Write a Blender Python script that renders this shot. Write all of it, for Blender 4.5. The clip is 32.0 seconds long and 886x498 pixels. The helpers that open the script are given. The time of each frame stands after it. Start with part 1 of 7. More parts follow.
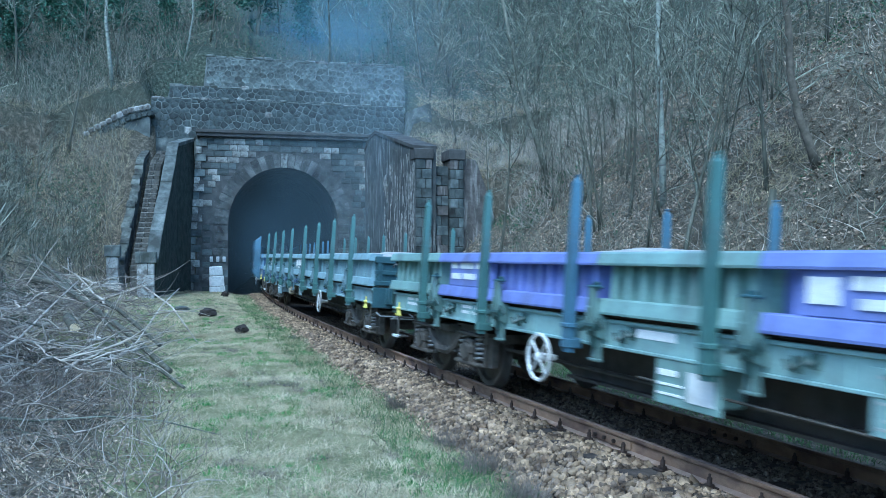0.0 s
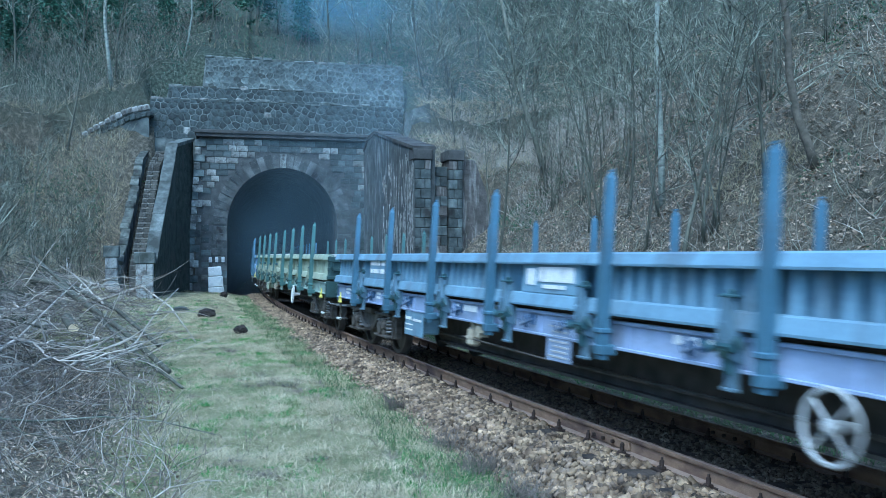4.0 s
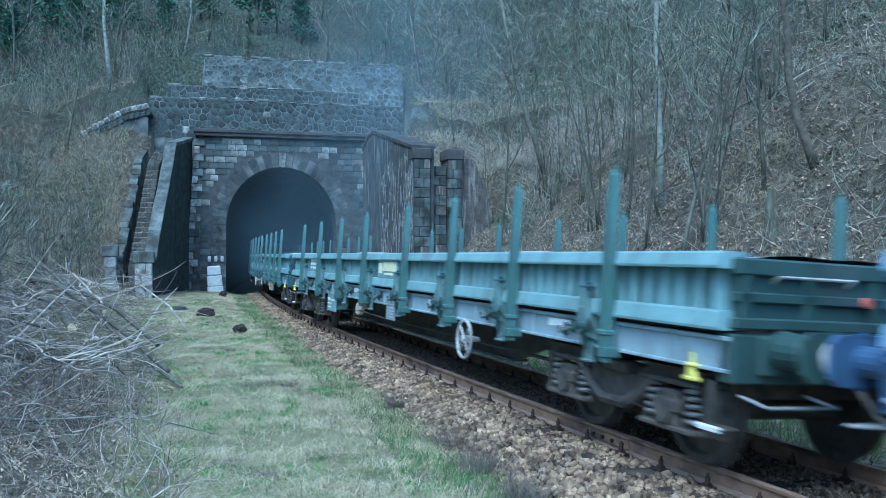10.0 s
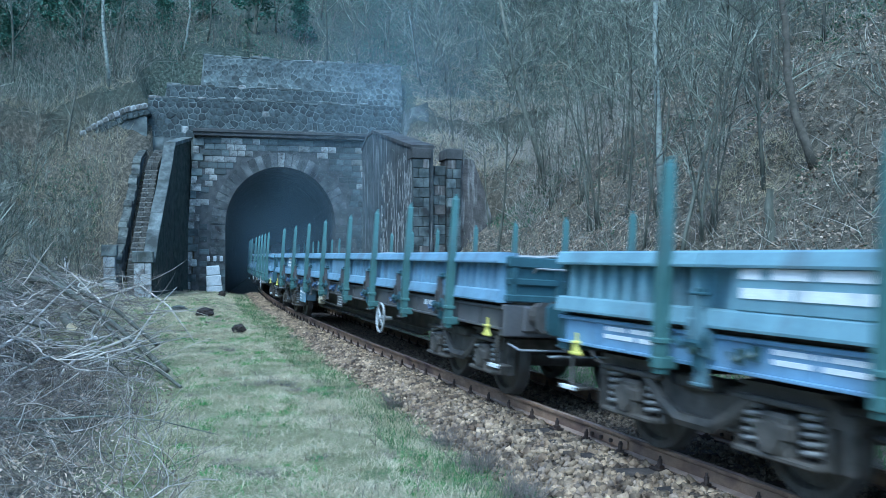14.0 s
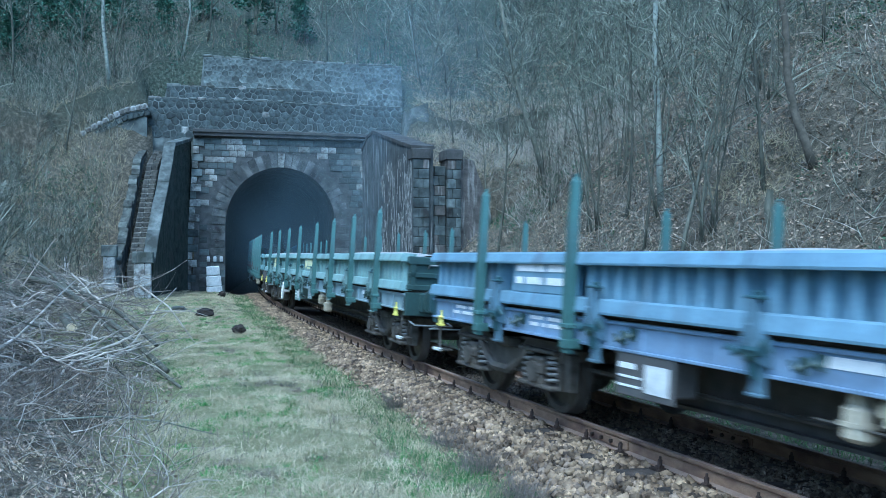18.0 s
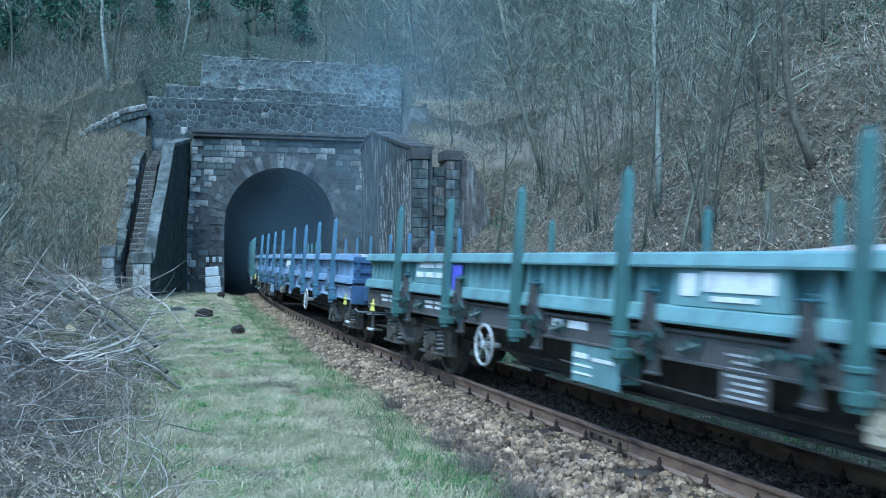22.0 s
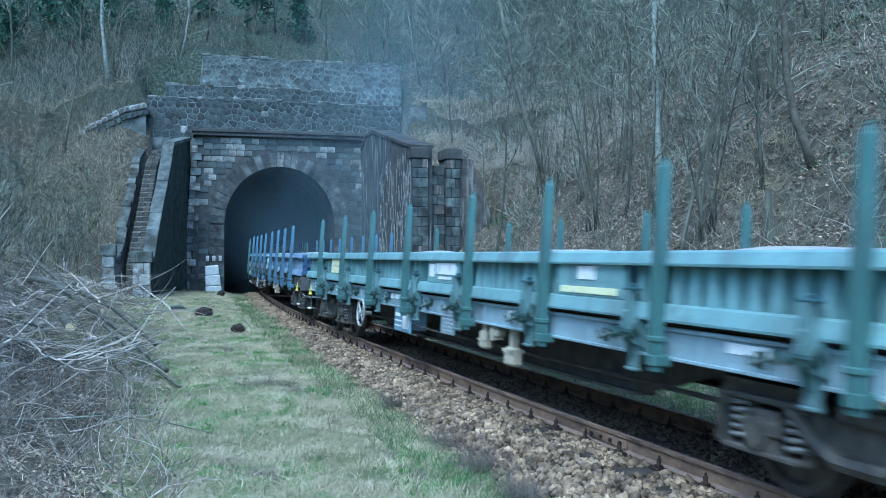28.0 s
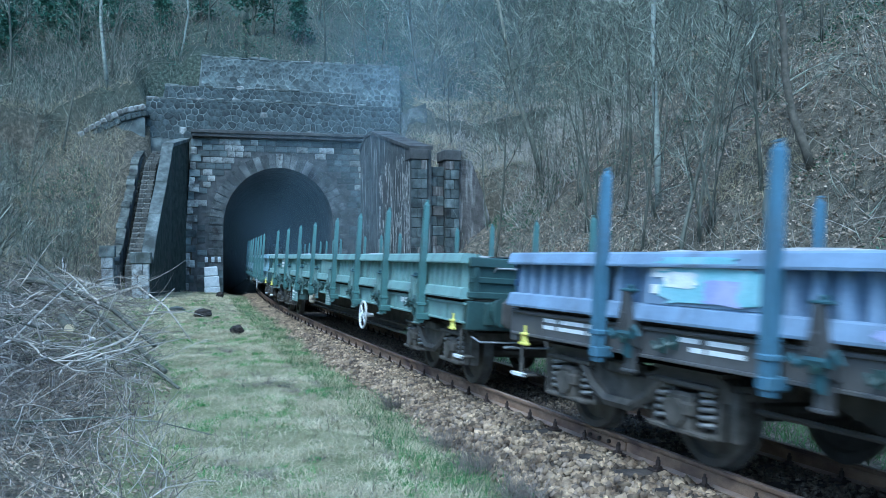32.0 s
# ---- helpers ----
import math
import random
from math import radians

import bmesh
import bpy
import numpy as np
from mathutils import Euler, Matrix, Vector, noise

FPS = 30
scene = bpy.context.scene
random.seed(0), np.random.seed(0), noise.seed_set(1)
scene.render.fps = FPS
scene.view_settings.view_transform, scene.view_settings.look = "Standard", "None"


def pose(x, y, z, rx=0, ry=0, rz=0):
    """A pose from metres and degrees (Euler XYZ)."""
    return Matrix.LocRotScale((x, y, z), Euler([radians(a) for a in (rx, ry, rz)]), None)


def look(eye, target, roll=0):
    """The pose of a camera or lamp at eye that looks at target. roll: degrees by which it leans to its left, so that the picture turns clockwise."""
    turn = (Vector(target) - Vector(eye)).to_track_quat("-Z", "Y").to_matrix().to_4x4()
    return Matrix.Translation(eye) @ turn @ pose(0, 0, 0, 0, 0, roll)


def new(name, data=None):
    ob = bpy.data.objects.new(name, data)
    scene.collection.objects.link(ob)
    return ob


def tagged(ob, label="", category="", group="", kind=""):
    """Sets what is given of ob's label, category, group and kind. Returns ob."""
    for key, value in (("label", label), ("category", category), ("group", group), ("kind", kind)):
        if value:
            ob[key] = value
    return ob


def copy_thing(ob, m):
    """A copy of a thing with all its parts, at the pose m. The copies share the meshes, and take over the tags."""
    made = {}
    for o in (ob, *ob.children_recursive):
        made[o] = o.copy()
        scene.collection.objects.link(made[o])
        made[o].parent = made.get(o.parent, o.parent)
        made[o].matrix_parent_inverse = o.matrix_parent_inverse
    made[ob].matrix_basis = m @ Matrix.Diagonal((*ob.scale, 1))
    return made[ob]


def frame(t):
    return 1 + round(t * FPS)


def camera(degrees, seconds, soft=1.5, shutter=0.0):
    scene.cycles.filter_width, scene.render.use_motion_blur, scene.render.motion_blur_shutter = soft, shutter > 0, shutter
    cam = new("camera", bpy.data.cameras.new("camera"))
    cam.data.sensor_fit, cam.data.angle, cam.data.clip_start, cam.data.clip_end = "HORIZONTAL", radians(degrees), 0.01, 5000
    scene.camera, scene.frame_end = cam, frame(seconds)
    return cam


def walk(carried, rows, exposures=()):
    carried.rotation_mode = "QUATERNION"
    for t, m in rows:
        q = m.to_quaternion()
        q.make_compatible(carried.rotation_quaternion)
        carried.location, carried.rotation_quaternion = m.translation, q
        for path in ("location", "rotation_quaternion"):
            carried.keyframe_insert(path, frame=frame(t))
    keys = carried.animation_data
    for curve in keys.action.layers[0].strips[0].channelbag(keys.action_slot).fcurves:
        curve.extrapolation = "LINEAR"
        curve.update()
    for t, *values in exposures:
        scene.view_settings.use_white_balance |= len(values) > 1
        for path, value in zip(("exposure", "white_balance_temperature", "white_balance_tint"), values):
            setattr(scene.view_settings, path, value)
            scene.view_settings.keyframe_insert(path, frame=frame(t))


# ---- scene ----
# ---- camera and its way ----
EYE_H = 1.819
cam = camera(54.27, 32.0, soft=0.85, shutter=0.38)
PX = 180 / math.pi / 1529.66
TILT = 90 + 0.3955
DRIFT = ((0, 4.8, 0.2), (1.5, 4.6, 0.5), (3, 3.6, 1.2), (4.5, 2.8, 0.7), (6, 1.9, 0.2), (7.8, 0.3, 0), (9.3, 1.6, 0), (11, 1.5, -1.0), (13, 0.2, -1.0),
         (15, 0, -0.4), (17, 0, 0), (19, 0, 0.1), (21, -1.2, 0.8), (23, -1.5, 1.0), (25, -1.5, 0.3), (27.5, -1.6, -1.2), (29, -2.0, -1.2), (30.2, -3.0, 0), (32, -3.3, 0.9))
walk(cam, [(t, pose(0, 0, EYE_H, TILT + dy * PX, 0, dx * PX)) for t, dx, dy in DRIFT],
     exposures=((0, 1.45, 4700, -7), (32, 1.45, 4700, -7)))

# ---- light: a bright overcast sky ----
world = bpy.data.worlds.new("world")
scene.world = world
world.use_nodes = True
wn = world.node_tree.nodes
sky = wn.new("ShaderNodeTexSky")
sky.sky_type, sky.sun_disc = "NISHITA", False
sky.sun_elevation, sky.sun_rotation = radians(56.7), radians(204)
sky.dust_density, sky.ozone_density, sky.air_density = 1.5, 2.0, 1.0
world.node_tree.links.new(sky.outputs[0], wn["Background"].inputs[0])
wn["Background"].inputs[1].default_value = 0.15
sun = new("sun", bpy.data.lights.new("sun", "SUN"))
sun.data.energy, sun.data.angle, sun.data.color = 0.95, radians(24), (1.0, 0.98, 0.95)
sun.matrix_world = look((0, 0, 60), (16.0, 36.0, 0))


# ---- materials ----
def link(nt, a, b):
    nt.links.new(a, b)


def mat(name, c1, c2=None, scale=6.0, rough=0.8, metal=0.0, bump=0.15, fine=60.0, dirt=None, dirt_amount=0.5, dirt_scale=1.5,
        vary=0.0, island=False, stretch=(1, 1, 1), spec=0.4, dist=0.01, dirt_stretch=None):
    """A two-scale noise material: c1 and c2 mottled, dirt in blotches, fine bump."""
    m = bpy.data.materials.new(name)
    m.use_nodes = True
    nt = m.node_tree
    nd = nt.nodes
    bsdf = nd["Principled BSDF"]
    co = nd.new("ShaderNodeTexCoord")
    mp = nd.new("ShaderNodeMapping")
    mp.inputs["Scale"].default_value = stretch
    link(nt, co.outputs["Object"], mp.inputs["Vector"])
    n1 = nd.new("ShaderNodeTexNoise")
    n1.inputs["Scale"].default_value, n1.inputs["Detail"].default_value = scale, 6
    link(nt, mp.outputs[0], n1.inputs["Vector"])
    r1 = nd.new("ShaderNodeValToRGB")
    r1.color_ramp.elements[0].position, r1.color_ramp.elements[1].position = 0.35, 0.68
    r1.color_ramp.elements[0].color = (*c1, 1)
    r1.color_ramp.elements[1].color = (*(c2 or c1), 1)
    link(nt, n1.outputs[0], r1.inputs[0])
    col = r1.outputs[0]
    n2 = nd.new("ShaderNodeTexNoise")
    n2.inputs["Scale"].default_value, n2.inputs["Detail"].default_value = fine, 4
    link(nt, mp.outputs[0], n2.inputs["Vector"])
    if dirt:
        n3 = nd.new("ShaderNodeTexNoise")
        n3.inputs["Scale"].default_value, n3.inputs["Detail"].default_value = dirt_scale, 8
        md = nd.new("ShaderNodeMapping")
        md.inputs["Scale"].default_value = dirt_stretch or stretch
        link(nt, co.outputs["Object"], md.inputs["Vector"])
        link(nt, md.outputs[0], n3.inputs["Vector"])
        r3 = nd.new("ShaderNodeValToRGB")
        r3.color_ramp.elements[0].position, r3.color_ramp.elements[1].position = 0.62 - 0.25 * dirt_amount, 0.78 - 0.2 * dirt_amount
        link(nt, n3.outputs[0], r3.inputs[0])
        mx = nd.new("ShaderNodeMix")
        mx.data_type = "RGBA"
        link(nt, r3.outputs[0], mx.inputs[0])
        link(nt, col, mx.inputs[6])
        mx.inputs[7].default_value = (*dirt, 1)
        col = mx.outputs[2]
    # value variation: fine grain, and per piece
    hs = nd.new("ShaderNodeHueSaturation")
    mr = nd.new("ShaderNodeMapRange")
    mr.inputs[3].default_value, mr.inputs[4].default_value = 0.7, 1.3
    link(nt, n2.outputs[0], mr.inputs[0])
    val = mr.outputs[0]
    if vary:
        src = nd.new("ShaderNodeNewGeometry").outputs["Random Per Island"] if island else nd.new("ShaderNodeObjectInfo").outputs["Random"]
        mr2 = nd.new("ShaderNodeMapRange")
        mr2.inputs[3].default_value, mr2.inputs[4].default_value = 1 - vary, 1 + vary
        link(nt, src, mr2.inputs[0])
        mu = nd.new("ShaderNodeMath")
        mu.operation = "MULTIPLY"
        link(nt, val, mu.inputs[0])
        link(nt, mr2.outputs[0], mu.inputs[1])
        val = mu.outputs[0]
    link(nt, val, hs.inputs["Value"])
    link(nt, col, hs.inputs["Color"])
    link(nt, hs.outputs[0], bsdf.inputs["Base Color"])
    bsdf.inputs["Roughness"].default_value, bsdf.inputs["Metallic"].default_value = rough, metal
    bsdf.inputs["Specular IOR Level"].default_value = spec
    if bump:
        bp = nd.new("ShaderNodeBump")
        bp.inputs["Strength"].default_value, bp.inputs["Distance"].default_value = bump, dist
        ad = nd.new("ShaderNodeMath")
        ad.operation = "ADD"
        link(nt, n1.outputs[0], ad.inputs[0])
        link(nt, n2.outputs[0], ad.inputs[1])
        link(nt, ad.outputs[0], bp.inputs["Height"])
        link(nt, bp.outputs[0], bsdf.inputs["Normal"])
    return m


def terrain_mat():
    """Grass towards leaf litter and bare earth by the mesh's own 'litter' weight, broken up by noise."""
    m = bpy.data.materials.new("ground_cover")
    m.use_nodes = True
    nt = m.node_tree
    nd = nt.nodes
    bsdf = nd["Principled BSDF"]
    co = nd.new("ShaderNodeTexCoord")

    def noise_ramp(scale, cols, lo=0.35, hi=0.65, detail=8):
        n = nd.new("ShaderNodeTexNoise")
        n.inputs["Scale"].default_value, n.inputs["Detail"].default_value, n.inputs["Roughness"].default_value = scale, detail, 0.65
        link(nt, co.outputs["Object"], n.inputs["Vector"])
        r = nd.new("ShaderNodeValToRGB")
        e = r.color_ramp.elements
        e[0].position, e[1].position = lo, hi
        e[0].color, e[1].color = (*cols[0], 1), (*cols[-1], 1)
        for i, c in enumerate(cols[1:-1]):
            x = e.new(lo + (hi - lo) * (i + 1) / (len(cols) - 1))
            x.color = (*c, 1)
        link(nt, n.outputs[0], r.inputs[0])
        return r.outputs[0], n.outputs[0]

    def mix(f, a, b):
        x = nd.new("ShaderNodeMix")
        x.data_type = "RGBA"
        link(nt, f, x.inputs[0])
        link(nt, a, x.inputs[6])
        link(nt, b, x.inputs[7])
        return x.outputs[2]

    g1, h1 = noise_ramp(1.3, ((0.07, 0.14, 0.035), (0.21, 0.215, 0.105), (0.42, 0.385, 0.23)))
    l1, h2 = noise_ramp(5.0, ((0.012, 0.012, 0.009), (0.080, 0.070, 0.053), (0.38, 0.32, 0.24)), 0.4, 0.62)
    l2, h3 = noise_ramp(0.45, ((0.010, 0.017, 0.010), (0.068, 0.063, 0.047), (0.19, 0.162, 0.12)), 0.38, 0.62)
    gr, h4 = noise_ramp(34.0, ((0.018, 0.018, 0.013), (0.115, 0.104, 0.078), (0.34, 0.305, 0.23)))
    half = nd.new("ShaderNodeValue")
    half.outputs[0].default_value = 0.45
    litter = mix(half.outputs[0], mix(half.outputs[0], l1, l2), gr)
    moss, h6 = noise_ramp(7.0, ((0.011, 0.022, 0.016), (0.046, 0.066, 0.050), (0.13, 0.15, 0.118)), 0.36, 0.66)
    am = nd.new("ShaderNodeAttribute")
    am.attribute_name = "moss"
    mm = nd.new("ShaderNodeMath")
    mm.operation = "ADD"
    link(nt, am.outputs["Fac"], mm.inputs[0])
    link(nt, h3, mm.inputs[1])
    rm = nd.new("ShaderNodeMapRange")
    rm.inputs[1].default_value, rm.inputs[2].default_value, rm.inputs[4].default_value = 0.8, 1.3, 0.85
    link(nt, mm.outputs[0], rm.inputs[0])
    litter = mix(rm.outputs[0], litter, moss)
    turf, h5 = noise_ramp(60.0, ((0.035, 0.045, 0.02), (0.22, 0.215, 0.115), (0.55, 0.515, 0.32)))
    grass = mix(half.outputs[0], g1, turf)
    at = nd.new("ShaderNodeAttribute")
    at.attribute_name = "litter"
    ad = nd.new("ShaderNodeMath")
    ad.operation = "ADD"
    link(nt, at.outputs["Fac"], ad.inputs[0])
    link(nt, h1, ad.inputs[1])
    r = nd.new("ShaderNodeMapRange")
    r.inputs[1].default_value, r.inputs[2].default_value = 0.85, 1.15
    link(nt, ad.outputs[0], r.inputs[0])
    link(nt, mix(r.outputs[0], grass, litter), bsdf.inputs["Base Color"])
    bsdf.inputs["Roughness"].default_value, bsdf.inputs["Specular IOR Level"].default_value = 0.95, 0.15
    bp = nd.new("ShaderNodeBump")
    bp.inputs["Strength"].default_value, bp.inputs["Distance"].default_value = 0.8, 0.08
    a2 = nd.new("ShaderNodeMath")
    a2.operation = "ADD"
    link(nt, h2, a2.inputs[0])
    link(nt, h4, a2.inputs[1])
    link(nt, a2.outputs[0], bp.inputs["Height"])
    link(nt, bp.outputs[0], bsdf.inputs["Normal"])
    return m


M_GROUND = terrain_mat()
M_ASHLAR = mat("sooty_ashlar", (0.046, 0.057, 0.057), (0.142, 0.163, 0.157), 2.2, 0.9, bump=0.6, fine=24, dirt=(0.026, 0.027, 0.026), dirt_amount=0.5, vary=0.45, dist=0.03)
M_PALE = mat("pale_limestone", (0.14, 0.145, 0.135), (0.40, 0.40, 0.365), 5, 0.9, bump=0.5, fine=30, dirt=(0.06, 0.055, 0.05), dirt_amount=0.6, dirt_scale=3, vary=0.45, dist=0.02)
M_WASH = mat("old_whitewash", (0.27, 0.275, 0.262), (0.47, 0.47, 0.445), 4, 0.9, bump=0.4, fine=30, dirt=(0.13, 0.125, 0.115), dirt_amount=0.42, dirt_scale=3, dist=0.02)
M_MORTAR = mat("sooty_mortar", (0.045, 0.046, 0.044), (0.10, 0.10, 0.095), 3, 0.95, bump=0.5, fine=30, dist=0.02)
M_COPING = mat("weathered_coping", (0.085, 0.097, 0.09), (0.175, 0.19, 0.176), 4, 0.9, bump=0.6, fine=30, dirt=(0.05, 0.055, 0.047), dirt_amount=0.6, vary=0.3, dist=0.02)
M_ROUGHCOP = mat("lichened_coping", (0.05, 0.056, 0.048), (0.17, 0.18, 0.155), 6, 0.95, bump=0.8, fine=26, dirt=(0.035, 0.036, 0.03), dirt_amount=0.6, dirt_scale=3, vary=0.4, dist=0.04)
M_DARKSTONE = mat("dark_cornice_stone", (0.04, 0.04, 0.038), (0.085, 0.085, 0.08), 2, 0.9, bump=0.4, fine=25, vary=0.2, dist=0.02)
M_STREAK = mat("seeping_wall", (0.04, 0.044, 0.043), (0.085, 0.092, 0.089), 2.0, 0.85, bump=0.5, fine=20, dirt=(0.32, 0.315, 0.30), dirt_amount=0.22, dirt_scale=2.6,
               dirt_stretch=(2.8, 2.8, 0.25), dist=0.03)
# moss, plus the shade on the track-facing wall painted into the colour
M_MOSS_SHADE = mat("mossy_shaded_wall", (0.018, 0.026, 0.021), (0.054, 0.067, 0.052), 3, 0.95, bump=0.8, fine=24, dirt=(0.045, 0.043, 0.036), dirt_amount=0.2, dist=0.05)
M_PAVED = mat("paved_slope_stone", (0.055, 0.055, 0.048), (0.145, 0.138, 0.118), 4, 0.9, bump=0.7, fine=14, dirt=(0.04, 0.038, 0.034), dirt_amount=0.5, vary=0.45, dist=0.04)
M_STREAK2 = mat("lime_streaked_rubble", (0.07, 0.066, 0.06), (0.13, 0.12, 0.11), 3.0, 0.9, bump=0.9, fine=10, dirt=(0.30, 0.29, 0.27), dirt_amount=0.40, dirt_scale=2.2, dirt_stretch=(2.2, 2.2, 0.35), dist=0.05)
M_VOUSSOIR = mat("sooty_brown_arch_stone", (0.052, 0.055, 0.052), (0.145, 0.147, 0.136), 3, 0.9, bump=0.6, fine=24, dirt=(0.02, 0.018, 0.017), dirt_amount=0.5, vary=0.4, dist=0.03)
M_LIME = mat("lime_crust", (0.14, 0.142, 0.132), (0.36, 0.36, 0.335), 6, 0.9, bump=0.5, fine=40, dirt=(0.10, 0.095, 0.09), dirt_amount=0.5, dirt_scale=4, dist=0.02)
M_SOOT = mat("tunnel_soot", (0.06, 0.062, 0.064), (0.10, 0.102, 0.104), 1.5, 0.95, bump=0.4, fine=12)
# bed coloured dark: it carries the shade in the gaps between stones
M_BALLAST = mat("ballast_bed", (0.035, 0.026, 0.019), (0.11, 0.085, 0.063), 22, 0.95, bump=1.0, fine=55, dirt=(0.05, 0.04, 0.033), dirt_amount=0.5, dirt_scale=3, dist=0.04)
M_STONE = mat("ballast_stone", (0.095, 0.064, 0.040), (0.37, 0.275, 0.175), 5, 0.9, bump=0.4, fine=60, vary=0.6, island=True, dirt=(0.10, 0.078, 0.052), dirt_amount=0.12, dirt_scale=1.2)
M_STONE2 = mat("grey_ballast_stone", (0.085, 0.062, 0.045), (0.275, 0.21, 0.15), 5, 0.9, bump=0.4, fine=60, vary=0.6, island=True, dirt=(0.085, 0.062, 0.04), dirt_amount=0.15, dirt_scale=1.2)
M_OILY = mat("oily_ballast", (0.075, 0.06, 0.045), (0.33, 0.26, 0.19), 16, 0.9, bump=1.0, fine=50, dist=0.04)
M_RAIL = mat("rusty_rail_web", (0.21, 0.132, 0.083), (0.33, 0.22, 0.142), 5, 0.8, metal=0.0, bump=0.25, fine=70, dirt=(0.09, 0.055, 0.045), dirt_amount=0.5, stretch=(1, 1, 2))
M_RAILTOP = mat("worn_rail_head", (0.27, 0.19, 0.145), (0.38, 0.285, 0.225), 9, 0.5, metal=0.15, bump=0.05, fine=80)
M_SLEEPER = mat("tarred_sleeper", (0.03, 0.024, 0.02), (0.075, 0.06, 0.05), 8, 0.9, bump=0.7, fine=60, stretch=(1, 1, 1), vary=0.25)
M_CLIP = mat("dark_rail_clip", (0.03, 0.022, 0.018), (0.07, 0.045, 0.035), 14, 0.7, metal=0.3, bump=0.2)


# ---- the track's line: straight, an arc of 298 m radius, straight into the hill ----
X0, PSI0, KAP, S_ARC = 6.015, -0.39589, 0.00336, 62.0
CANT = math.degrees(0.05904)


def centre(s):
    """Place and heading of the track's centre line, s metres along it; the camera stands near s = 0."""
    c = min(max(s, 0.0), S_ARC)
    a = PSI0 + KAP * c
    x = X0 + (math.cos(PSI0) - math.cos(a)) / KAP
    y = (math.sin(a) - math.sin(PSI0)) / KAP
    return x + (s - c) * math.sin(a), y + (s - c) * math.cos(a), a


def at(s, o, z=0.0):
    """World point, o metres to the right of the line."""
    x, y, a = centre(s)
    return Vector((x + o * math.cos(a), y - o * math.sin(a), z))


def track_pose(s, o=0.0, z=0.0, cant=0.0, turn=0.0):
    p = at(s, o, z)
    return pose(p.x, p.y, p.z, 0, cant, -math.degrees(centre(s)[2]) + turn)


# ---- mesh helpers ----
def mesh_of(name, verts, faces, material=None, smooth=False):
    me = bpy.data.meshes.new(name)
    me.from_pydata([tuple(v) for v in verts], [], faces)
    if material:
        me.materials.append(material)
    if smooth:
        me.polygons.foreach_set("use_smooth", [True] * len(me.polygons))
    me.update()
    return me


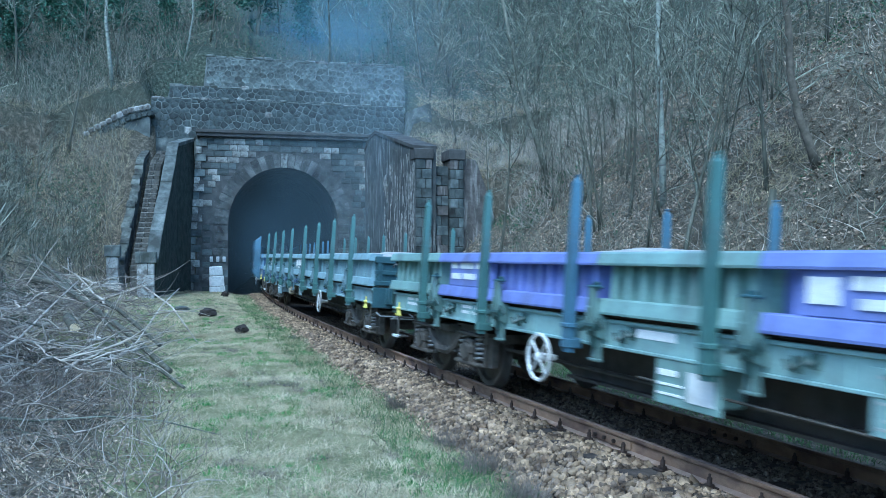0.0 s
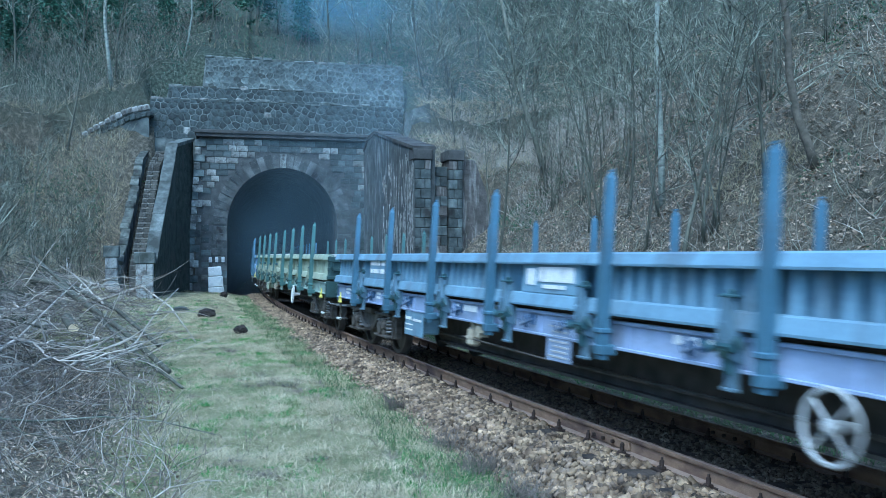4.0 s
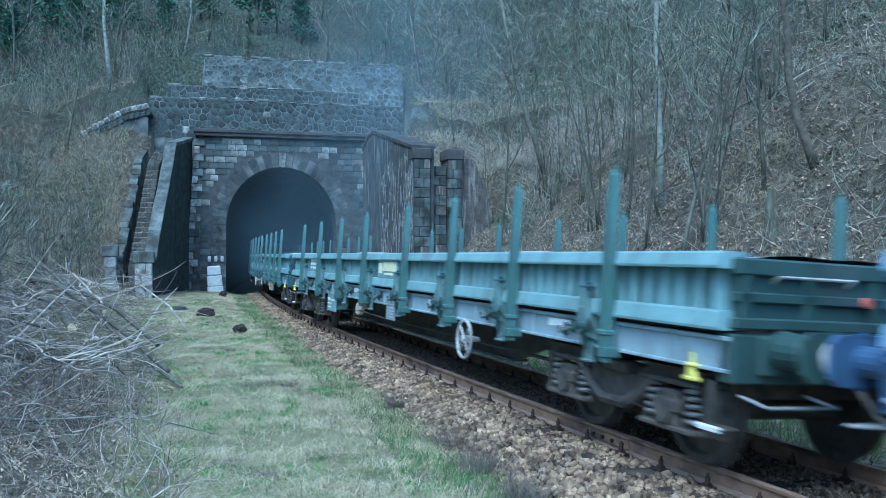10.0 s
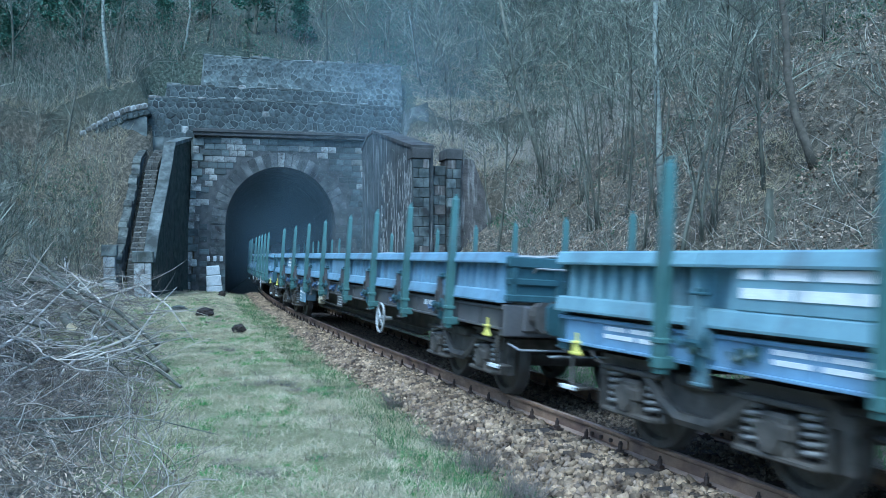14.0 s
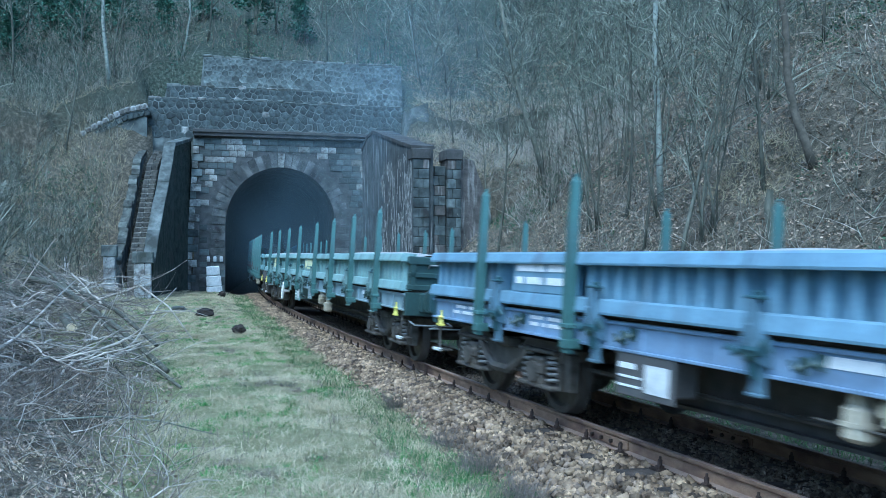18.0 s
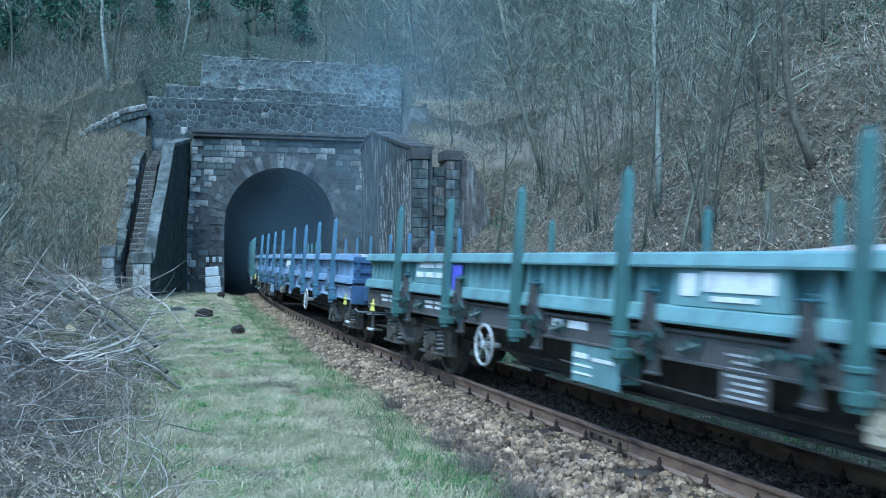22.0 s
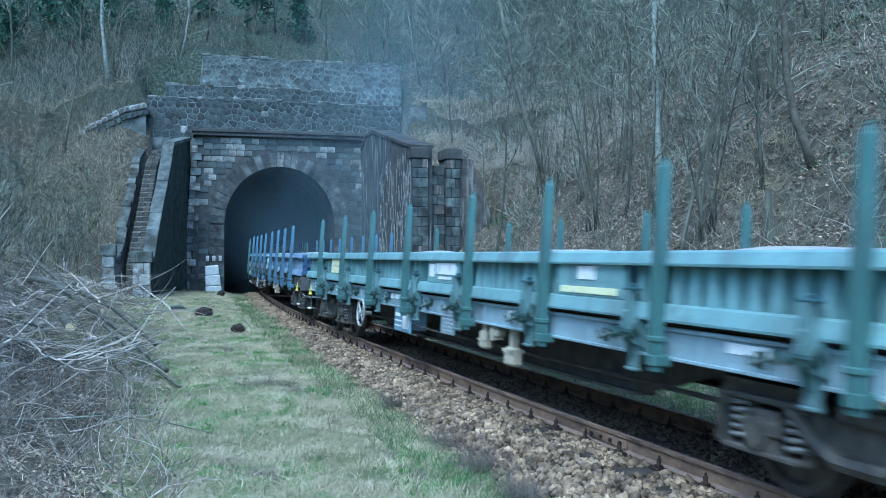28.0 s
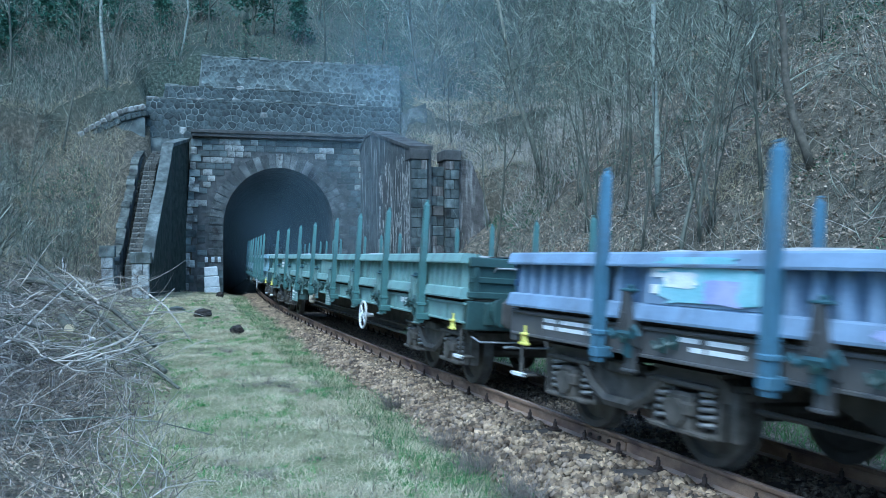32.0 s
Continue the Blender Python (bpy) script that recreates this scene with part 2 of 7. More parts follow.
class Build:
    """Collects solid pieces into one mesh."""

    def __init__(self):
        self.v, self.f = [], []

    def add(self, verts, faces):
        k = len(self.v)
        self.v += [tuple(p) for p in verts]
        self.f += [tuple(i + k for i in q) for q in faces]
        return self

    def box(self, x0, x1, y0, y1, z0, z1, b=0.0):
        """A box, its upright and lying edges cut by b."""
        if b <= 0:
            v = [(x, y, z) for z in (z0, z1) for y in (y0, y1) for x in (x0, x1)]
            return self.add(v, [(0, 2, 3, 1), (4, 5, 7, 6), (0, 1, 5, 4), (1, 3, 7, 5), (3, 2, 6, 7), (2, 0, 4, 6)])
        ring = [(x0 + b, y0), (x1 - b, y0), (x1, y0 + b), (x1, y1 - b), (x1 - b, y1), (x0 + b, y1), (x0, y1 - b), (x0, y0 + b)]
        cx, cy, kx, ky = (x0 + x1) / 2, (y0 + y1) / 2, 1 - 2 * b / (x1 - x0), 1 - 2 * b / (y1 - y0)
        inn = [(cx + (x - cx) * kx, cy + (y - cy) * ky) for x, y in ring]
        v = [(*p, z0) for p in inn] + [(*p, z0 + b) for p in ring] + [(*p, z1 - b) for p in ring] + [(*p, z1) for p in inn]
        f = [tuple(range(7, -1, -1)), tuple(range(24, 32))]
        for r in range(3):
            for i in range(8):
                j = (i + 1) % 8
                f.append((r * 8 + i, r * 8 + j, r * 8 + 8 + j, r * 8 + 8 + i))
        return self.add(v, f)

    def prism(self, poly, axis, a, b):
        """A polygon pushed along an axis from a to b. The polygon's two coordinates are the other axes in order."""
        n = len(poly)

        def put(p, h):
            q = list(p)
            q.insert("xyz".index(axis), h)
            return tuple(q)
        v = [put(p, a) for p in poly] + [put(p, b) for p in poly]
        f = [tuple(range(n - 1, -1, -1)), tuple(range(n, 2 * n))] + [(i, (i + 1) % n, n + (i + 1) % n, n + i) for i in range(n)]
        return self.add(v, f)

    def tube(self, pts, radii, sides=6, cap=True):
        """A round bar through points, with its radius at each."""
        if not hasattr(radii, "__len__"):
            radii = [radii] * len(pts)
        k, n = len(self.v), len(pts)
        pts = [Vector(p) for p in pts]
        for i, p in enumerate(pts):
            d = (pts[min(i + 1, n - 1)] - pts[max(i - 1, 0)]).normalized()
            up = Vector((0, 0, 1)) if abs(d.z) < 0.9 else Vector((1, 0, 0))
            a = d.cross(up).normalized()
            b = a.cross(d)
            for j in range(sides):
                w = 2 * math.pi * j / sides
                self.v.append(tuple(p + (a * math.cos(w) + b * math.sin(w)) * radii[i]))
        for i in range(n - 1):
            for j in range(sides):
                jj = (j + 1) % sides
                self.f.append((k + i * sides + j, k + i * sides + jj, k + (i + 1) * sides + jj, k + (i + 1) * sides + j))
        if cap:
            self.f.append(tuple(k + j for j in range(sides)))
            self.f.append(tuple(k + (n - 1) * sides + j for j in reversed(range(sides))))
        return self

    def lathe(self, prof, axis, c, sides=20):
        """A turned solid: prof rows of (along, radius) about an axis through c."""
        k, n = len(self.v), len(prof)
        ax = "xyz".index(axis)
        for h, r in prof:
            for j in range(sides):
                w = 2 * math.pi * j / sides
                q = [r * math.cos(w), r * math.sin(w)]
                q.insert(ax, h)
                self.v.append((c[0] + q[0], c[1] + q[1], c[2] + q[2]))
        for i in range(n - 1):
            for j in range(sides):
                jj = (j + 1) % sides
                self.f.append((k + i * sides + j, k + i * sides + jj, k + (i + 1) * sides + jj, k + (i + 1) * sides + j))
        self.f.append(tuple(k + j for j in range(sides)))
        self.f.append(tuple(k + (n - 1) * sides + j for j in reversed(range(sides))))
        return self

    def ring(self, c, axis, r, t, sides=24, ts=6):
        """A round hoop."""
        k = len(self.v)
        ax = "xyz".index(axis)
        for j in range(sides):
            w = 2 * math.pi * j / sides
            for i in range(ts):
                u = 2 * math.pi * i / ts
                q = [(r + t * math.cos(u)) * math.cos(w), (r + t * math.cos(u)) * math.sin(w)]
                q.insert(ax, t * math.sin(u))
                self.v.append((c[0] + q[0], c[1] + q[1], c[2] + q[2]))
        for j in range(sides):
            for i in range(ts):
                a, b = (j + 1) % sides, (i + 1) % ts
                self.f.append((k + j * ts + i, k + a * ts + i, k + a * ts + b, k + j * ts + b))
        return self

    def mesh(self, name, material, smooth=False):
        me = mesh_of(name, self.v, self.f, material, smooth)
        bm = bmesh.new()
        bm.from_mesh(me)
        bmesh.ops.recalc_face_normals(bm, faces=bm.faces)
        bm.to_mesh(me)
        bm.free()
        return me


def part(name, data, parent=None, label="", m=None):
    """Links a mesh as one object, under a thing or a part where parent is given."""
    ob = new(name, data)
    if parent is not None:
        ob.parent = parent
    if m is not None:
        ob.matrix_basis = m
    if label:
        tagged(ob, label)
    return ob


def jit(a):
    return random.uniform(-a, a)


# ---- the ground: one sheet, with the railway's cutting and the hill over the tunnel ----
S_PORTAL = 45.0


def smooth(a, b, x):
    t = min(max((x - a) / (b - a), 0.0), 1.0)
    return t * t * (3 - 2 * t)


def edge(s):
    """Offset of the line where the grass meets the ballast."""
    return -2.08 + 0.034 * min(max(s - 8.0, 0.0), 17.0) + 0.10 * noise.noise(Vector((s * 0.8, 2.2, 0.5))) + 0.05 * noise.noise(Vector((s * 3.1, 4.2, 0.5)))


def bed_height(o):
    z = float(np.interp(o, (-2.5, -1.35, -0.85), (-0.63, -0.215, -0.19)))
    return z - o * math.tan(radians(CANT))


def brushy(s, o):
    """The strip of brambles and litter along the foot of the bank."""
    return o < -4.9 - 1.5 * smooth(17, 25, s) + 0.55 * noise.noise(Vector((s * 0.6, o * 0.6, 9.4)))


def height(s, o):
    p = at(s, o)
    n = noise.fractal(Vector((p.x * 0.11, p.y * 0.11, 3.1)), 1.0, 2.0, 4)
    n2 = noise.fractal(Vector((p.x * 0.9, p.y * 0.9, 7.7)), 1.0, 2.0, 3)
    flat = -0.48
    e = edge(s)
    if o < e + 0.2:
        zb = bed_height(e) + 0.015
        lip = zb + (-0.18 - zb) * smooth(e, -3.4, o)
        flat += (lip - flat) * smooth(e + 0.2, e - 0.04, o) + 0.25 * smooth(-4, -8, o) + 0.25 * smooth(22, 40, s) * smooth(-1.7, -3.2, o)
        flat += 0.085 * n2 * smooth(-2.2, -3.2, o)
    elif o > 2.4:
        flat += 0.14 * smooth(2.4, 3.6, o) + 0.04 * n2
    # left bank
    foot = -8.6 + 1.6 * smooth(24, 37, s)
    left = 0.62 * max(0.0, foot - o) * smooth(-25, 10, s) + 0.14 * max(0.0, -22 - o)
    # right bank
    rfoot = 4.4
    right = 0.86 * max(0.0, o - rfoot) - 0.3 * max(0.0, o - 30)
    h = max(left, right)
    # the hill over and beside the portal
    in_gap = -5.9 < o < (4.9 + 0.06 * (S_PORTAL - s))
    if s >= S_PORTAL + (1.6 if -10.5 < o < 6.6 else 0.5):
        back = 9.2 + 0.62 * (s - 46) - 0.25 * max(0.0, s - 90) - 0.12 * max(0, -o - 6) + 0.10 * max(0, o - 6)
        if s < 49.0 and -6.6 < o < 7.2:
            back = 8.9
        elif s < 56:
            back = max(back, 11.6 + 0.5 * (s - 49)) if -4.5 < o < 7.2 else back
        h = max(h, back)
    elif not in_gap and s > 28:
        if o < 0:
            side = 7.7 + 1.0 * (s - 46) - 0.15 * max(0, -o - 7.0)
        else:
            side = 7.8 + 0.3 * (s - 45) - (6.0 - 4.9 * smooth(8.4, 9.6, o)) * max(0.0, 38.5 - s)
        h = max(h, side)
    h = min(h, 46 + 4 * n)
    k = smooth(0.4, 4.0, h)
    return flat + max(h, 0.0) + k * (1.3 * n + 0.28 * n2)


def grid_lines(near, far, ratio=1.16):
    """Even steps between the listed limits, growing steps beyond."""
    (a, b, step), (lo, hi) = near, far
    out = list(np.arange(a, b + 1e-6, step))
    d, x = step, out[-1]
    while x < hi:
        d *= ratio
        x += d
        out.append(min(x, hi))
    d, x = step, out[0]
    while x > lo:
        d *= ratio
        x -= d
        out.insert(0, max(x, lo))
    return out


def ground():
    S = grid_lines((1.0, 62.0, 0.5), (-420, 420), 1.12)
    S = sorted(set([round(v, 3) for v in S if not 44.9 < v < 46.9] + [45.2, 45.49, 45.52, 46.0, 46.58, 46.62]))
    O = sorted(set(round(v, 3) for v in grid_lines((-14.0, 14.0, 0.4), (-330, 215), 1.12)) | {-2.3, -2.1, -1.9, -1.8, -1.7, -1.5, -1.4, -1.3})
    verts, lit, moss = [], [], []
    for s in S:
        for o in O:
            z = height(s, o)
            verts.append(at(s, o, z))
            w = smooth(-4.7 - 1.8 * smooth(17, 25, s), -6.4 - 3.0 * smooth(17, 25, s), o) if o < 0 else smooth(1.7, 2.6, o)
            lit.append(max(w, smooth(44, 46, s), smooth(0.2, 1.0, z)))
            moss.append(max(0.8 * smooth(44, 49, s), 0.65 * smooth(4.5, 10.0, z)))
    faces, n = [], len(O)
    for i in range(len(S) - 1):
        for j in range(n - 1):
            if 46.5 < S[i] < 46.61 and O[j + 1] > -3.4 and O[j] < 3.6:
                continue
            faces.append((i * n + j, i * n + j + 1, (i + 1) * n + j + 1, (i + 1) * n + j))
    me = mesh_of("ground", verts, [tuple(reversed(q)) for q in faces], M_GROUND, True)
    a = me.attributes.new("litter", "FLOAT", "POINT")
    a.data.foreach_set("value", lit)
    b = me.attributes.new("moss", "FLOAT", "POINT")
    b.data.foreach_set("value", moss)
    return tagged(new("ground", me), "grass verge and leaf-littered wooded hillside round the railway cutting", "ground", kind="structure")


ground()


def sweep(name, prof, s0, s1, step, material, cant=True, smooth_=False):
    """A profile of (offset, height) swept along the track."""
    n = max(2, int((s1 - s0) / step))
    c = math.tan(radians(CANT)) if cant else 0.0
    v, f, k = [], [], len(prof)
    for i in range(n + 1):
        s = s0 + (s1 - s0) * i / n
        v += [at(s, o, z - o * c) for o, z in prof]
    for i in range(n):
        for j in range(k):
            jj = (j + 1) % k
            f.append((i * k + j, i * k + jj, (i + 1) * k + jj, (i + 1) * k + j))
    f += [tuple(range(k)), tuple(n * k + j for j in reversed(range(k)))]
    b = Build()
    b.add(v, f)
    return b.mesh(name, material, smooth_)


# ballast bed, rails
bed = new("ballast_bed", sweep("ballast_bed", [(-3.0, -1.0), (-2.5, -0.63), (-1.35, -0.215), (-0.85, -0.19), (0.85, -0.19), (1.35, -0.215), (2.1, -0.40), (2.2, -0.75)], -120, 330, 1.5, M_BALLAST))
tagged(bed, "rust-brown crushed stone ballast bed, painted dark as the shade between its stones", "ballast", kind="structure")


def rail(side):
    o = 0.7525 * side
    prof = [(o - 0.07, -0.172), (o + 0.07, -0.172), (o + 0.068, -0.16), (o + 0.012, -0.14), (o + 0.010, -0.045), (o + 0.034, -0.032), (o + 0.036, -0.006), (o + 0.028, 0.0),
            (o - 0.028, 0.0), (o - 0.036, -0.006), (o - 0.034, -0.032), (o - 0.010, -0.045), (o - 0.012, -0.14), (o - 0.068, -0.16)]
    me = sweep("rail", prof, -120, 330, 1.5, M_RAIL)
    me.materials.append(M_RAILTOP)
    c = math.tan(radians(CANT))
    for p in me.polygons:
        if p.normal.z > 0.9 and p.area > 0.01:
            q = p.center
            # the running surface is the face whose width is that of the head
            wid = p.area / max((me.vertices[p.vertices[0]].co - me.vertices[p.vertices[2]].co).length, 0.1)
            if 0.045 < wid < 0.06:
                p.material_index = 1
    ob = new("rail", me)
    tagged(ob, "rusty brown steel running rail with a worn head", "rail", "rails of the track", "structure")
    return ob


rail(-1)
rail(1)


# ---- tunnel and portal masonry ----
AX = 0.15          # the bore's axis, right of the track's
HALF, SPRING, CROWN = 2.68, 3.3, 6.15


def bore(n=26, grow=0.0):
    """Outline of the bore from foot to foot: (offset, height)."""
    out = [(AX - HALF - grow, -0.75), (AX - HALF - grow - 0.03, 1.3)]
    for i in range(n + 1):
        w = math.pi * (1 - i / n)
        out.append((AX + (HALF + grow) * math.cos(w), SPRING + (CROWN - SPRING + grow) * math.sin(w)))
    out += [(AX + HALF + grow + 0.03, 1.3), (AX + HALF + grow, -0.75)]
    return out


def tunnel():
    prof = bore()
    k = len(prof)
    S = [45.02] + list(np.arange(46, 330, 4.0)) + [330]
    v, f = [], []
    for s in S:
        v += [at(s, o, z) for o, z in prof]
    for i in range(len(S) - 1):
        for j in range(k - 1):
            f.append((i * k + j, (i + 1) * k + j, (i + 1) * k + j + 1, i * k + j + 1))
    f.append(tuple((len(S) - 1) * k + j for j in range(k)))
    tagged(new("tunnel_lining", mesh_of("tunnel_lining", v, f, M_SOOT)), "soot-black tunnel bore with an arched vault", "tunnel", kind="structure")


tunnel()

PORTAL = track_pose(S_PORTAL)          # local: x along the face, y into the hill, z up


def portal_wall():
    """The headwall: a solid slab with the bore cut through."""
    out = bore(26)
    L, R, T = -4.0, 4.9, 7.55
    v, f = [], []
    outer = []
    n = len(out)
    for i, (o, z) in enumerate(out):
        if i < 2:
            outer.append((L - (0.3 if i == 0 else 0.0), z))
        elif i >= n - 2:
            outer.append((R, z))
        else:
            t = (i - 2) / (n - 5)
            if t < 0.22:
                outer.append((L, z + (T - z) * t / 0.22))
            elif t > 0.78:
                outer.append((R, z + (T - z) * (1 - t) / 0.22))
            else:
                outer.append((L + (R - L) * (t - 0.22) / 0.56, T))
    for y in (0.0, 1.3):
        v += [(o, y, z) for o, z in out] + [(o, y, z) for o, z in outer]
    m = 2 * n
    for i in range(n - 1):
        f.append((i, i + 1, n + i + 1, n + i))
        f.append((m + i, m + n + i, m + n + i + 1, m + i + 1))
        f.append((n + i, n + i + 1, m + n + i + 1, m + n + i))
        f.append((i, m + i, m + i + 1, i + 1))
    ob = part("tunnel_portal", Build().add(v, f).mesh("tunnel_portal", M_MORTAR), m=PORTAL)
    return tagged(ob, "sooty stone tunnel headwall with a horseshoe arch and pale quoins", "tunnel portal", kind="structure")


HEADWALL = portal_wall()


def inside_ring(o, z, grow):
    if z > SPRING:
        return ((o - AX) / (HALF + grow)) ** 2 + ((z - SPRING) / (CROWN - SPRING + grow)) ** 2 < 1
    return abs(o - AX) < HALF + grow


def ashlar():
    """Coursed blocks on the headwall, dressed arch stones, quoins."""
    rnd = random.Random(4)
    bank = {}

    def block(w, h, d, material):
        key = (round(w, 2), round(h, 2), d, material.name)
        if key not in bank:
            bank[key] = Build().box(-w / 2, w / 2, -d, 0.06, -h / 2, h / 2, 0.012).mesh("ashlar_block", material)
        return bank[key]

    z = 0.0
    row = 0
    while z < 7.3:
        h = 0.30
        x = -3.75 + (0.25 if row % 2 else 0)
        while x < 4.3:
            w = rnd.choice((0.38, 0.46, 0.56))
            cx, cz = x + w / 2, z + h / 2
            if not any(inside_ring(cx + a * w * 0.55, cz + b * h * 0.55, 0.72) for a in (-1, 1) for b in (-1, 1)):
                pale = rnd.random() < (0.36 if cz > 5.2 and (cx < -1.0 or cx > 1.2) and cx < 2.9 else 0.08)
                d = rnd.choice((0.02, 0.03, 0.045))
                part("ashlar_block", block(w - 0.02, h - 0.02, d, M_PALE if pale else M_ASHLAR), HEADWALL, m=pose(cx, 0, cz))
            x += w
        z += h
        row += 1
    # arch stones
    for i in range(27):
        w = math.pi * (1 - (i + 0.5) / 27)
        a0, a1 = w + math.pi / 54 * 0.87, w - math.pi / 54 * 0.87
        q = []
        for a, g in ((a0, 0.0), (a1, 0.0), (a1, 0.68), (a0, 0.68)):
            q.append((AX + (HALF + g) * math.cos(a), SPRING + (CROWN - SPRING + g) * math.sin(a)))
        big = 0.05 if i % 2 else 0.075
        part("voussoir", Build().prism([(x, z_) for x, z_ in q], "y", -big, 0.05).mesh("voussoir", M_VOUSSOIR if i != 13 else M_PALE), HEADWALL)
    for side in (-1, 1):
        for j in range(9):
            z0 = 0.02 + j * 0.36
            x0 = AX + side * HALF
            x1 = x0 + side * (0.68 if j % 2 else 0.5)
            part("jamb_stone", Build().box(min(x0, x1), max(x0, x1), -0.06, 0.05, z0, z0 + 0.34, 0.012).mesh("jamb_stone", M_VOUSSOIR if j > 2 else M_ASHLAR), HEADWALL)
    # pale quoins up the free edge
    for j in range(20):
        z0 = 0.15 + j * 0.365
        wide = 0.50 if j % 2 else 0.28
        lean = 0.42 * (1 - z0 / 7.4)
        part("quoin", Build().box(-4.02 - lean, -4.02 - lean + wide, -0.09, 0.3, z0, z0 + 0.34, 0.015).mesh("quoin", M_PALE if rnd.random() < 0.55 else M_ASHLAR), HEADWALL)


def cornice():
    ob = part("portal_cornice", Build().box(-4.0, 4.4, -0.25, 0.9, 7.56, 7.72, 0.02).box(-4.05, 4.45, -0.32, 0.9, 7.72, 7.9, 0.03).mesh("portal_cornice", M_DARKSTONE), HEADWALL)
    tagged(ob, "dark projecting stone cornice")


cornice()


M_JOINT = mat("pale_rubble_mortar", (0.085, 0.097, 0.092), (0.21, 0.232, 0.217), 2.5, 0.95, bump=0.5, fine=30, dirt=(0.055, 0.062, 0.058), dirt_amount=0.6, dirt_scale=0.9, dist=0.02)
M_DARKRUB = mat("dark_rubble_stone", (0.027, 0.034, 0.034), (0.076, 0.092, 0.09), 5, 0.9, bump=0.5, fine=26, vary=0.4, dirt=(0.11, 0.125, 0.115), dirt_amount=0.2, dirt_scale=2.0, dist=0.02)
M_GREYRUB = mat("grey_rubble_stone", (0.04, 0.05, 0.048), (0.112, 0.132, 0.126), 5, 0.9, bump=0.5, fine=26, vary=0.5, dirt=(0.21, 0.235, 0.215), dirt_amount=0.35, dirt_scale=2.0, dist=0.02)


def rubble_stones(wall, x0, x1, y, z0, z1, zbase, lean, cell, material, seed, joint=0.017):
    """Polygonal stones, each its own piece, fitted together over a wall's face."""
    rnd = random.Random(seed)
    pts, row, z = [], 0, z0 - cell / 2
    while z < z1 + cell:
        x = x0 - cell + (cell / 2 if row % 2 else 0)
        while x < x1 + cell:
            pts.append((x + rnd.uniform(-0.33, 0.33) * cell, z + rnd.uniform(-0.3, 0.3) * cell))
            x += cell
        z += cell * 0.86
        row += 1
    for i, (px, pz) in enumerate(pts):
        poly = [(x0, z0), (x1, z0), (x1, z1), (x0, z1)]
        for j, (qx, qz) in enumerate(pts):
            d = math.hypot(qx - px, qz - pz)
            if j == i or d > 2.6 * cell:
                continue
            nx, nz = (qx - px) / d, (qz - pz) / d
            c = (nx * (px + qx) + nz * (pz + qz)) / 2 - joint * rnd.uniform(0.6, 1.5)
            out = []
            for k in range(len(poly)):
                a, b = poly[k - 1], poly[k]
                da, db = nx * a[0] + nz * a[1] - c, nx * b[0] + nz * b[1] - c
                if da * db < 0:
                    t = da / (da - db)
                    out.append((a[0] + (b[0] - a[0]) * t, a[1] + (b[1] - a[1]) * t))
                if db <= 0:
                    out.append(b)
            poly = out
            if len(poly) < 3:
                break
        if len(poly) < 3:
            continue
        cx, cz = sum(p[0] for p in poly) / len(poly), sum(p[1] for p in poly) / len(poly)
        if max(math.hypot(a - cx, b - cz) for a, b in poly) < 0.3 * cell:
            continue
        proud, n = rnd.uniform(0.006, 0.022), len(poly)
        at_z = lambda b: y + lean * (b - zbase)
        v = [(a - cx, at_z(b) + 0.04, b - cz) for a, b in poly] + [(a - cx, at_z(b) - proud * 0.6, b - cz) for a, b in poly]
        v += [((a - cx) * 0.8, at_z(cz + (b - cz) * 0.8) - proud, (b - cz) * 0.8) for a, b in poly]
        f = [(r * n + k, r * n + (k + 1) % n, (r + 1) * n + (k + 1) % n, (r + 1) * n + k) for r in (0, 1) for k in range(n)] + [tuple(range(2 * n, 3 * n))]
        part("rubble_stone", Build().add(v, f).mesh("rubble_stone", M_PALE if rnd.random() < 0.008 else material), wall, m=pose(cx, 0, cz))


def tier(name, x0, x1, y, z0, z1, thick, material, label, lean=0.1, coping=M_COPING, cop_h=0.16):
    """A battered retaining wall across the hillside, with its coping stones."""
    w = Build()
    w.add([(x0, y, z0), (x1, y, z0), (x1, y + lean * (z1 - z0), z1), (x0 + 0.25, y + lean * (z1 - z0), z1),
           (x0, y + thick, z0), (x1, y + thick, z0), (x1, y + thick, z1), (x0 + 0.25, y + thick, z1)],
          [(0, 1, 2, 3), (5, 4, 7, 6), (4, 0, 3, 7), (1, 5, 6, 2), (3, 2, 6, 7), (4, 5, 1, 0)])
    ob = part(name, w.mesh(name, material), m=PORTAL)
    tagged(ob, label, "retaining wall", kind="structure")
    x, rnd = x0 + 0.2, random.Random(int(z1 * 10))
    while x < x1:
        l = min(rnd.uniform(0.3, 0.7), x1 - x + 0.02)
        yy = y + lean * (z1 - z0)
        part("coping_stone", Build().box(x, x + l - 0.02, yy - rnd.uniform(0.0, 0.05), yy + thick * 0.7, z1 - rnd.uniform(0, 0.1), z1 + cop_h + rnd.uniform(-0.10, 0.09), 0.045).mesh("coping_stone", coping if rnd.random() < 0.75 else M_PALE), ob)
        x += l
    return ob


LOWER = tier("retaining_wall_lower", -6.4, 6.4, 0.75, 6.4, 9.55, 1.2, M_JOINT, "dark polygonal rubble retaining wall above the tunnel mouth", cop_h=0.06)
STEP = tier("retaining_wall_step", -5.6, 4.3, 1.9, 9.3, 10.35, 1.2, M_JOINT, "low stepped rubble wall with pale coping stones", cop_h=0.07)
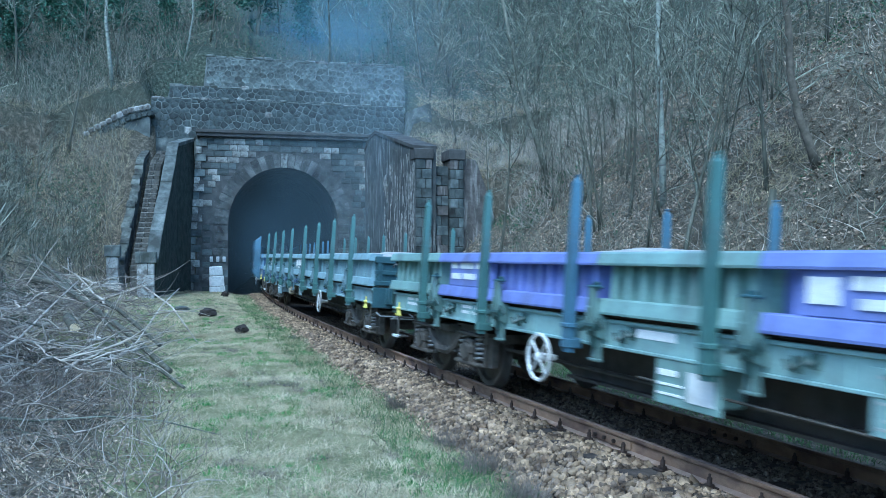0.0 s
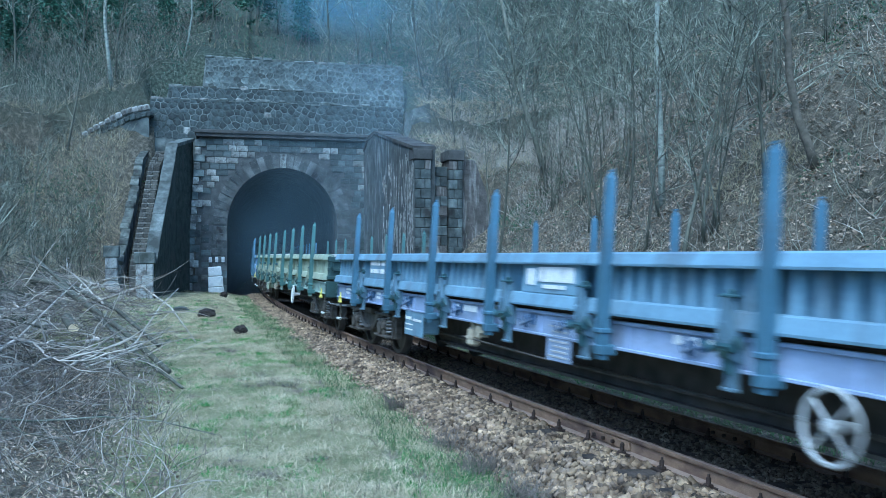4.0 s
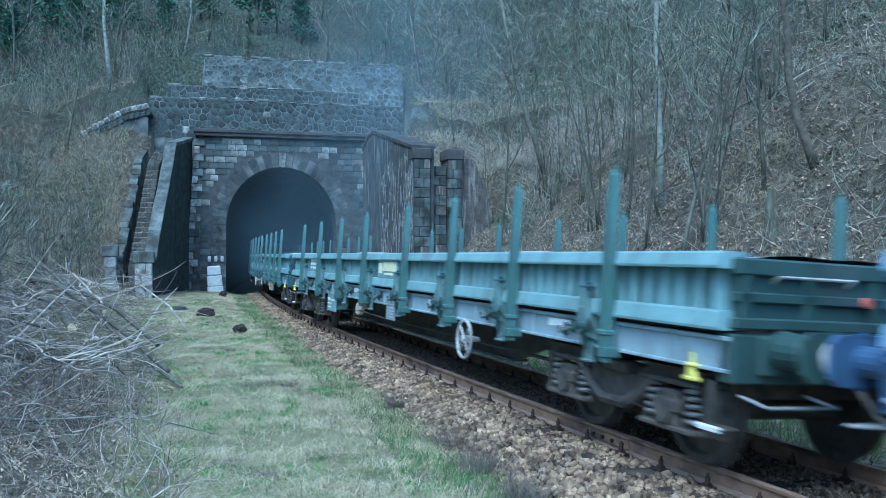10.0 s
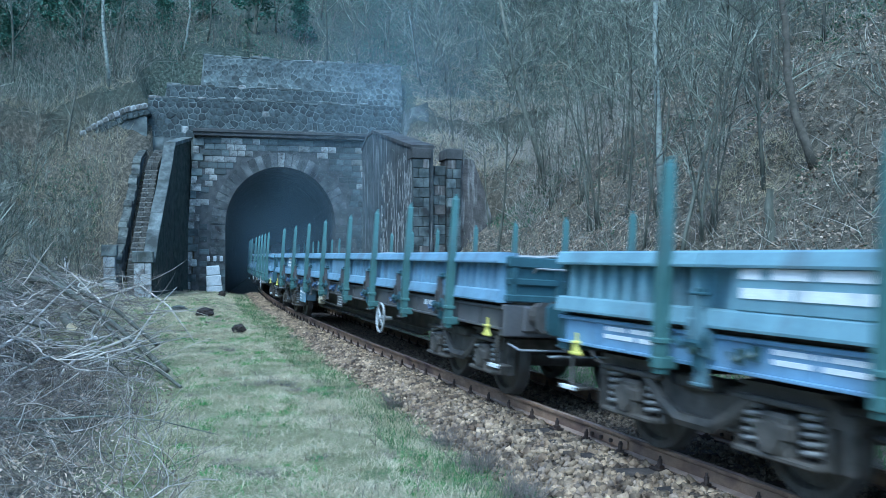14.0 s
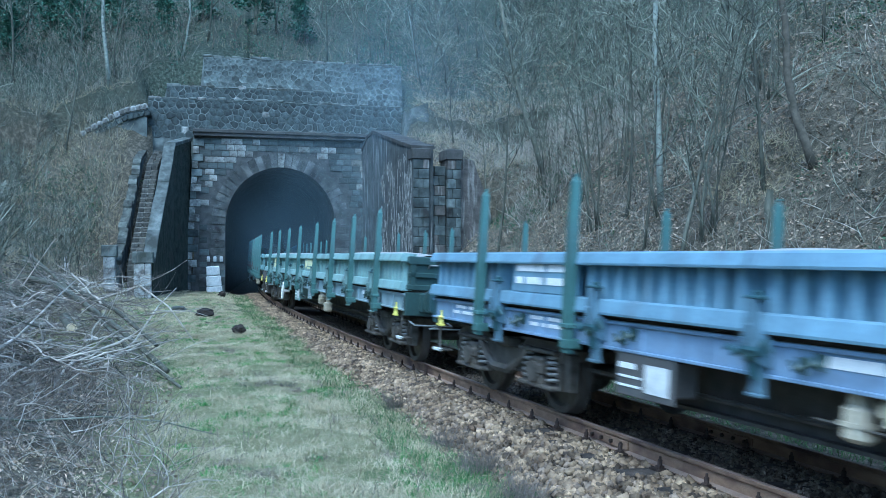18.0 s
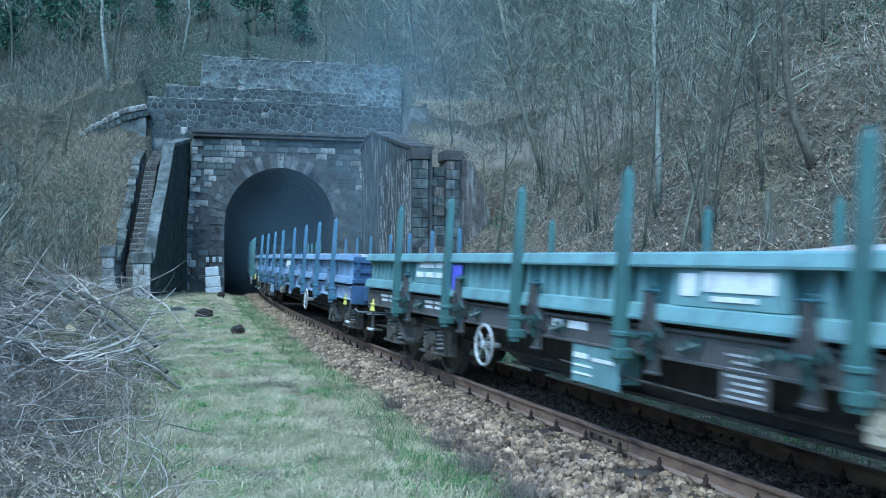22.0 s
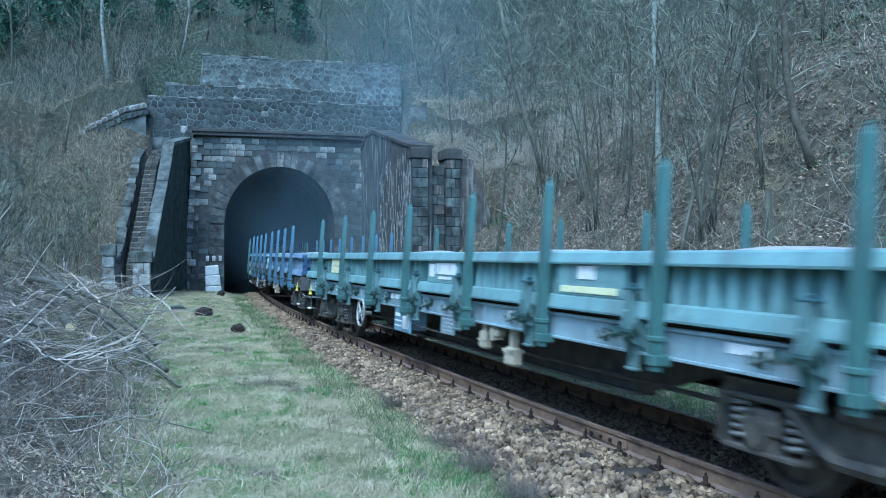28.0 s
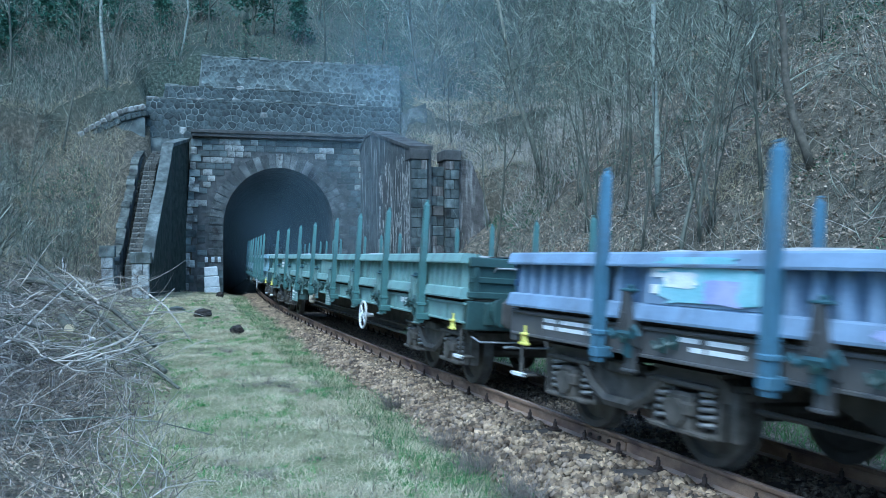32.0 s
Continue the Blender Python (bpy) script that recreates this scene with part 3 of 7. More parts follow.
UPPER = tier("retaining_wall_upper", -3.9, 6.9, 3.2, 9.6, 12.25, 1.2, M_JOINT, "grey rubble retaining wall with pale mortar on the upper terrace", 0.18, cop_h=0.06)


def rake_wall(name, pts, thick, out, material, label, coping=M_COPING, cop=0.14, length=0.8, rough=0.015):
    """A wall beside the track whose top rakes: pts rows of (s, offset of its track face, top height); it goes down into the ground."""
    v, f = [], []
    for s, o, z in pts:
        v += [at(s, o, -0.6), at(s, o + out * thick, -0.6), at(s, o + out * thick, z), at(s, o, z)]
    n = len(pts)
    for i in range(n - 1):
        for j in range(4):
            jj = (j + 1) % 4
            f.append((i * 4 + j, i * 4 + jj, (i + 1) * 4 + jj, (i + 1) * 4 + j))
    f += [(0, 1, 2, 3), tuple((n - 1) * 4 + j for j in (3, 2, 1, 0))]
    ob = part(name, Build().add(v, f).mesh(name, material))
    tagged(ob, label, "wing wall", kind="structure")
    if coping:
        for i in range(n - 1):
            (s0, o0, z0), (s1, o1, z1) = pts[i], pts[i + 1]
            m = max(1, int(math.hypot(s1 - s0, z1 - z0) / length))
            for j in range(m):
                t0, t1 = j / m, (j + 0.985) / m
                q, lift, push = [], jit(rough), jit(rough)
                for t in (t0, t1):
                    s, o, z = s0 + (s1 - s0) * t, o0 + (o1 - o0) * t, z0 + (z1 - z0) * t
                    for oo, zz in ((-0.06, -0.01), (thick + 0.06, -0.01), (thick + 0.06, cop), (-0.06, cop)):
                        q.append(at(s, o + out * oo + push, z + zz + (lift if zz > 0 else 0)))
                part("coping_stone", Build().add(q, [(0, 1, 2, 3), (7, 6, 5, 4), (0, 4, 5, 1), (1, 5, 6, 2), (2, 6, 7, 3), (3, 7, 4, 0)]).mesh("coping_stone", coping), ob)
    return ob


rake_wall("wing_wall_left", [(37.6, -5.35, 1.5), (39.0, -5.25, 2.7), (41.3, -5.0, 4.9), (42.9, -4.8, 6.8), (45.4, -4.15, 7.4)], 0.36, -1, M_MOSS_SHADE,
          "mossy raking wing wall, its face painted shade-dark, with a pale sloping coping")
rake_wall("wing_wall_outer", [(37.9, -6.65, 1.45), (40.5, -6.45, 3.75), (43.0, -6.3, 6.05), (45.6, -6.1, 7.0)], 0.22, -1, M_ASHLAR,
          "outer raking stone wall at the hillside", M_ROUGHCOP, 0.12, 0.34, 0.05)
PAVED = rake_wall("paved_slope", [(38.0, -5.85, 1.2), (40.5, -5.65, 3.5), (43.0, -5.5, 5.8), (45.4, -5.3, 6.8)], 0.52, -1, M_PAVED,
          "brown stone-paved drainage slope between the wing walls", coping=None)
for i in range(30):
    t = i / 30
    q = 38.05 + 7.2 * t
    w = 0.52 * (0.52 if i % 2 else 0.46)
    top = float(np.interp(q, (38.0, 40.5, 43.0, 45.4), (1.2, 3.5, 5.8, 6.8)))
    off = float(np.interp(q, (38.0, 40.5, 43.0, 45.4), (-5.85, -5.65, -5.5, -5.3)))
    for a, c in ((0.0, w), (w + 0.015, 0.52)):
        part("paving_stone", Build().box(-c, -a, -0.02, 0.235, -0.25, 0.06 + abs(jit(0.03)), 0.03).mesh("paving_stone", M_PAVED), PAVED, m=track_pose(q, off, top + 0.1))
rake_wall("wing_wall_right", [(37.0, 5.0, 6.3), (40.0, 4.7, 7.0), (43.3, 4.45, 7.75), (44.2, 4.3, 7.6), (45.2, 4.15, 6.9)], 0.9, 1, M_STREAK,
          "dark stone wing wall streaked white by seeping lime", M_DARKSTONE)


def pier(name, s, o0, o1, z0, z1, depth, material, label, cap=None, b=0.02):
    """A square stone pier beside the track, in courses, with its cap."""
    m = track_pose(s)
    ob = part(name, Build().box(o0 + 0.03, o1 - 0.03, 0.03, depth, z0, z1, b).mesh(name, M_MORTAR), m=m)
    tagged(ob, label, "pier", kind="structure")
    n = max(1, round((z1 - z0) / 0.42))
    h = (z1 - z0) / n
    rnd = random.Random(int(s * 10 + o0))
    for i in range(n):
        cut = o0 + (o1 - o0) * (0.62 if i % 2 else 0.36) if o1 - o0 > 0.55 else o1
        for a, c in ((o0, cut), (cut, o1)):
            if c - a > 0.1:
                j = jit(0.02)
                part("course_stone", Build().box(a + 0.008, c - 0.008, -0.02 - abs(j), depth - 0.02, z0 + i * h + 0.008, z0 + (i + 1) * h - 0.006, b).mesh("course_stone", material if rnd.random() < 0.9 else M_STREAK2), ob)
    if cap:
        part("cap_stone", Build().box(o0 - 0.07, o1 + 0.07, -0.07, depth, z1, z1 + 0.45, 0.03).mesh("cap_stone", cap), ob)
    return ob


pier("wall_pier_inner", 36.9, 5.0, 5.7, -0.7, 5.85, 1.2, M_ASHLAR, "tall dark stone pier ending the wing wall", M_DARKSTONE)
pier("wall_pier_outer", 36.9, 6.5, 7.1, -0.7, 5.85, 1.2, M_ASHLAR, "tall dark stone pier at the hillside", M_DARKSTONE)
pier("recess_wall", 37.2, 5.7, 6.5, -0.7, 5.6, 0.8, M_ASHLAR, "dark recessed wall between two piers")
pier("foot_block_inner", 37.0, -6.05, -5.4, -0.3, 1.5, 0.6, M_WASH, "whitewashed stone block at the foot of the wing wall", M_COPING)
pier("foot_block_outer", 37.4, -7.2, -6.75, 0.4, 1.75, 0.5, M_WASH, "pale stone block at the foot of the outer wall", M_COPING)
butt = part("end_buttress", Build().prism([(7.1, -0.7), (9.3, -0.7), (8.9, 2.2), (8.2, 4.6), (7.7, 5.9), (7.1, 6.0)], "y", 0.1, 1.2).mesh("end_buttress", M_STREAK2), m=track_pose(37.0))
tagged(butt, "rough lime-streaked end of the cutting wall", "wing wall", kind="structure")


# ---- the stake wagons ----
M_IRON = mat("grimy_bogie_iron", (0.055, 0.05, 0.043), (0.135, 0.122, 0.105), 7, 0.75, metal=0.2, bump=0.3, fine=50, dirt=(0.10, 0.085, 0.07), dirt_amount=0.45)
M_SPRING = mat("spring_steel", (0.16, 0.158, 0.15), (0.29, 0.282, 0.265), 9, 0.5, metal=0.3, bump=0.1)
M_WHEEL = mat("wheel_steel", (0.085, 0.078, 0.07), (0.15, 0.14, 0.128), 6, 0.55, metal=0.4, bump=0.15)
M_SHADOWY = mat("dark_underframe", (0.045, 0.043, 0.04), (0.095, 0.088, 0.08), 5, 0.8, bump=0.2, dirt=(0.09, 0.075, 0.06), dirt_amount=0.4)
M_FLOOR = mat("wagon_floor_planks", (0.10, 0.085, 0.07), (0.17, 0.15, 0.12), 5, 0.9, bump=0.3)
M_YELLOW = mat("yellow_enamel", (0.62, 0.56, 0.10), (0.78, 0.70, 0.18), 6, 0.5, bump=0.05, dirt=(0.45, 0.36, 0.06), dirt_amount=0.3)
M_WHITE = mat("white_enamel", (0.62, 0.63, 0.62), (0.78, 0.78, 0.76), 8, 0.5, bump=0.05, dirt=(0.35, 0.34, 0.31), dirt_amount=0.4)
M_LETTER = mat("chalky_lettering", (0.72, 0.73, 0.72), (0.85, 0.85, 0.84), 14, 0.7, bump=0.0, dirt=(0.45, 0.47, 0.48), dirt_amount=0.3, dirt_scale=5)
M_PATCH = mat("cream_repainted_patch", (0.74, 0.73, 0.42), (0.86, 0.84, 0.56), 5, 0.6, bump=0.05, dirt=(0.42, 0.44, 0.36), dirt_amount=0.3, dirt_scale=3)
M_GREYWHITE = mat("dull_white_enamel", (0.38, 0.39, 0.385), (0.52, 0.52, 0.51), 8, 0.5, bump=0.05, dirt=(0.2, 0.195, 0.18), dirt_amount=0.5)
M_RED = mat("red_reflector", (0.40, 0.10, 0.07), (0.5, 0.16, 0.12), 6, 0.4, bump=0)
M_BOXGREY = mat("grey_steel_box", (0.22, 0.23, 0.23), (0.33, 0.34, 0.34), 6, 0.6, bump=0.1, dirt=(0.12, 0.11, 0.10), dirt_amount=0.45)
M_CREAM = mat("cream_brake_gear", (0.42, 0.365, 0.26), (0.60, 0.54, 0.41), 6, 0.6, bump=0.1, dirt=(0.22, 0.19, 0.15), dirt_amount=0.5)
M_LOAD = mat("pale_gravel_load", (0.30, 0.29, 0.275), (0.46, 0.45, 0.43), 14, 0.95, bump=0.8, fine=60, dist=0.02)
M_GRAFF = mat("violet_spray_paint", (0.10, 0.10, 0.55), (0.16, 0.15, 0.65), 6, 0.6, bump=0.05)
M_LILAC = mat("lilac_spray_paint", (0.34, 0.36, 0.62), (0.48, 0.48, 0.70), 6, 0.6, bump=0.05)
M_LIMEPAINT = mat("lime_spray_paint", (0.35, 0.52, 0.12), (0.46, 0.60, 0.2), 6, 0.6, bump=0.05)
M_GRAFF2 = mat("aqua_spray_paint", (0.26, 0.50, 0.56), (0.40, 0.60, 0.66), 5, 0.6, bump=0.05)

HALF_L = 9.30
BOARD_Y = -0.45              # the board of small print on the sill
STAKES = (-7.77, -5.69, -3.62, -1.48, 1.13, 3.25, 5.38, 7.5)
STAKE_SHIFT = {0: 0.1, 9: -0.06, 10: -0.1, 11: -0.06, 13: 0.1, 14: -0.15}
BAYS = ((-HALF_L, -5.3), (-5.3, -1.1), (-1.1, 0.75), (0.75, 2.95), (2.95, 7.1), (7.1, HALF_L))
WM = {}                      # wagon meshes, built once


def side_mesh(y0, y1, flats):
    b = Build()
    y0, y1 = y0 + 0.012, y1 - 0.012
    # the rails above and below lean back a little, so that they catch the sky
    b.prism([(-1.40, 1.645), (-1.405, 1.665), (-1.375, 1.755), (-1.355, 1.773), (-1.2, 1.773), (-1.2, 1.645)], "y", y0, y1)
    b.prism([(-1.39, 1.188), (-1.395, 1.21), (-1.365, 1.32), (-1.345, 1.335), (-1.2, 1.335), (-1.2, 1.188)], "y", y0, y1)
    b.box(-1.16, -1.14, y0, y1, 1.22, 1.77)
    y = y0 + 0.08
    while y < y1 - 0.14:
        if not any(a - 0.13 < y < c for a, c in flats):
            b.add([(-1.155, y, 1.30), (-1.325, y + 0.016, 1.30), (-1.325, y + 0.099, 1.30), (-1.155, y + 0.115, 1.30),
                   (-1.155, y, 1.70), (-1.305, y + 0.016, 1.70), (-1.305, y + 0.099, 1.70), (-1.155, y + 0.115, 1.70)],
                  [(0, 1, 5, 4), (1, 2, 6, 5), (2, 3, 7, 6), (0, 3, 2, 1), (4, 5, 6, 7)])
        y += 0.232
    for a, c in flats:
        a, c = max(a, y0), min(c, y1)
        if c > a:
            b.box(-1.357, -1.27, a, c, 1.336, 1.649, 0.006)
    return b


def stake_mesh():
    """A tapered channel-section stanchion, hooked at its foot, with a slanted top."""
    b = Build()
    prof = [(-1.385, -0.055), (-1.475, -0.055), (-1.475, 0.055), (-1.385, 0.055)]
    z0, z1 = 0.78, 2.504
    v = []
    for z, k, dx in ((z0, 0.85, 0), (z0 + 0.1, 1, 0), (1.5, 1.0, 0), (z1 - 0.05, 0.74, 0.0)):
        v += [(-1.385 + (x + 1.385) * k + dx, y * k, z) for x, y in prof]
    f = [(0, 1, 2, 3)]
    for i in range(3):
        for j in range(4):
            jj = (j + 1) % 4
            f.append((i * 4 + j, i * 4 + jj, i * 4 + 4 + jj, i * 4 + 4 + j))
    v += [(-1.39, 0.0, z1 + 0.015), (-1.44, 0.0, z1)]
    f += [(12, 13, 17, 16), (13, 14, 17), (14, 15, 16, 17), (15, 12, 16)]
    b.add(v, f)
    b.box(-1.49, -1.36, -0.068, 0.068, 1.02, 1.07, 0.01)
    b.box(-1.485, -1.30, -0.062, 0.062, 0.82, 0.92, 0.012)
    b.tube([(-1.41, -0.03, z1 - 0.02), (-1.41, -0.02, z1 + 0.03), (-1.41, 0.05, z1 + 0.02)], 0.012, 5)
    return b


def latch_mesh():
    """The flap's hinge and locking arm beside a stake."""
    b = Build()
    # the forged arm, thin at its neck, then the hinge cheeks and the foot plate below the sill
    b.prism([(-0.035, 1.43), (0.035, 1.43), (0.05, 1.30), (0.075, 1.16), (0.06, 1.09), (-0.06, 1.09), (-0.085, 1.16), (-0.05, 1.30)], "x", -1.455, -1.40)
    for y in (-0.085, 0.065):
        b.prism([(-1.31, 1.16), (-1.43, 1.20), (-1.46, 1.10), (-1.42, 0.98), (-1.31, 0.94)], "y", y, y + 0.02)
    b.prism([(-0.065, 0.98), (0.065, 0.98), (0.06, 0.80), (0.075, 0.74), (-0.075, 0.74), (-0.06, 0.80)], "x", -1.375, -1.335)
    b.box(-1.40, -1.33, -0.08, 0.08, 0.735, 0.765, 0.008)
    b.tube([(-1.40, 0.0, 1.30), (-1.47, 0.0, 1.24), (-1.475, 0.01, 1.12)], (0.018, 0.022, 0.015), 6)
    return b


def latch_handle_mesh():
    b = Build().tube([(-1.42, -0.10, 1.07), (-1.42, 0.10, 1.07)], 0.045, 8)
    b.prism([(-0.05, 1.08), (0.05, 1.10), (0.045, 0.90), (-0.03, 0.86)], "x", -1.42, -1.36)
    b.tube([(-1.42, 0.08, 1.07), (-1.45, 0.15, 1.03), (-1.43, 0.22, 1.08), (-1.41, 0.29, 1.05)], (0.03, 0.028, 0.022, 0.014), 6)
    b.tube([(-1.42, -0.08, 1.10), (-1.44, -0.14, 1.14), (-1.41, -0.18, 1.06)], (0.025, 0.022, 0.016), 6)
    return b


def latch_head_mesh():
    return Build().box(-1.45, -1.36, -0.085, 0.085, 1.425, 1.455, 0.01).box(-1.42, -1.36, -0.03, 0.03, 1.40, 1.49, 0.01)


def hook_plate_mesh():
    """A rope hook on the sill; its plates draw the dark shadow shapes beside it."""
    b = Build()
    for y, z in ((-0.07, 1.04), (0.08, 1.0)):
        b.prism([(y - 0.05, z + 0.05), (y + 0.04, z + 0.06), (y + 0.03, z - 0.05), (y - 0.02, z - 0.06)], "x", -1.335, -1.30)
        b.tube([(-1.33, y, z), (-1.38, y + 0.02, z - 0.03), (-1.38, y + 0.05, z + 0.03)], 0.02, 6)
    return b


def sill_mesh():
    b = Build()
    b.box(-1.30, -1.275, -HALF_L, HALF_L, 0.885, 1.145)
    b.box(-1.325, -1.275, -HALF_L, HALF_L, 1.11, 1.145, 0.006)
    b.box(-1.325, -1.275, -HALF_L, HALF_L, 0.875, 0.905, 0.006)
    for y in np.arange(-8.6, 8.7, 0.86):
        b.box(-1.322, -1.29, y - 0.01, y + 0.01, 0.9, 1.12)
    return b


def mirror(b, kx=1, ky=1):
    c = Build()
    c.v = [(x * kx, y * ky, z) for x, y, z in b.v]
    c.f = [tuple(reversed(q)) for q in b.f] if kx * ky < 0 else list(b.f)
    return c


def bogie_frame_mesh():
    b = Build()
    prof = [(-1.42, 0.60), (-1.42, 0.74), (-1.30, 0.80), (-0.55, 0.80), (-0.32, 0.66), (0.32, 0.66), (0.55, 0.80), (1.30, 0.80), (1.42, 0.74), (1.42, 0.60),
            (1.28, 0.60), (1.26, 0.66), (0.62, 0.66), (0.40, 0.47), (0.30, 0.43), (-0.30, 0.43), (-0.40, 0.47), (-0.62, 0.66), (-1.26, 0.66), (-1.28, 0.60)]
    for sx in (-1, 1):
        b.prism(prof, "x", sx * 1.03 - 0.05, sx * 1.03 + 0.05)
        b.box(sx * 1.03 - 0.10, sx * 1.03 + 0.10, -1.36, -0.5, 0.79, 0.82)
        b.box(sx * 1.03 - 0.10, sx * 1.03 + 0.10, 0.5, 1.36, 0.79, 0.82)
        b.box(sx * 1.03 - 0.09, sx * 1.03 + 0.09, -0.42, 0.42, 0.40, 0.44, 0.01)
        b.box(sx * 1.03 - 0.12, sx * 1.03 + 0.07, -0.20, 0.20, 0.66, 0.78, 0.02)
        b.tube([(sx * 1.11, -0.66, 0.70), (sx * 1.11, -0.45, 0.52), (sx * 1.11, -0.2, 0.40), (sx * 1.11, 0.2, 0.40), (sx * 1.11, 0.45, 0.52), (sx * 1.11, 0.66, 0.70)], (0.05, 0.055, 0.06, 0.06, 0.055, 0.05), 6)
        for y in (-1.5, 1.5):
            b.box(sx * 1.0 - 0.06, sx * 1.0 + 0.06, min(y, y * 0.95), max(y, y * 0.95), 0.30, 0.7, 0.01)
    b.box(-1.0, 1.0, -0.26, 0.26, 0.5, 0.72, 0.02)
    b.box(-1.0, 1.0, -1.44, -1.36, 0.62, 0.74)
    b.box(-1.0, 1.0, 1.36, 1.44, 0.62, 0.74)
    b.lathe([(0.70, 0.2), (0.86, 0.2)], "z", (0, 0, 0), 14)
    return b


def axlebox_mesh():
    b = Build()
    b.box(-0.13, 0.10, -0.16, 0.16, -0.15, 0.17, 0.03)
    b.lathe([(-0.17, 0.08), (-0.165, 0.115), (-0.12, 0.12)], "x", (0, 0, 0), 14)
    b.box(-0.14, 0.08, -0.40, 0.40, -0.17, -0.12, 0.015)
    b.box(-0.15, 0.02, -0.19, 0.19, -0.02, 0.10, 0.02)
    return b


def spring_mesh():
    """One coil spring between its seats."""
    turns, n = 5, 60
    pts = [(-0.01 + 0.085 * math.cos(2 * math.pi * turns * i / n), 0.085 * math.sin(2 * math.pi * turns * i / n), -0.095 + 0.31 * i / n) for i in range(n + 1)]
    return Build().tube(pts, 0.02, 5)


def seat_mesh():
    """Spring hangers and guides beside an axlebox."""
    b = Build()
    b.box(-0.13, 0.11, -0.42, 0.42, 0.215, 0.26, 0.012)
    b.box(-0.05, 0.05, -0.44, -0.40, -0.16, 0.22)
    b.box(-0.05, 0.05, 0.40, 0.44, -0.16, 0.22)
    return b


def wheelset_mesh():
    b = Build()
    b.lathe([(-1.08, 0.065), (-0.85, 0.07), (-0.7, 0.095), (0.7, 0.095), (0.85, 0.07), (1.08, 0.065)], "x", (0, 0, 0), 10)
    for sx in (-1, 1):
        prof = [(0.82, 0.10), (0.82, 0.16), (0.775, 0.18), (0.76, 0.36), (0.815, 0.385), (0.815, 0.45), (0.805, 0.457), (0.71, 0.463), (0.705, 0.489), (0.685, 0.486), (0.68, 0.39), (0.725, 0.36), (0.735, 0.18), (0.68, 0.16), (0.68, 0.10)]
        b.lathe([(sx * h, r) for h, r in prof], "x", (0, 0, 0), 28)
        # a chalk-white index mark on the rim
        b.box(sx * 0.812 - 0.004, sx * 0.812 + 0.006, -0.03, 0.03, 0.39, 0.44)
    return b


def end_mesh():
    """The low end flap with its ribs, on the front end."""
    b = Build()
    y = -HALF_L
    b.box(-1.27, 1.27, y - 0.02, y + 0.03, 1.205, 1.70)
    b.box(-1.29, 1.29, y - 0.07, y + 0.04, 1.60, 1.73, 0.015)
    b.box(-1.28, 1.28, y - 0.06, y + 0.03, 1.40, 1.48, 0.012)
    b.box(-1.29, 1.29, y - 0.07, y + 0.04, 1.205, 1.29, 0.012)
    for x in (-1.2, -0.62, 0.0, 0.62, 1.2):
        b.box(x - 0.045, x + 0.045, y - 0.06, y, 1.28, 1.62, 0.01)
    return b


def headstock_mesh():
    b = Build()
    y = -HALF_L
    b.box(-1.30, 1.30, y - 0.05, y + 0.12, 0.80, 1.17, 0.015)
    for x in (-0.875, 0.875):
        b.box(x - 0.2, x + 0.2, y - 0.09, y, 0.86, 1.16, 0.02)
    b.box(-0.16, 0.16, y - 0.1, y, 0.9, 1.14, 0.02)
    return b


def buffer_mesh():
    b = Build()
    y = -HALF_L - 0.08
    b.lathe([(y, 0.15), (y - 0.05, 0.145), (y - 0.26, 0.13), (y - 0.28, 0.105), (y - 0.46, 0.105), (y - 0.48, 0.2)], "y", (0.875, 0, 1.06), 16)
    prof = [(x * 0.27, z * 0.17) for x, z in ((-1, -0.7), (-0.8, -1), (0.8, -1), (1, -0.7), (1, 0.7), (0.8, 1), (-0.8, 1), (-1, 0.7))]
    b.prism([(0.875 + x, 1.06 + z) for x, z in prof], "y", y - 0.52, y - 0.47)
    return b


def hook_mesh():
    b = Build()
    y = -HALF_L - 0.1
    b.tube([(0, y, 1.03), (0, y - 0.25, 1.04), (0, y - 0.36, 1.1), (0, y - 0.30, 1.16)], (0.05, 0.045, 0.035, 0.02), 8)
    b.tube([(-0.06, y - 0.2, 1.03), (-0.06, y - 0.45, 0.85), (-0.06, y - 0.6, 0.95)], 0.02, 6)
    b.tube([(0.06, y - 0.2, 1.03), (0.06, y - 0.45, 0.85), (0.06, y - 0.6, 0.95)], 0.02, 6)
    return b


def hose_mesh():
    return Build().tube([(-0.35, -HALF_L - 0.05, 0.9), (-0.36, -HALF_L - 0.25, 0.85), (-0.34, -HALF_L - 0.45, 0.62), (-0.25, -HALF_L - 0.6, 0.55), (-0.18, -HALF_L - 0.72, 0.68)], 0.028, 7)


def step_mesh():
    """The shunter's step and grab rail under a corner of the wagon."""
    b = Build()
    y = -HALF_L + 0.22
    b.box(-1.28, -1.262, y - 0.035, y + 0.015, 0.46, 0.80)
    b.box(-1.32, -1.12, y - 0.15, y + 0.10, 0.435, 0.46, 0.005)
    return b


def grab_mesh():
    y = -HALF_L - 0.35
    return Build().tube([(-1.22, y + 0.3, 0.72), (-1.22, y, 0.68), (-0.62, y, 0.68), (-0.62, y + 0.3, 0.72)], 0.013, 6)


def end_rail_mesh():
    y = -HALF_L - 0.1
    return Build().tube([(-0.95, y + 0.08, 1.55), (-0.95, y, 1.60), (-0.25, y, 1.60), (-0.25, y + 0.08, 1.55)], 0.014, 6)


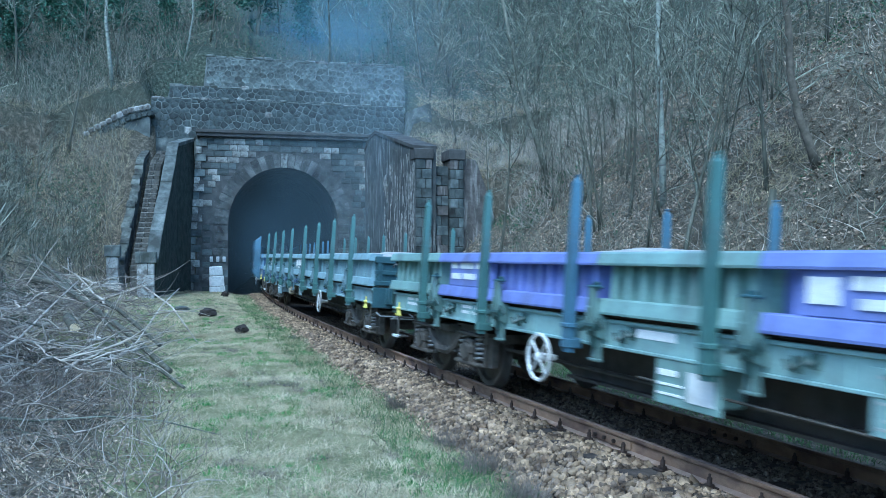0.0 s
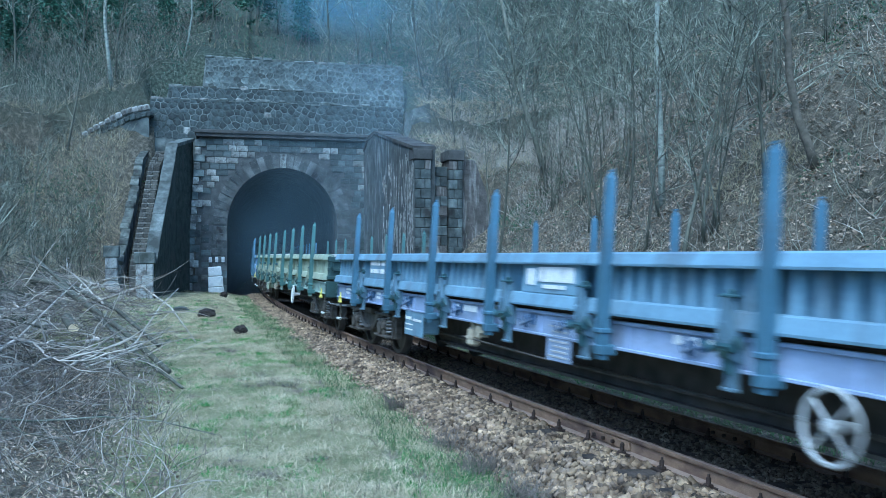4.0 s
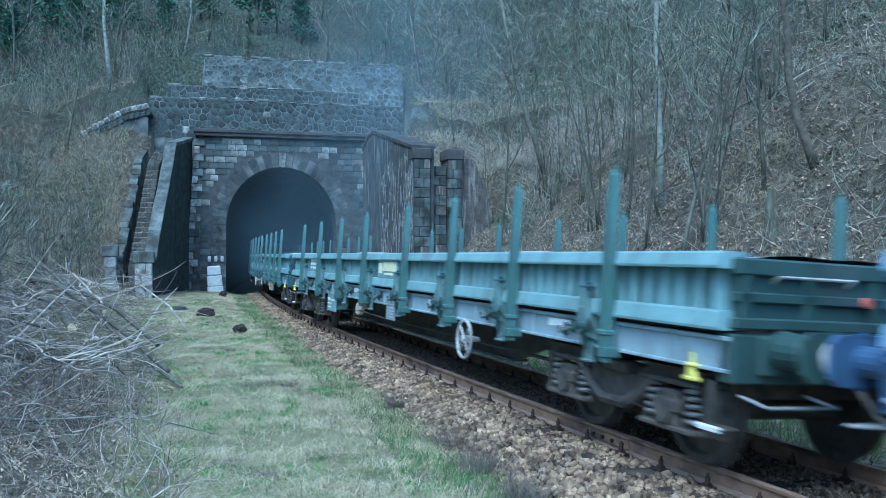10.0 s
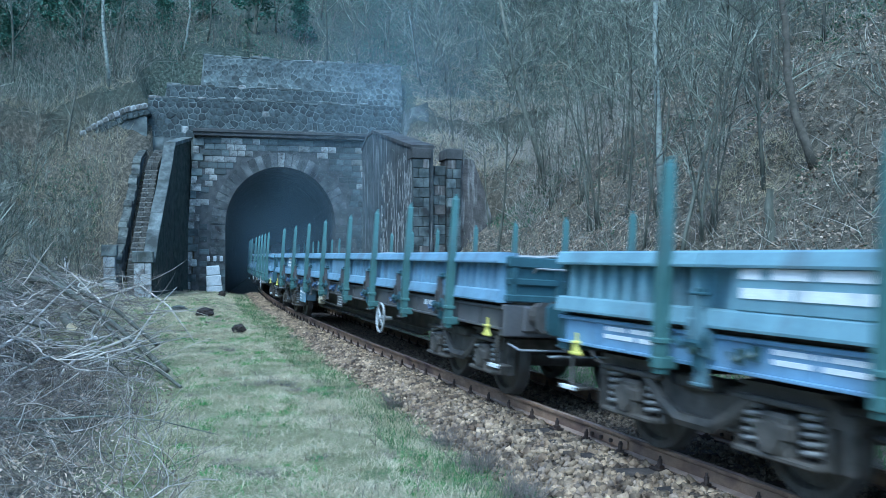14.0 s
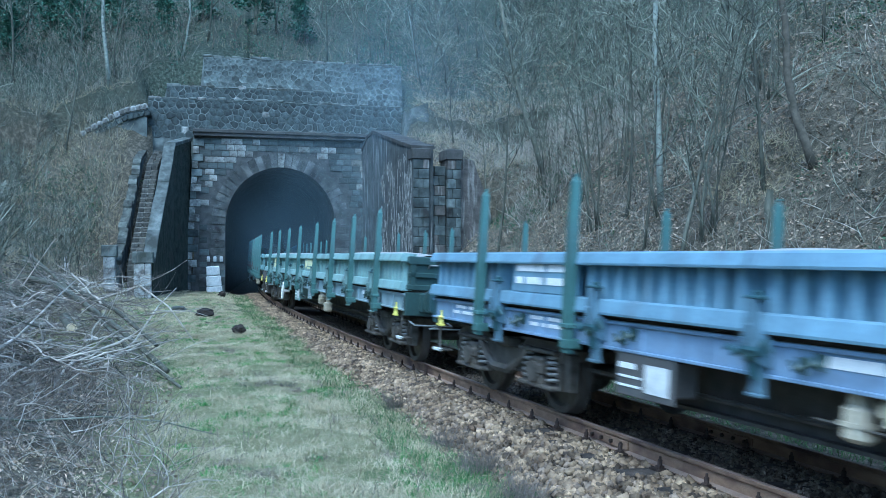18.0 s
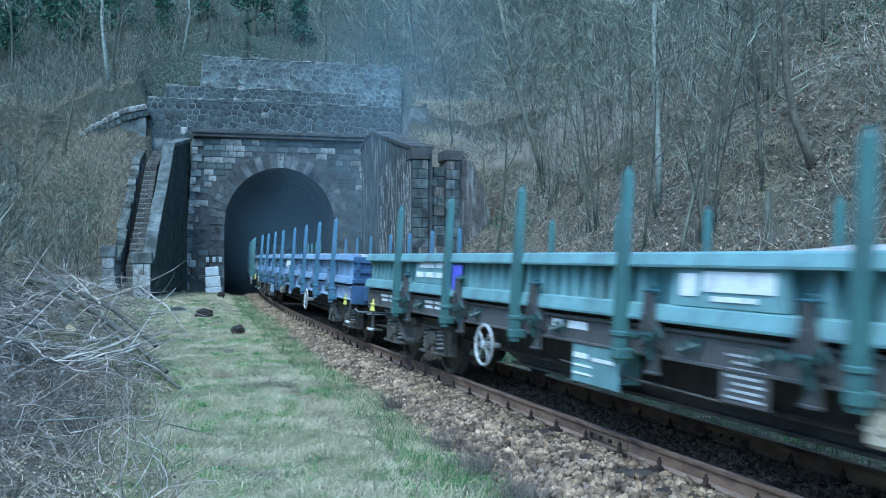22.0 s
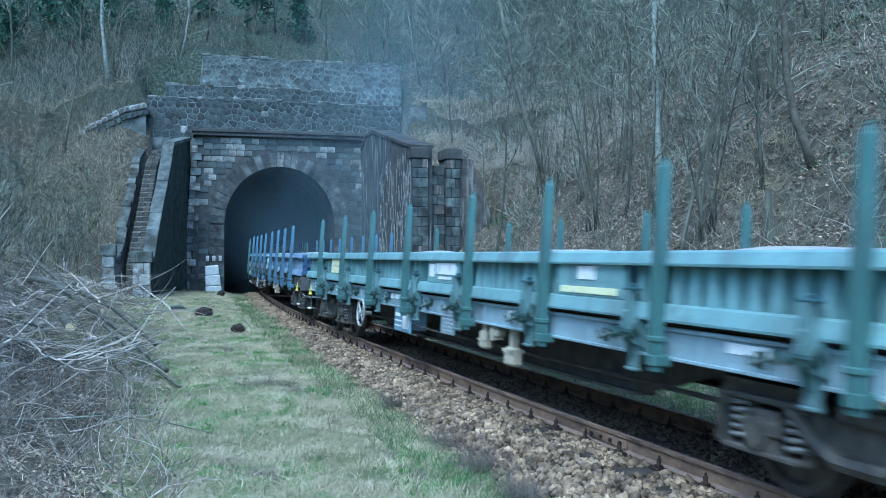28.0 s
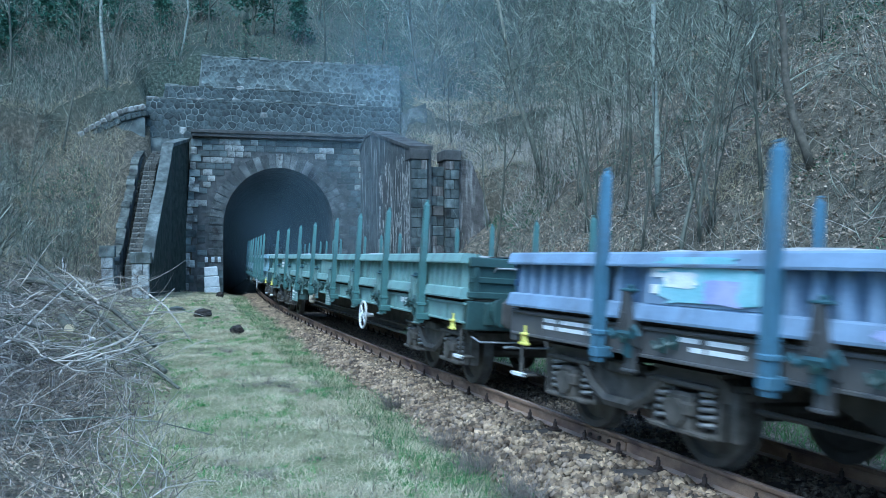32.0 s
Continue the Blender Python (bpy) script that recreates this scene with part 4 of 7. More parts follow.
def lever_mesh():
    b = Build()
    b.prism([(-0.05, 0.91), (0.05, 0.91), (0.03, 0.86), (0.05, 0.80), (-0.05, 0.80), (-0.03, 0.86)], "x", -1.36, -1.315)
    b.box(-1.37, -1.31, -0.06, 0.06, 0.88, 0.915, 0.012)
    b.box(-1.37, -1.31, -0.085, 0.085, 0.775, 0.81, 0.01)
    b.tube([(-1.33, 0, 0.90), (-1.33, 0.015, 0.99)], 0.014, 6)
    return b


def handwheel_mesh():
    b = Build()
    b.ring((-1.40, 0, 0.66), "x", 0.24, 0.02, 28, 6)
    b.lathe([(-1.44, 0.03), (-1.43, 0.05), (-1.36, 0.05), (-1.2, 0.03)], "x", (0, 0, 0.66), 10)
    for i in range(4):
        w = math.pi / 4 + i * math.pi / 2
        b.tube([(-1.40, 0.04 * math.cos(w), 0.66 + 0.04 * math.sin(w)), (-1.40, 0.23 * math.cos(w), 0.66 + 0.23 * math.sin(w))], 0.013, 6)
    return b


def girder_mesh():
    """A centre girder, deepest between the bogies, with its flanges."""
    prof = [(-8.9, 0.86), (-8.9, 1.15), (8.9, 1.15), (8.9, 0.86), (6.4, 0.82), (5.7, 0.80), (4.4, 0.42), (-4.4, 0.42), (-5.7, 0.80), (-6.4, 0.82)]
    return Build().prism(prof, "x", -0.02, 0.02).box(-0.12, 0.12, -4.4, 4.4, 0.405, 0.435)


def bearer_mesh():
    return Build().prism([(-1.27, 1.0), (-1.27, 1.15), (1.27, 1.15), (1.27, 1.0), (0.42, 0.86), (-0.42, 0.86)], "y", -0.03, 0.03)


def reservoir_mesh():
    return Build().lathe([(-0.5, 0.05), (-0.48, 0.19), (0.48, 0.19), (0.5, 0.05)], "y", (0.85, 0, 0.72), 14)


def load_mesh(seed):
    rnd = random.Random(seed)
    n, m = 46, 8
    v, f = [], []
    c = [(rnd.uniform(-8, 8), rnd.uniform(0.8, 2.2), rnd.uniform(0.02, 0.10)) for _ in range(6)]
    for i in range(n + 1):
        y = -8.9 + 17.8 * i / n
        bump = max(h * max(0, 1 - ((y - a) / w) ** 2) for a, w, h in c)
        for j in range(m + 1):
            x = -1.13 + 2.26 * j / m
            edge = max(0, 1 - abs(x / 1.13) ** 3)
            z = 1.69 + (0.09 + bump) * edge + 0.035 * noise.noise(Vector((x * 2, y * 2, seed * 3.3)))
            v.append((x, y, z))
    for i in range(n):
        for j in range(m):
            f.append((i * (m + 1) + j, i * (m + 1) + j + 1, (i + 1) * (m + 1) + j + 1, (i + 1) * (m + 1) + j))
    k = len(v)
    v += [(-1.13, -8.9, 1.2), (1.13, -8.9, 1.2), (1.13, 8.9, 1.2), (-1.13, 8.9, 1.2)]
    f += [(k, k + 1, m, 0), (k + 2, k + 3, n * (m + 1), n * (m + 1) + m)]
    f += [(k, k + 1, k + 2, k + 3)]
    return Build().add(v, f)


def bars(y0, y1, z0, z1, rows, x=-1.36, seed=0):
    """Places of unreadable stencilled lines: rows of (y0, y1, z0, z1)."""
    rnd = random.Random(seed)
    out = []
    h = (z1 - z0) / rows
    for r in range(rows):
        y = y0
        while y < y1 - 0.1:
            w = min(rnd.uniform(0.3, 0.7), y1 - y)
            out.append((y, y + w, z1 - (r + 0.55) * h, z1 - r * h))
            y += w + rnd.uniform(0.05, 0.1)
    return out


def blot(y, z, ry, rz, x, seed):
    """A ragged patch of sprayed paint on a wagon's side."""
    rnd = random.Random(seed + 40)
    ring = [(y + ry * rnd.uniform(0.72, 1.08) * math.copysign(abs(math.cos(a)) ** 0.35, math.cos(a)), z + rz * rnd.uniform(0.75, 1.05) * math.copysign(abs(math.sin(a)) ** 0.35, math.sin(a)))
            for a in (2 * math.pi * i / 22 for i in range(22))]
    return Build().prism(ring, "x", x - 0.003, x + 0.012)


def shared(key, make, material, smooth=False):
    if key not in WM:
        WM[key] = make().mesh(key, material, smooth)
    return WM[key]


def paint_mat(name, c, dirt=0.32):
    g = sum(c) / 3
    c = tuple(x * 0.83 + g * 0.17 for x in c)
    lo, hi = tuple(min(1, x * 0.82) for x in c), tuple(min(1, x * 1.12) for x in c)
    return mat(name, lo, hi, 3, 0.5, bump=0.08, fine=45, dirt=tuple(x * 0.45 + 0.05 for x in c), dirt_amount=dirt, dirt_scale=2.2, stretch=(1, 1, 0.6), spec=0.5)


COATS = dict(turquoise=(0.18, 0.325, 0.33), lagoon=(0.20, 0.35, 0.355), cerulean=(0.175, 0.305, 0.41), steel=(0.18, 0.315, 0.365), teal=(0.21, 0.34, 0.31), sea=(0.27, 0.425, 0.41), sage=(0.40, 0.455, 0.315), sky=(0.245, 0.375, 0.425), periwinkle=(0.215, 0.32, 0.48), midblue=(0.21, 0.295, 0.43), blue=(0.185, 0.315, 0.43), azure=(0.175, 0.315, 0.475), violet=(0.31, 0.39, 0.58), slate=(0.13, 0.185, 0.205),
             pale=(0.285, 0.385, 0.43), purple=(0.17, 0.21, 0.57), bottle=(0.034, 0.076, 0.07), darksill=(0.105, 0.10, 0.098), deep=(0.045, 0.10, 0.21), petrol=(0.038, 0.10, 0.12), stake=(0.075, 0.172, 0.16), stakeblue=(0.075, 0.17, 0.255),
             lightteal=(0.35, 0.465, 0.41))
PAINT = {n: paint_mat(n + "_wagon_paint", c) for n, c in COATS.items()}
GRIMY = {n: paint_mat(n + "_grimy_paint", tuple(0.66 * x for x in COATS[n]), 0.75) for n in ("teal", "sea", "sage", "sky", "periwinkle", "blue", "azure", "slate", "darksill", "turquoise", "lagoon", "cerulean", "steel")}
# side flaps, sills, stakes, ends (far darker than the flaps), where the hand wheel hangs, how the load is heaped
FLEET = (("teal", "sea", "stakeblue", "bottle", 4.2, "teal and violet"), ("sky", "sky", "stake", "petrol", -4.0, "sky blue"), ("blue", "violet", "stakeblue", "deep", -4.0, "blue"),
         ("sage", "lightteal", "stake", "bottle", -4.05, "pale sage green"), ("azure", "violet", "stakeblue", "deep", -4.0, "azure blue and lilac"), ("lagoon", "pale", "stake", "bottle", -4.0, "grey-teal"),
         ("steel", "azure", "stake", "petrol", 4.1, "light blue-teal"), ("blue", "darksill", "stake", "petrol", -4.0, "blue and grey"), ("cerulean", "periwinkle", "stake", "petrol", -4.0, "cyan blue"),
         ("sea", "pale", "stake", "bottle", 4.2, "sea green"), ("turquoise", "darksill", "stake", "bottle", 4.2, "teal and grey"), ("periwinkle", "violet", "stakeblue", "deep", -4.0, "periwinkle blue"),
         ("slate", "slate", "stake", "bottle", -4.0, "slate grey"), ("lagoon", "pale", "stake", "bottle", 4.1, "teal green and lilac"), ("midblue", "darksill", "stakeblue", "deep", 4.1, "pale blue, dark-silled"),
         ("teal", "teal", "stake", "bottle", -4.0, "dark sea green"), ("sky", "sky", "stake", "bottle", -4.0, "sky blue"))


def wagon(k):
    side, sill, stake, end, wheel_y, words = FLEET[k]
    w = new("flat_wagon")
    tagged(w, words + " bogie stake wagon loaded with gravel", "railway wagon", "wagons of the goods train")

    def add(name, key, make, material, parent=w, label="", m=None, smooth=False):
        ob = part(name, shared(key, make, material, smooth), parent, label, m)
        ob.material_slots[0].link = "OBJECT"
        ob.material_slots[0].material = material
        return ob

    turn = pose(0, 0, 0, 0, 0, 180)
    flats = ((5.42, 6.74), (-0.88, 0.36)) + (((-4.95, -3.7),) if k == 13 else ())
    for sx in (1, -1):
        for i, (a, c) in enumerate(BAYS):
            add("side_flap", f"side_flap_{i}_{len(flats)}", lambda: side_mesh(a, c, flats), PAINT["purple"] if k == 0 and i in (2, 4) else PAINT[side], m=None if sx > 0 else turn)
        for y in STAKES:
            y += sx * STAKE_SHIFT.get(k, 0.0)
            # one stake of the ninth wagon is lost; the first wagon's are of two colours
            if not (k == 8 and sx > 0 and 3 < y < 4):
                add("stake", "stake", stake_mesh, PAINT["stake" if k == 0 and (y > 5 or 0 < y < 2) else stake], m=pose(0, y, 0) if sx > 0 else turn @ pose(0, y, 0))
            off = -0.42 if y > 0 else 0.42
            mm = pose(0, y + off, 0) if sx > 0 else turn @ pose(0, y + off, 0)
            la = add("latch", "latch", latch_mesh, GRIMY[sill if sill == "darksill" else side], m=mm)
            add("latch_head", "latch_head", latch_head_mesh, PAINT["petrol"], la, "dark latch head")
            add("latch_handle", "latch_handle", latch_handle_mesh, PAINT["bottle" if side in ("teal", "sea", "sage", "slate", "lagoon", "turquoise") else "petrol"], la)
            if sx > 0:
                # near-black coat: the hooks' shadows on the sill are painted with them
                add("rope_hook", "rope_hook", hook_plate_mesh, PAINT["deep"] if side in ("blue", "azure", "violet", "sky") else PAINT["bottle"], m=pose(0, y + off * 2.1, 0))
                add("hinge_pin", "hinge_pin", lambda: Build().lathe([(-1.465, 0.015), (-1.46, 0.035), (-1.40, 0.035)], "x", (0, 0, 1.02), 8), PAINT["bottle"], la)
        add("side_sill", "side_sill", sill_mesh, PAINT[sill], m=None if sx > 0 else turn)
        for ey in (1, -1):
            # near and far corners of each side
            flip = pose(0, 0, 0) if ey > 0 else None
            key = "a" if ey > 0 else "b"
            base = pose(0, 0, 0) if sx > 0 else turn
            add("brake_lever", "brake_lever", lever_mesh, M_YELLOW, m=base @ pose(0, -8.93 * ey, 0), label="yellow brake lever")
            st = add("step", "step" + key, lambda: mirror(step_mesh(), 1, ey), M_IRON, m=base, label="iron shunter's step")
            y0 = -HALF_L + 0.22
            add("step_lip", "step_lip" + key, lambda: mirror(Build().box(-1.328, -1.27, y0 - 0.15, y0 + 0.10, 0.428, 0.468, 0.006), 1, ey), M_WHITE, st, "white-painted step edge")
    for ey in (1, -1):
        base = pose(0, 0, 0) if ey > 0 else turn
        # end flap, headstock and buffers: much darker colours than the side flaps
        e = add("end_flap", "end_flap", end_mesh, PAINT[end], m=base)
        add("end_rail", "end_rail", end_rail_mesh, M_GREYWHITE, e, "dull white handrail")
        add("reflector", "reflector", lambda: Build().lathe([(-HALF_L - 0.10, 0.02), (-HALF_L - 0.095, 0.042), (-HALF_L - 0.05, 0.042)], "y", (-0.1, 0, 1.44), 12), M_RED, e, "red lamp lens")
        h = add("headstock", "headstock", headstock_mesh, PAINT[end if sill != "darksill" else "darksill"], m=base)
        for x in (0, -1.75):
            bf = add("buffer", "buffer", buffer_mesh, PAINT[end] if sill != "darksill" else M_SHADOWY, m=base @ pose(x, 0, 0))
            # pale disc: the bright shine on the greased buffer head, put into colour
            add("buffer_plate", "buffer_plate", lambda: Build().lathe([(-HALF_L - 0.614, 0.06), (-HALF_L - 0.611, 0.13), (-HALF_L - 0.59, 0.145)], "y", (0.875, 0, 1.06), 16), M_GREYWHITE, bf, "worn buffer face, its greasy shine painted pale")
        add("coupling_hook", "hook", hook_mesh, M_IRON, h)
        add("brake_hose", "hose", hose_mesh, M_SHADOWY, h)
        add("grab_rail", "grab", grab_mesh, M_BOXGREY, h, "grey coupling handle")
        add("grab_rail", "grab2", lambda: mirror(grab_mesh(), -1, 1), M_BOXGREY, h, "grey coupling handle")
        b = add("bogie", "bogie_frame", bogie_frame_mesh, M_IRON, m=pose(0, 7.43 * ey, 0))
        for y in (-0.9, 0.9):
            ws = add("wheelset", "wheelset", wheelset_mesh, M_WHEEL, b, m=wheel_pose(y, 0), smooth=False)
            WHEELSETS.setdefault(k, []).append((y, ws))
            for sx in (1, -1):
                mm = pose(-1.03, y, 0.46) if sx > 0 else pose(1.03, y, 0.46, 0, 0, 180)
                add("axlebox", "axlebox", axlebox_mesh, M_IRON, b, m=mm)
                add("spring_seat", "spring_seat", seat_mesh, M_IRON, b, m=mm)
                for dy in (-0.285, 0.285):
                    add("spring", "spring", spring_mesh, M_SPRING, b, m=mm @ pose(0, dy, 0), label="dusty steel coil spring")
    for x in (-0.7, 0.7):
        add("girder", "girder", girder_mesh, M_SHADOWY, m=pose(x, 0, 0))
    for y in np.arange(-8.2, 8.3, 2.34):
        add("cross_bearer", "cross_bearer", bearer_mesh, M_SHADOWY, m=pose(0, y, 0))
    add("air_reservoir", "air_reservoir", reservoir_mesh, M_SHADOWY, m=pose(0, -0.7, 0))
    add("brake_pull_rod", "brake_pull_rod", lambda: Build().tube([(-0.8, -6, 0.55), (-0.8, 6, 0.55)], 0.025, 6), M_SHADOWY)
    add("floor", "floor", lambda: Build().box(-1.20, 1.20, -HALF_L, HALF_L, 1.155, 1.2), M_FLOOR)
    part("load", load_mesh(k + 1).mesh("load", M_LOAD), w, "pale heaped gravel")
    hw = add("hand_wheel", "hand_wheel", handwheel_mesh, M_GREYWHITE if k % 3 else M_WHITE, m=pose(0, wheel_y - 0.2, 0), label="white spoked brake hand wheel")
    # boxes, plates and brake gear hung under the sill
    rnd = random.Random(k * 7 + 1)
    def stencil(rows, x, parent=w, material=M_LETTER, shift=0.0):
        for y0, y1, z0, z1 in rows:
            key = f"bar_{x}_{round(y1 - y0, 2)}_{round(z1 - z0, 3)}"
            add("marking", key, lambda: Build().box(x - 0.004, x + 0.01, -(y1 - y0) / 2, (y1 - y0) / 2, -(z1 - z0) / 2, (z1 - z0) / 2), material, parent, m=pose(0, (y0 + y1) / 2 + shift, (z0 + z1) / 2))

    fore = wheel_y < 0
    y = 4.25 if fore else 1.62
    big = 0.42
    box = add("hanging_plate", f"hanging_plate_{big}", lambda: Build().box(-1.315, -1.285, -big, big, 0.50, 0.88, 0.008).box(-1.285, -1.0, -big * 0.8, big * 0.8, 0.55, 0.86, 0.02),
              PAINT["darksill"] if k in (8, 14) else PAINT["blue"] if k == 13 else PAINT[side], m=pose(0, y, 0), label="steel plate hung under the sill")
    stencil(((-big * 0.85, -big * 0.05, 0.56, 0.80),) if k in (8, 0, 6, 9, 13) else ((-big * 0.8, big * 0.1, 0.73, 0.765),), -1.318, box, M_WHITE)
    stencil(((big * 0.1, big * 0.9, 0.58, 0.60), (big * 0.1, big * 0.9, 0.66, 0.68), (big * 0.3, big * 0.9, 0.74, 0.79)), -1.318, box)
    add("brake_regulator", "brake_block", lambda: Build().box(-1.28, -1.14, -0.09, 0.09, 0.56, 0.80, 0.03).box(-1.25, -1.16, -0.04, 0.04, 0.78, 0.9).box(-1.285, -1.135, -0.095, 0.095, 0.66, 0.69), M_CREAM, m=pose(0, 2.08 if fore else -1.58, 0), label="cream brake regulator")
    add("brake_cylinder", "brake_box", lambda: Build().box(-1.28, -1.14, -0.12, 0.12, 0.73, 0.86, 0.03).box(-1.29, -1.14, -0.03, 0.03, 0.70, 0.88), M_CREAM, m=pose(0, 1.78 if fore else -1.92, 0), label="cream brake cylinder end")
    if not fore:
        add("brake_valve", "brake_valve", lambda: Build().box(-1.29, -1.12, -0.11, 0.11, 0.44, 0.66, 0.03).box(-1.25, -1.16, -0.03, 0.03, 0.64, 0.9).box(-1.30, -1.12, -0.115, 0.115, 0.60, 0.64), M_CREAM, m=pose(0, -2.4, 0), label="pale brake changeover box")
    add("brake_rod", "brake_rod", lambda: Build().tube([(-1.24, -0.2, 0.62), (-1.24, 2.4, 0.66)], 0.012, 6), M_IRON, label="grimy brake rod")
    lettering = M_LETTER
    if k in (3, 9, 13):
        # an old cream patch behind the figures
        stencil(((5.48, 6.68, 1.35, 1.485), (5.48, 6.68, 1.50, 1.635)), -1.362, material=M_PATCH)
    else:
        stencil(bars(5.48, 6.68, 1.365, 1.64, 3 if k % 2 else 2, seed=k + 3), -1.362, material=lettering)
    if k in (1, 2, 5, 6, 8, 9, 10, 11, 12, 13, 16):
        stencil(((0.08, 0.28, 1.42, 1.60), (-0.78, 0.0, 1.46, 1.62), (-0.6, -0.1, 1.39, 1.43)), -1.362, material=M_PATCH if k in (5, 9) else lettering)
    for j, (a, c) in enumerate(((7.6, 8.6), (5.6, 6.4), (1.8, 2.5), (-3.0, -2.4), (-6.9, -6.3))):
        stencil(bars(a, c, 0.95, 1.09, 2 if j < 2 else 1, seed=k * 5 + j), -1.302)
    # a board of small print riveted to the sill
    add("print_board", "print_board", lambda: Build().box(-1.318, -1.30, -0.26, 0.26, 0.64, 1.06, 0.004), PAINT[sill], m=pose(0, BOARD_Y, 0))
    stencil([(-0.22 + 0.03 * (i % 2), 0.20 - 0.04 * (i % 3), 0.68 + 0.052 * i, 0.70 + 0.052 * i) for i in range(7)], -1.32, shift=BOARD_Y, material=M_GREYWHITE)
    if k == 13:
        stencil(((-4.45, -4.12, 1.50, 1.63),), -1.362)
        stencil(((-4.85, -3.78, 1.365, 1.43),), -1.362, material=M_PATCH)
    if k == 0:
        stencil(((0.05, 0.32, 1.42, 1.60), (-0.82, -0.05, 1.52, 1.61), (-0.7, -0.1, 1.40, 1.47)), -1.366)
    if k == 14:
        for j, (y, z, ry, rz, x, material) in enumerate(((6.0, 1.5, 0.62, 0.15, -1.366, M_GRAFF2), (5.75, 1.46, 0.3, 0.10, -1.371, M_LILAC), (6.3, 1.55, 0.22, 0.07, -1.371, M_LETTER), (5.5, 1.5, 0.14, 0.13, -1.374, M_GRAFF2),
                                                         (-0.25, 1.49, 0.66, 0.155, -1.366, M_GRAFF2), (-0.15, 1.55, 0.42, 0.045, -1.371, M_LETTER), (-0.5, 1.41, 0.25, 0.045, -1.371, M_LILAC), (-0.3, 1.26, 0.6, 0.05, -1.39, M_GRAFF2), (-0.3, 1.70, 0.6, 0.035, -1.40, M_GRAFF2),
                                                         (6.1, 1.70, 0.5, 0.03, -1.40, M_GRAFF2), (-3.0, 1.71, 0.7, 0.025, -1.40, M_LILAC), (-4.7, 1.70, 0.4, 0.03, -1.40, M_LIMEPAINT), (3.9, 1.26, 0.5, 0.05, -1.39, M_LILAC), (1.9, 1.70, 0.6, 0.028, -1.40, M_LETTER))):
            part("graffiti", blot(y, z, ry, rz, x, j).mesh("graffiti", material), w, "sprayed graffiti")
    if k == 10:
        stencil(((4.9, 5.2, 1.22, 1.62),), -1.372, material=M_GRAFF)
    return w


WHEELSETS = {}


def wheel_pose(y, turn):
    return pose(0, y, 0.46, math.degrees(turn), 0, 0)


WAGONS = [wagon(k) for k in range(len(FLEET))]


# ---- woods, scrub and grass ----
M_BARK = mat("green_grey_bark", (0.065, 0.068, 0.05), (0.14, 0.14, 0.11), 9, 0.9, bump=0.4, fine=50, vary=0.3, stretch=(1, 1, 0.3))
M_TWIG = mat("thin_bare_twigs", (0.075, 0.082, 0.06), (0.30, 0.31, 0.245), 3, 0.9, bump=0.0, vary=0.7, island=True)
M_DEAD = mat("bleached_dead_sticks", (0.25, 0.225, 0.185), (0.54, 0.49, 0.42), 3, 0.9, bump=0.1, vary=0.4, island=True)
M_DARKTWIG = mat("dark_brush_twigs", (0.095, 0.08, 0.068), (0.24, 0.205, 0.175), 3, 0.9, bump=0.0, vary=0.3, island=True)
M_BIRCH = mat("birch_bark", (0.20, 0.225, 0.19), (0.35, 0.37, 0.315), 4, 0.8, bump=0.2, fine=40, dirt=(0.10, 0.09, 0.085), dirt_amount=0.3, dirt_scale=5, stretch=(1, 1, 2.5))
M_REDBARK = mat("ruddy_pine_bark", (0.062, 0.058, 0.044), (0.13, 0.115, 0.09), 8, 0.9, bump=0.5, fine=40)
M_EVER = mat("dark_evergreen_leaf", (0.032, 0.085, 0.055), (0.075, 0.165, 0.11), 2, 0.7, bump=0.0, vary=0.4, island=True)
M_IVY = mat("ivy_leaf", (0.03, 0.08, 0.04), (0.07, 0.15, 0.07), 2, 0.6, bump=0.0, vary=0.4, island=True)
M_LEAF = mat("fallen_leaf", (0.155, 0.115, 0.08), (0.47, 0.375, 0.28), 2, 0.9, bump=0.0, vary=0.5, island=True)
M_STRAW = mat("dry_straw_grass", (0.33, 0.285, 0.175), (0.58, 0.51, 0.34), 2, 0.9, bump=0.0, vary=0.35, island=True)
M_GRASS = mat("green_grass", (0.055, 0.18, 0.035), (0.15, 0.31, 0.085), 1.5, 0.8, bump=0.0, vary=0.35, island=True)
M_VERGE = mat("dark_verge_grass", (0.045, 0.11, 0.03), (0.12, 0.20, 0.07), 2, 0.8, bump=0.0, vary=0.4, island=True)
M_WOODCUT = mat("cut_wood", (0.62, 0.50, 0.30), (0.80, 0.67, 0.43), 12, 0.8, bump=0.2)


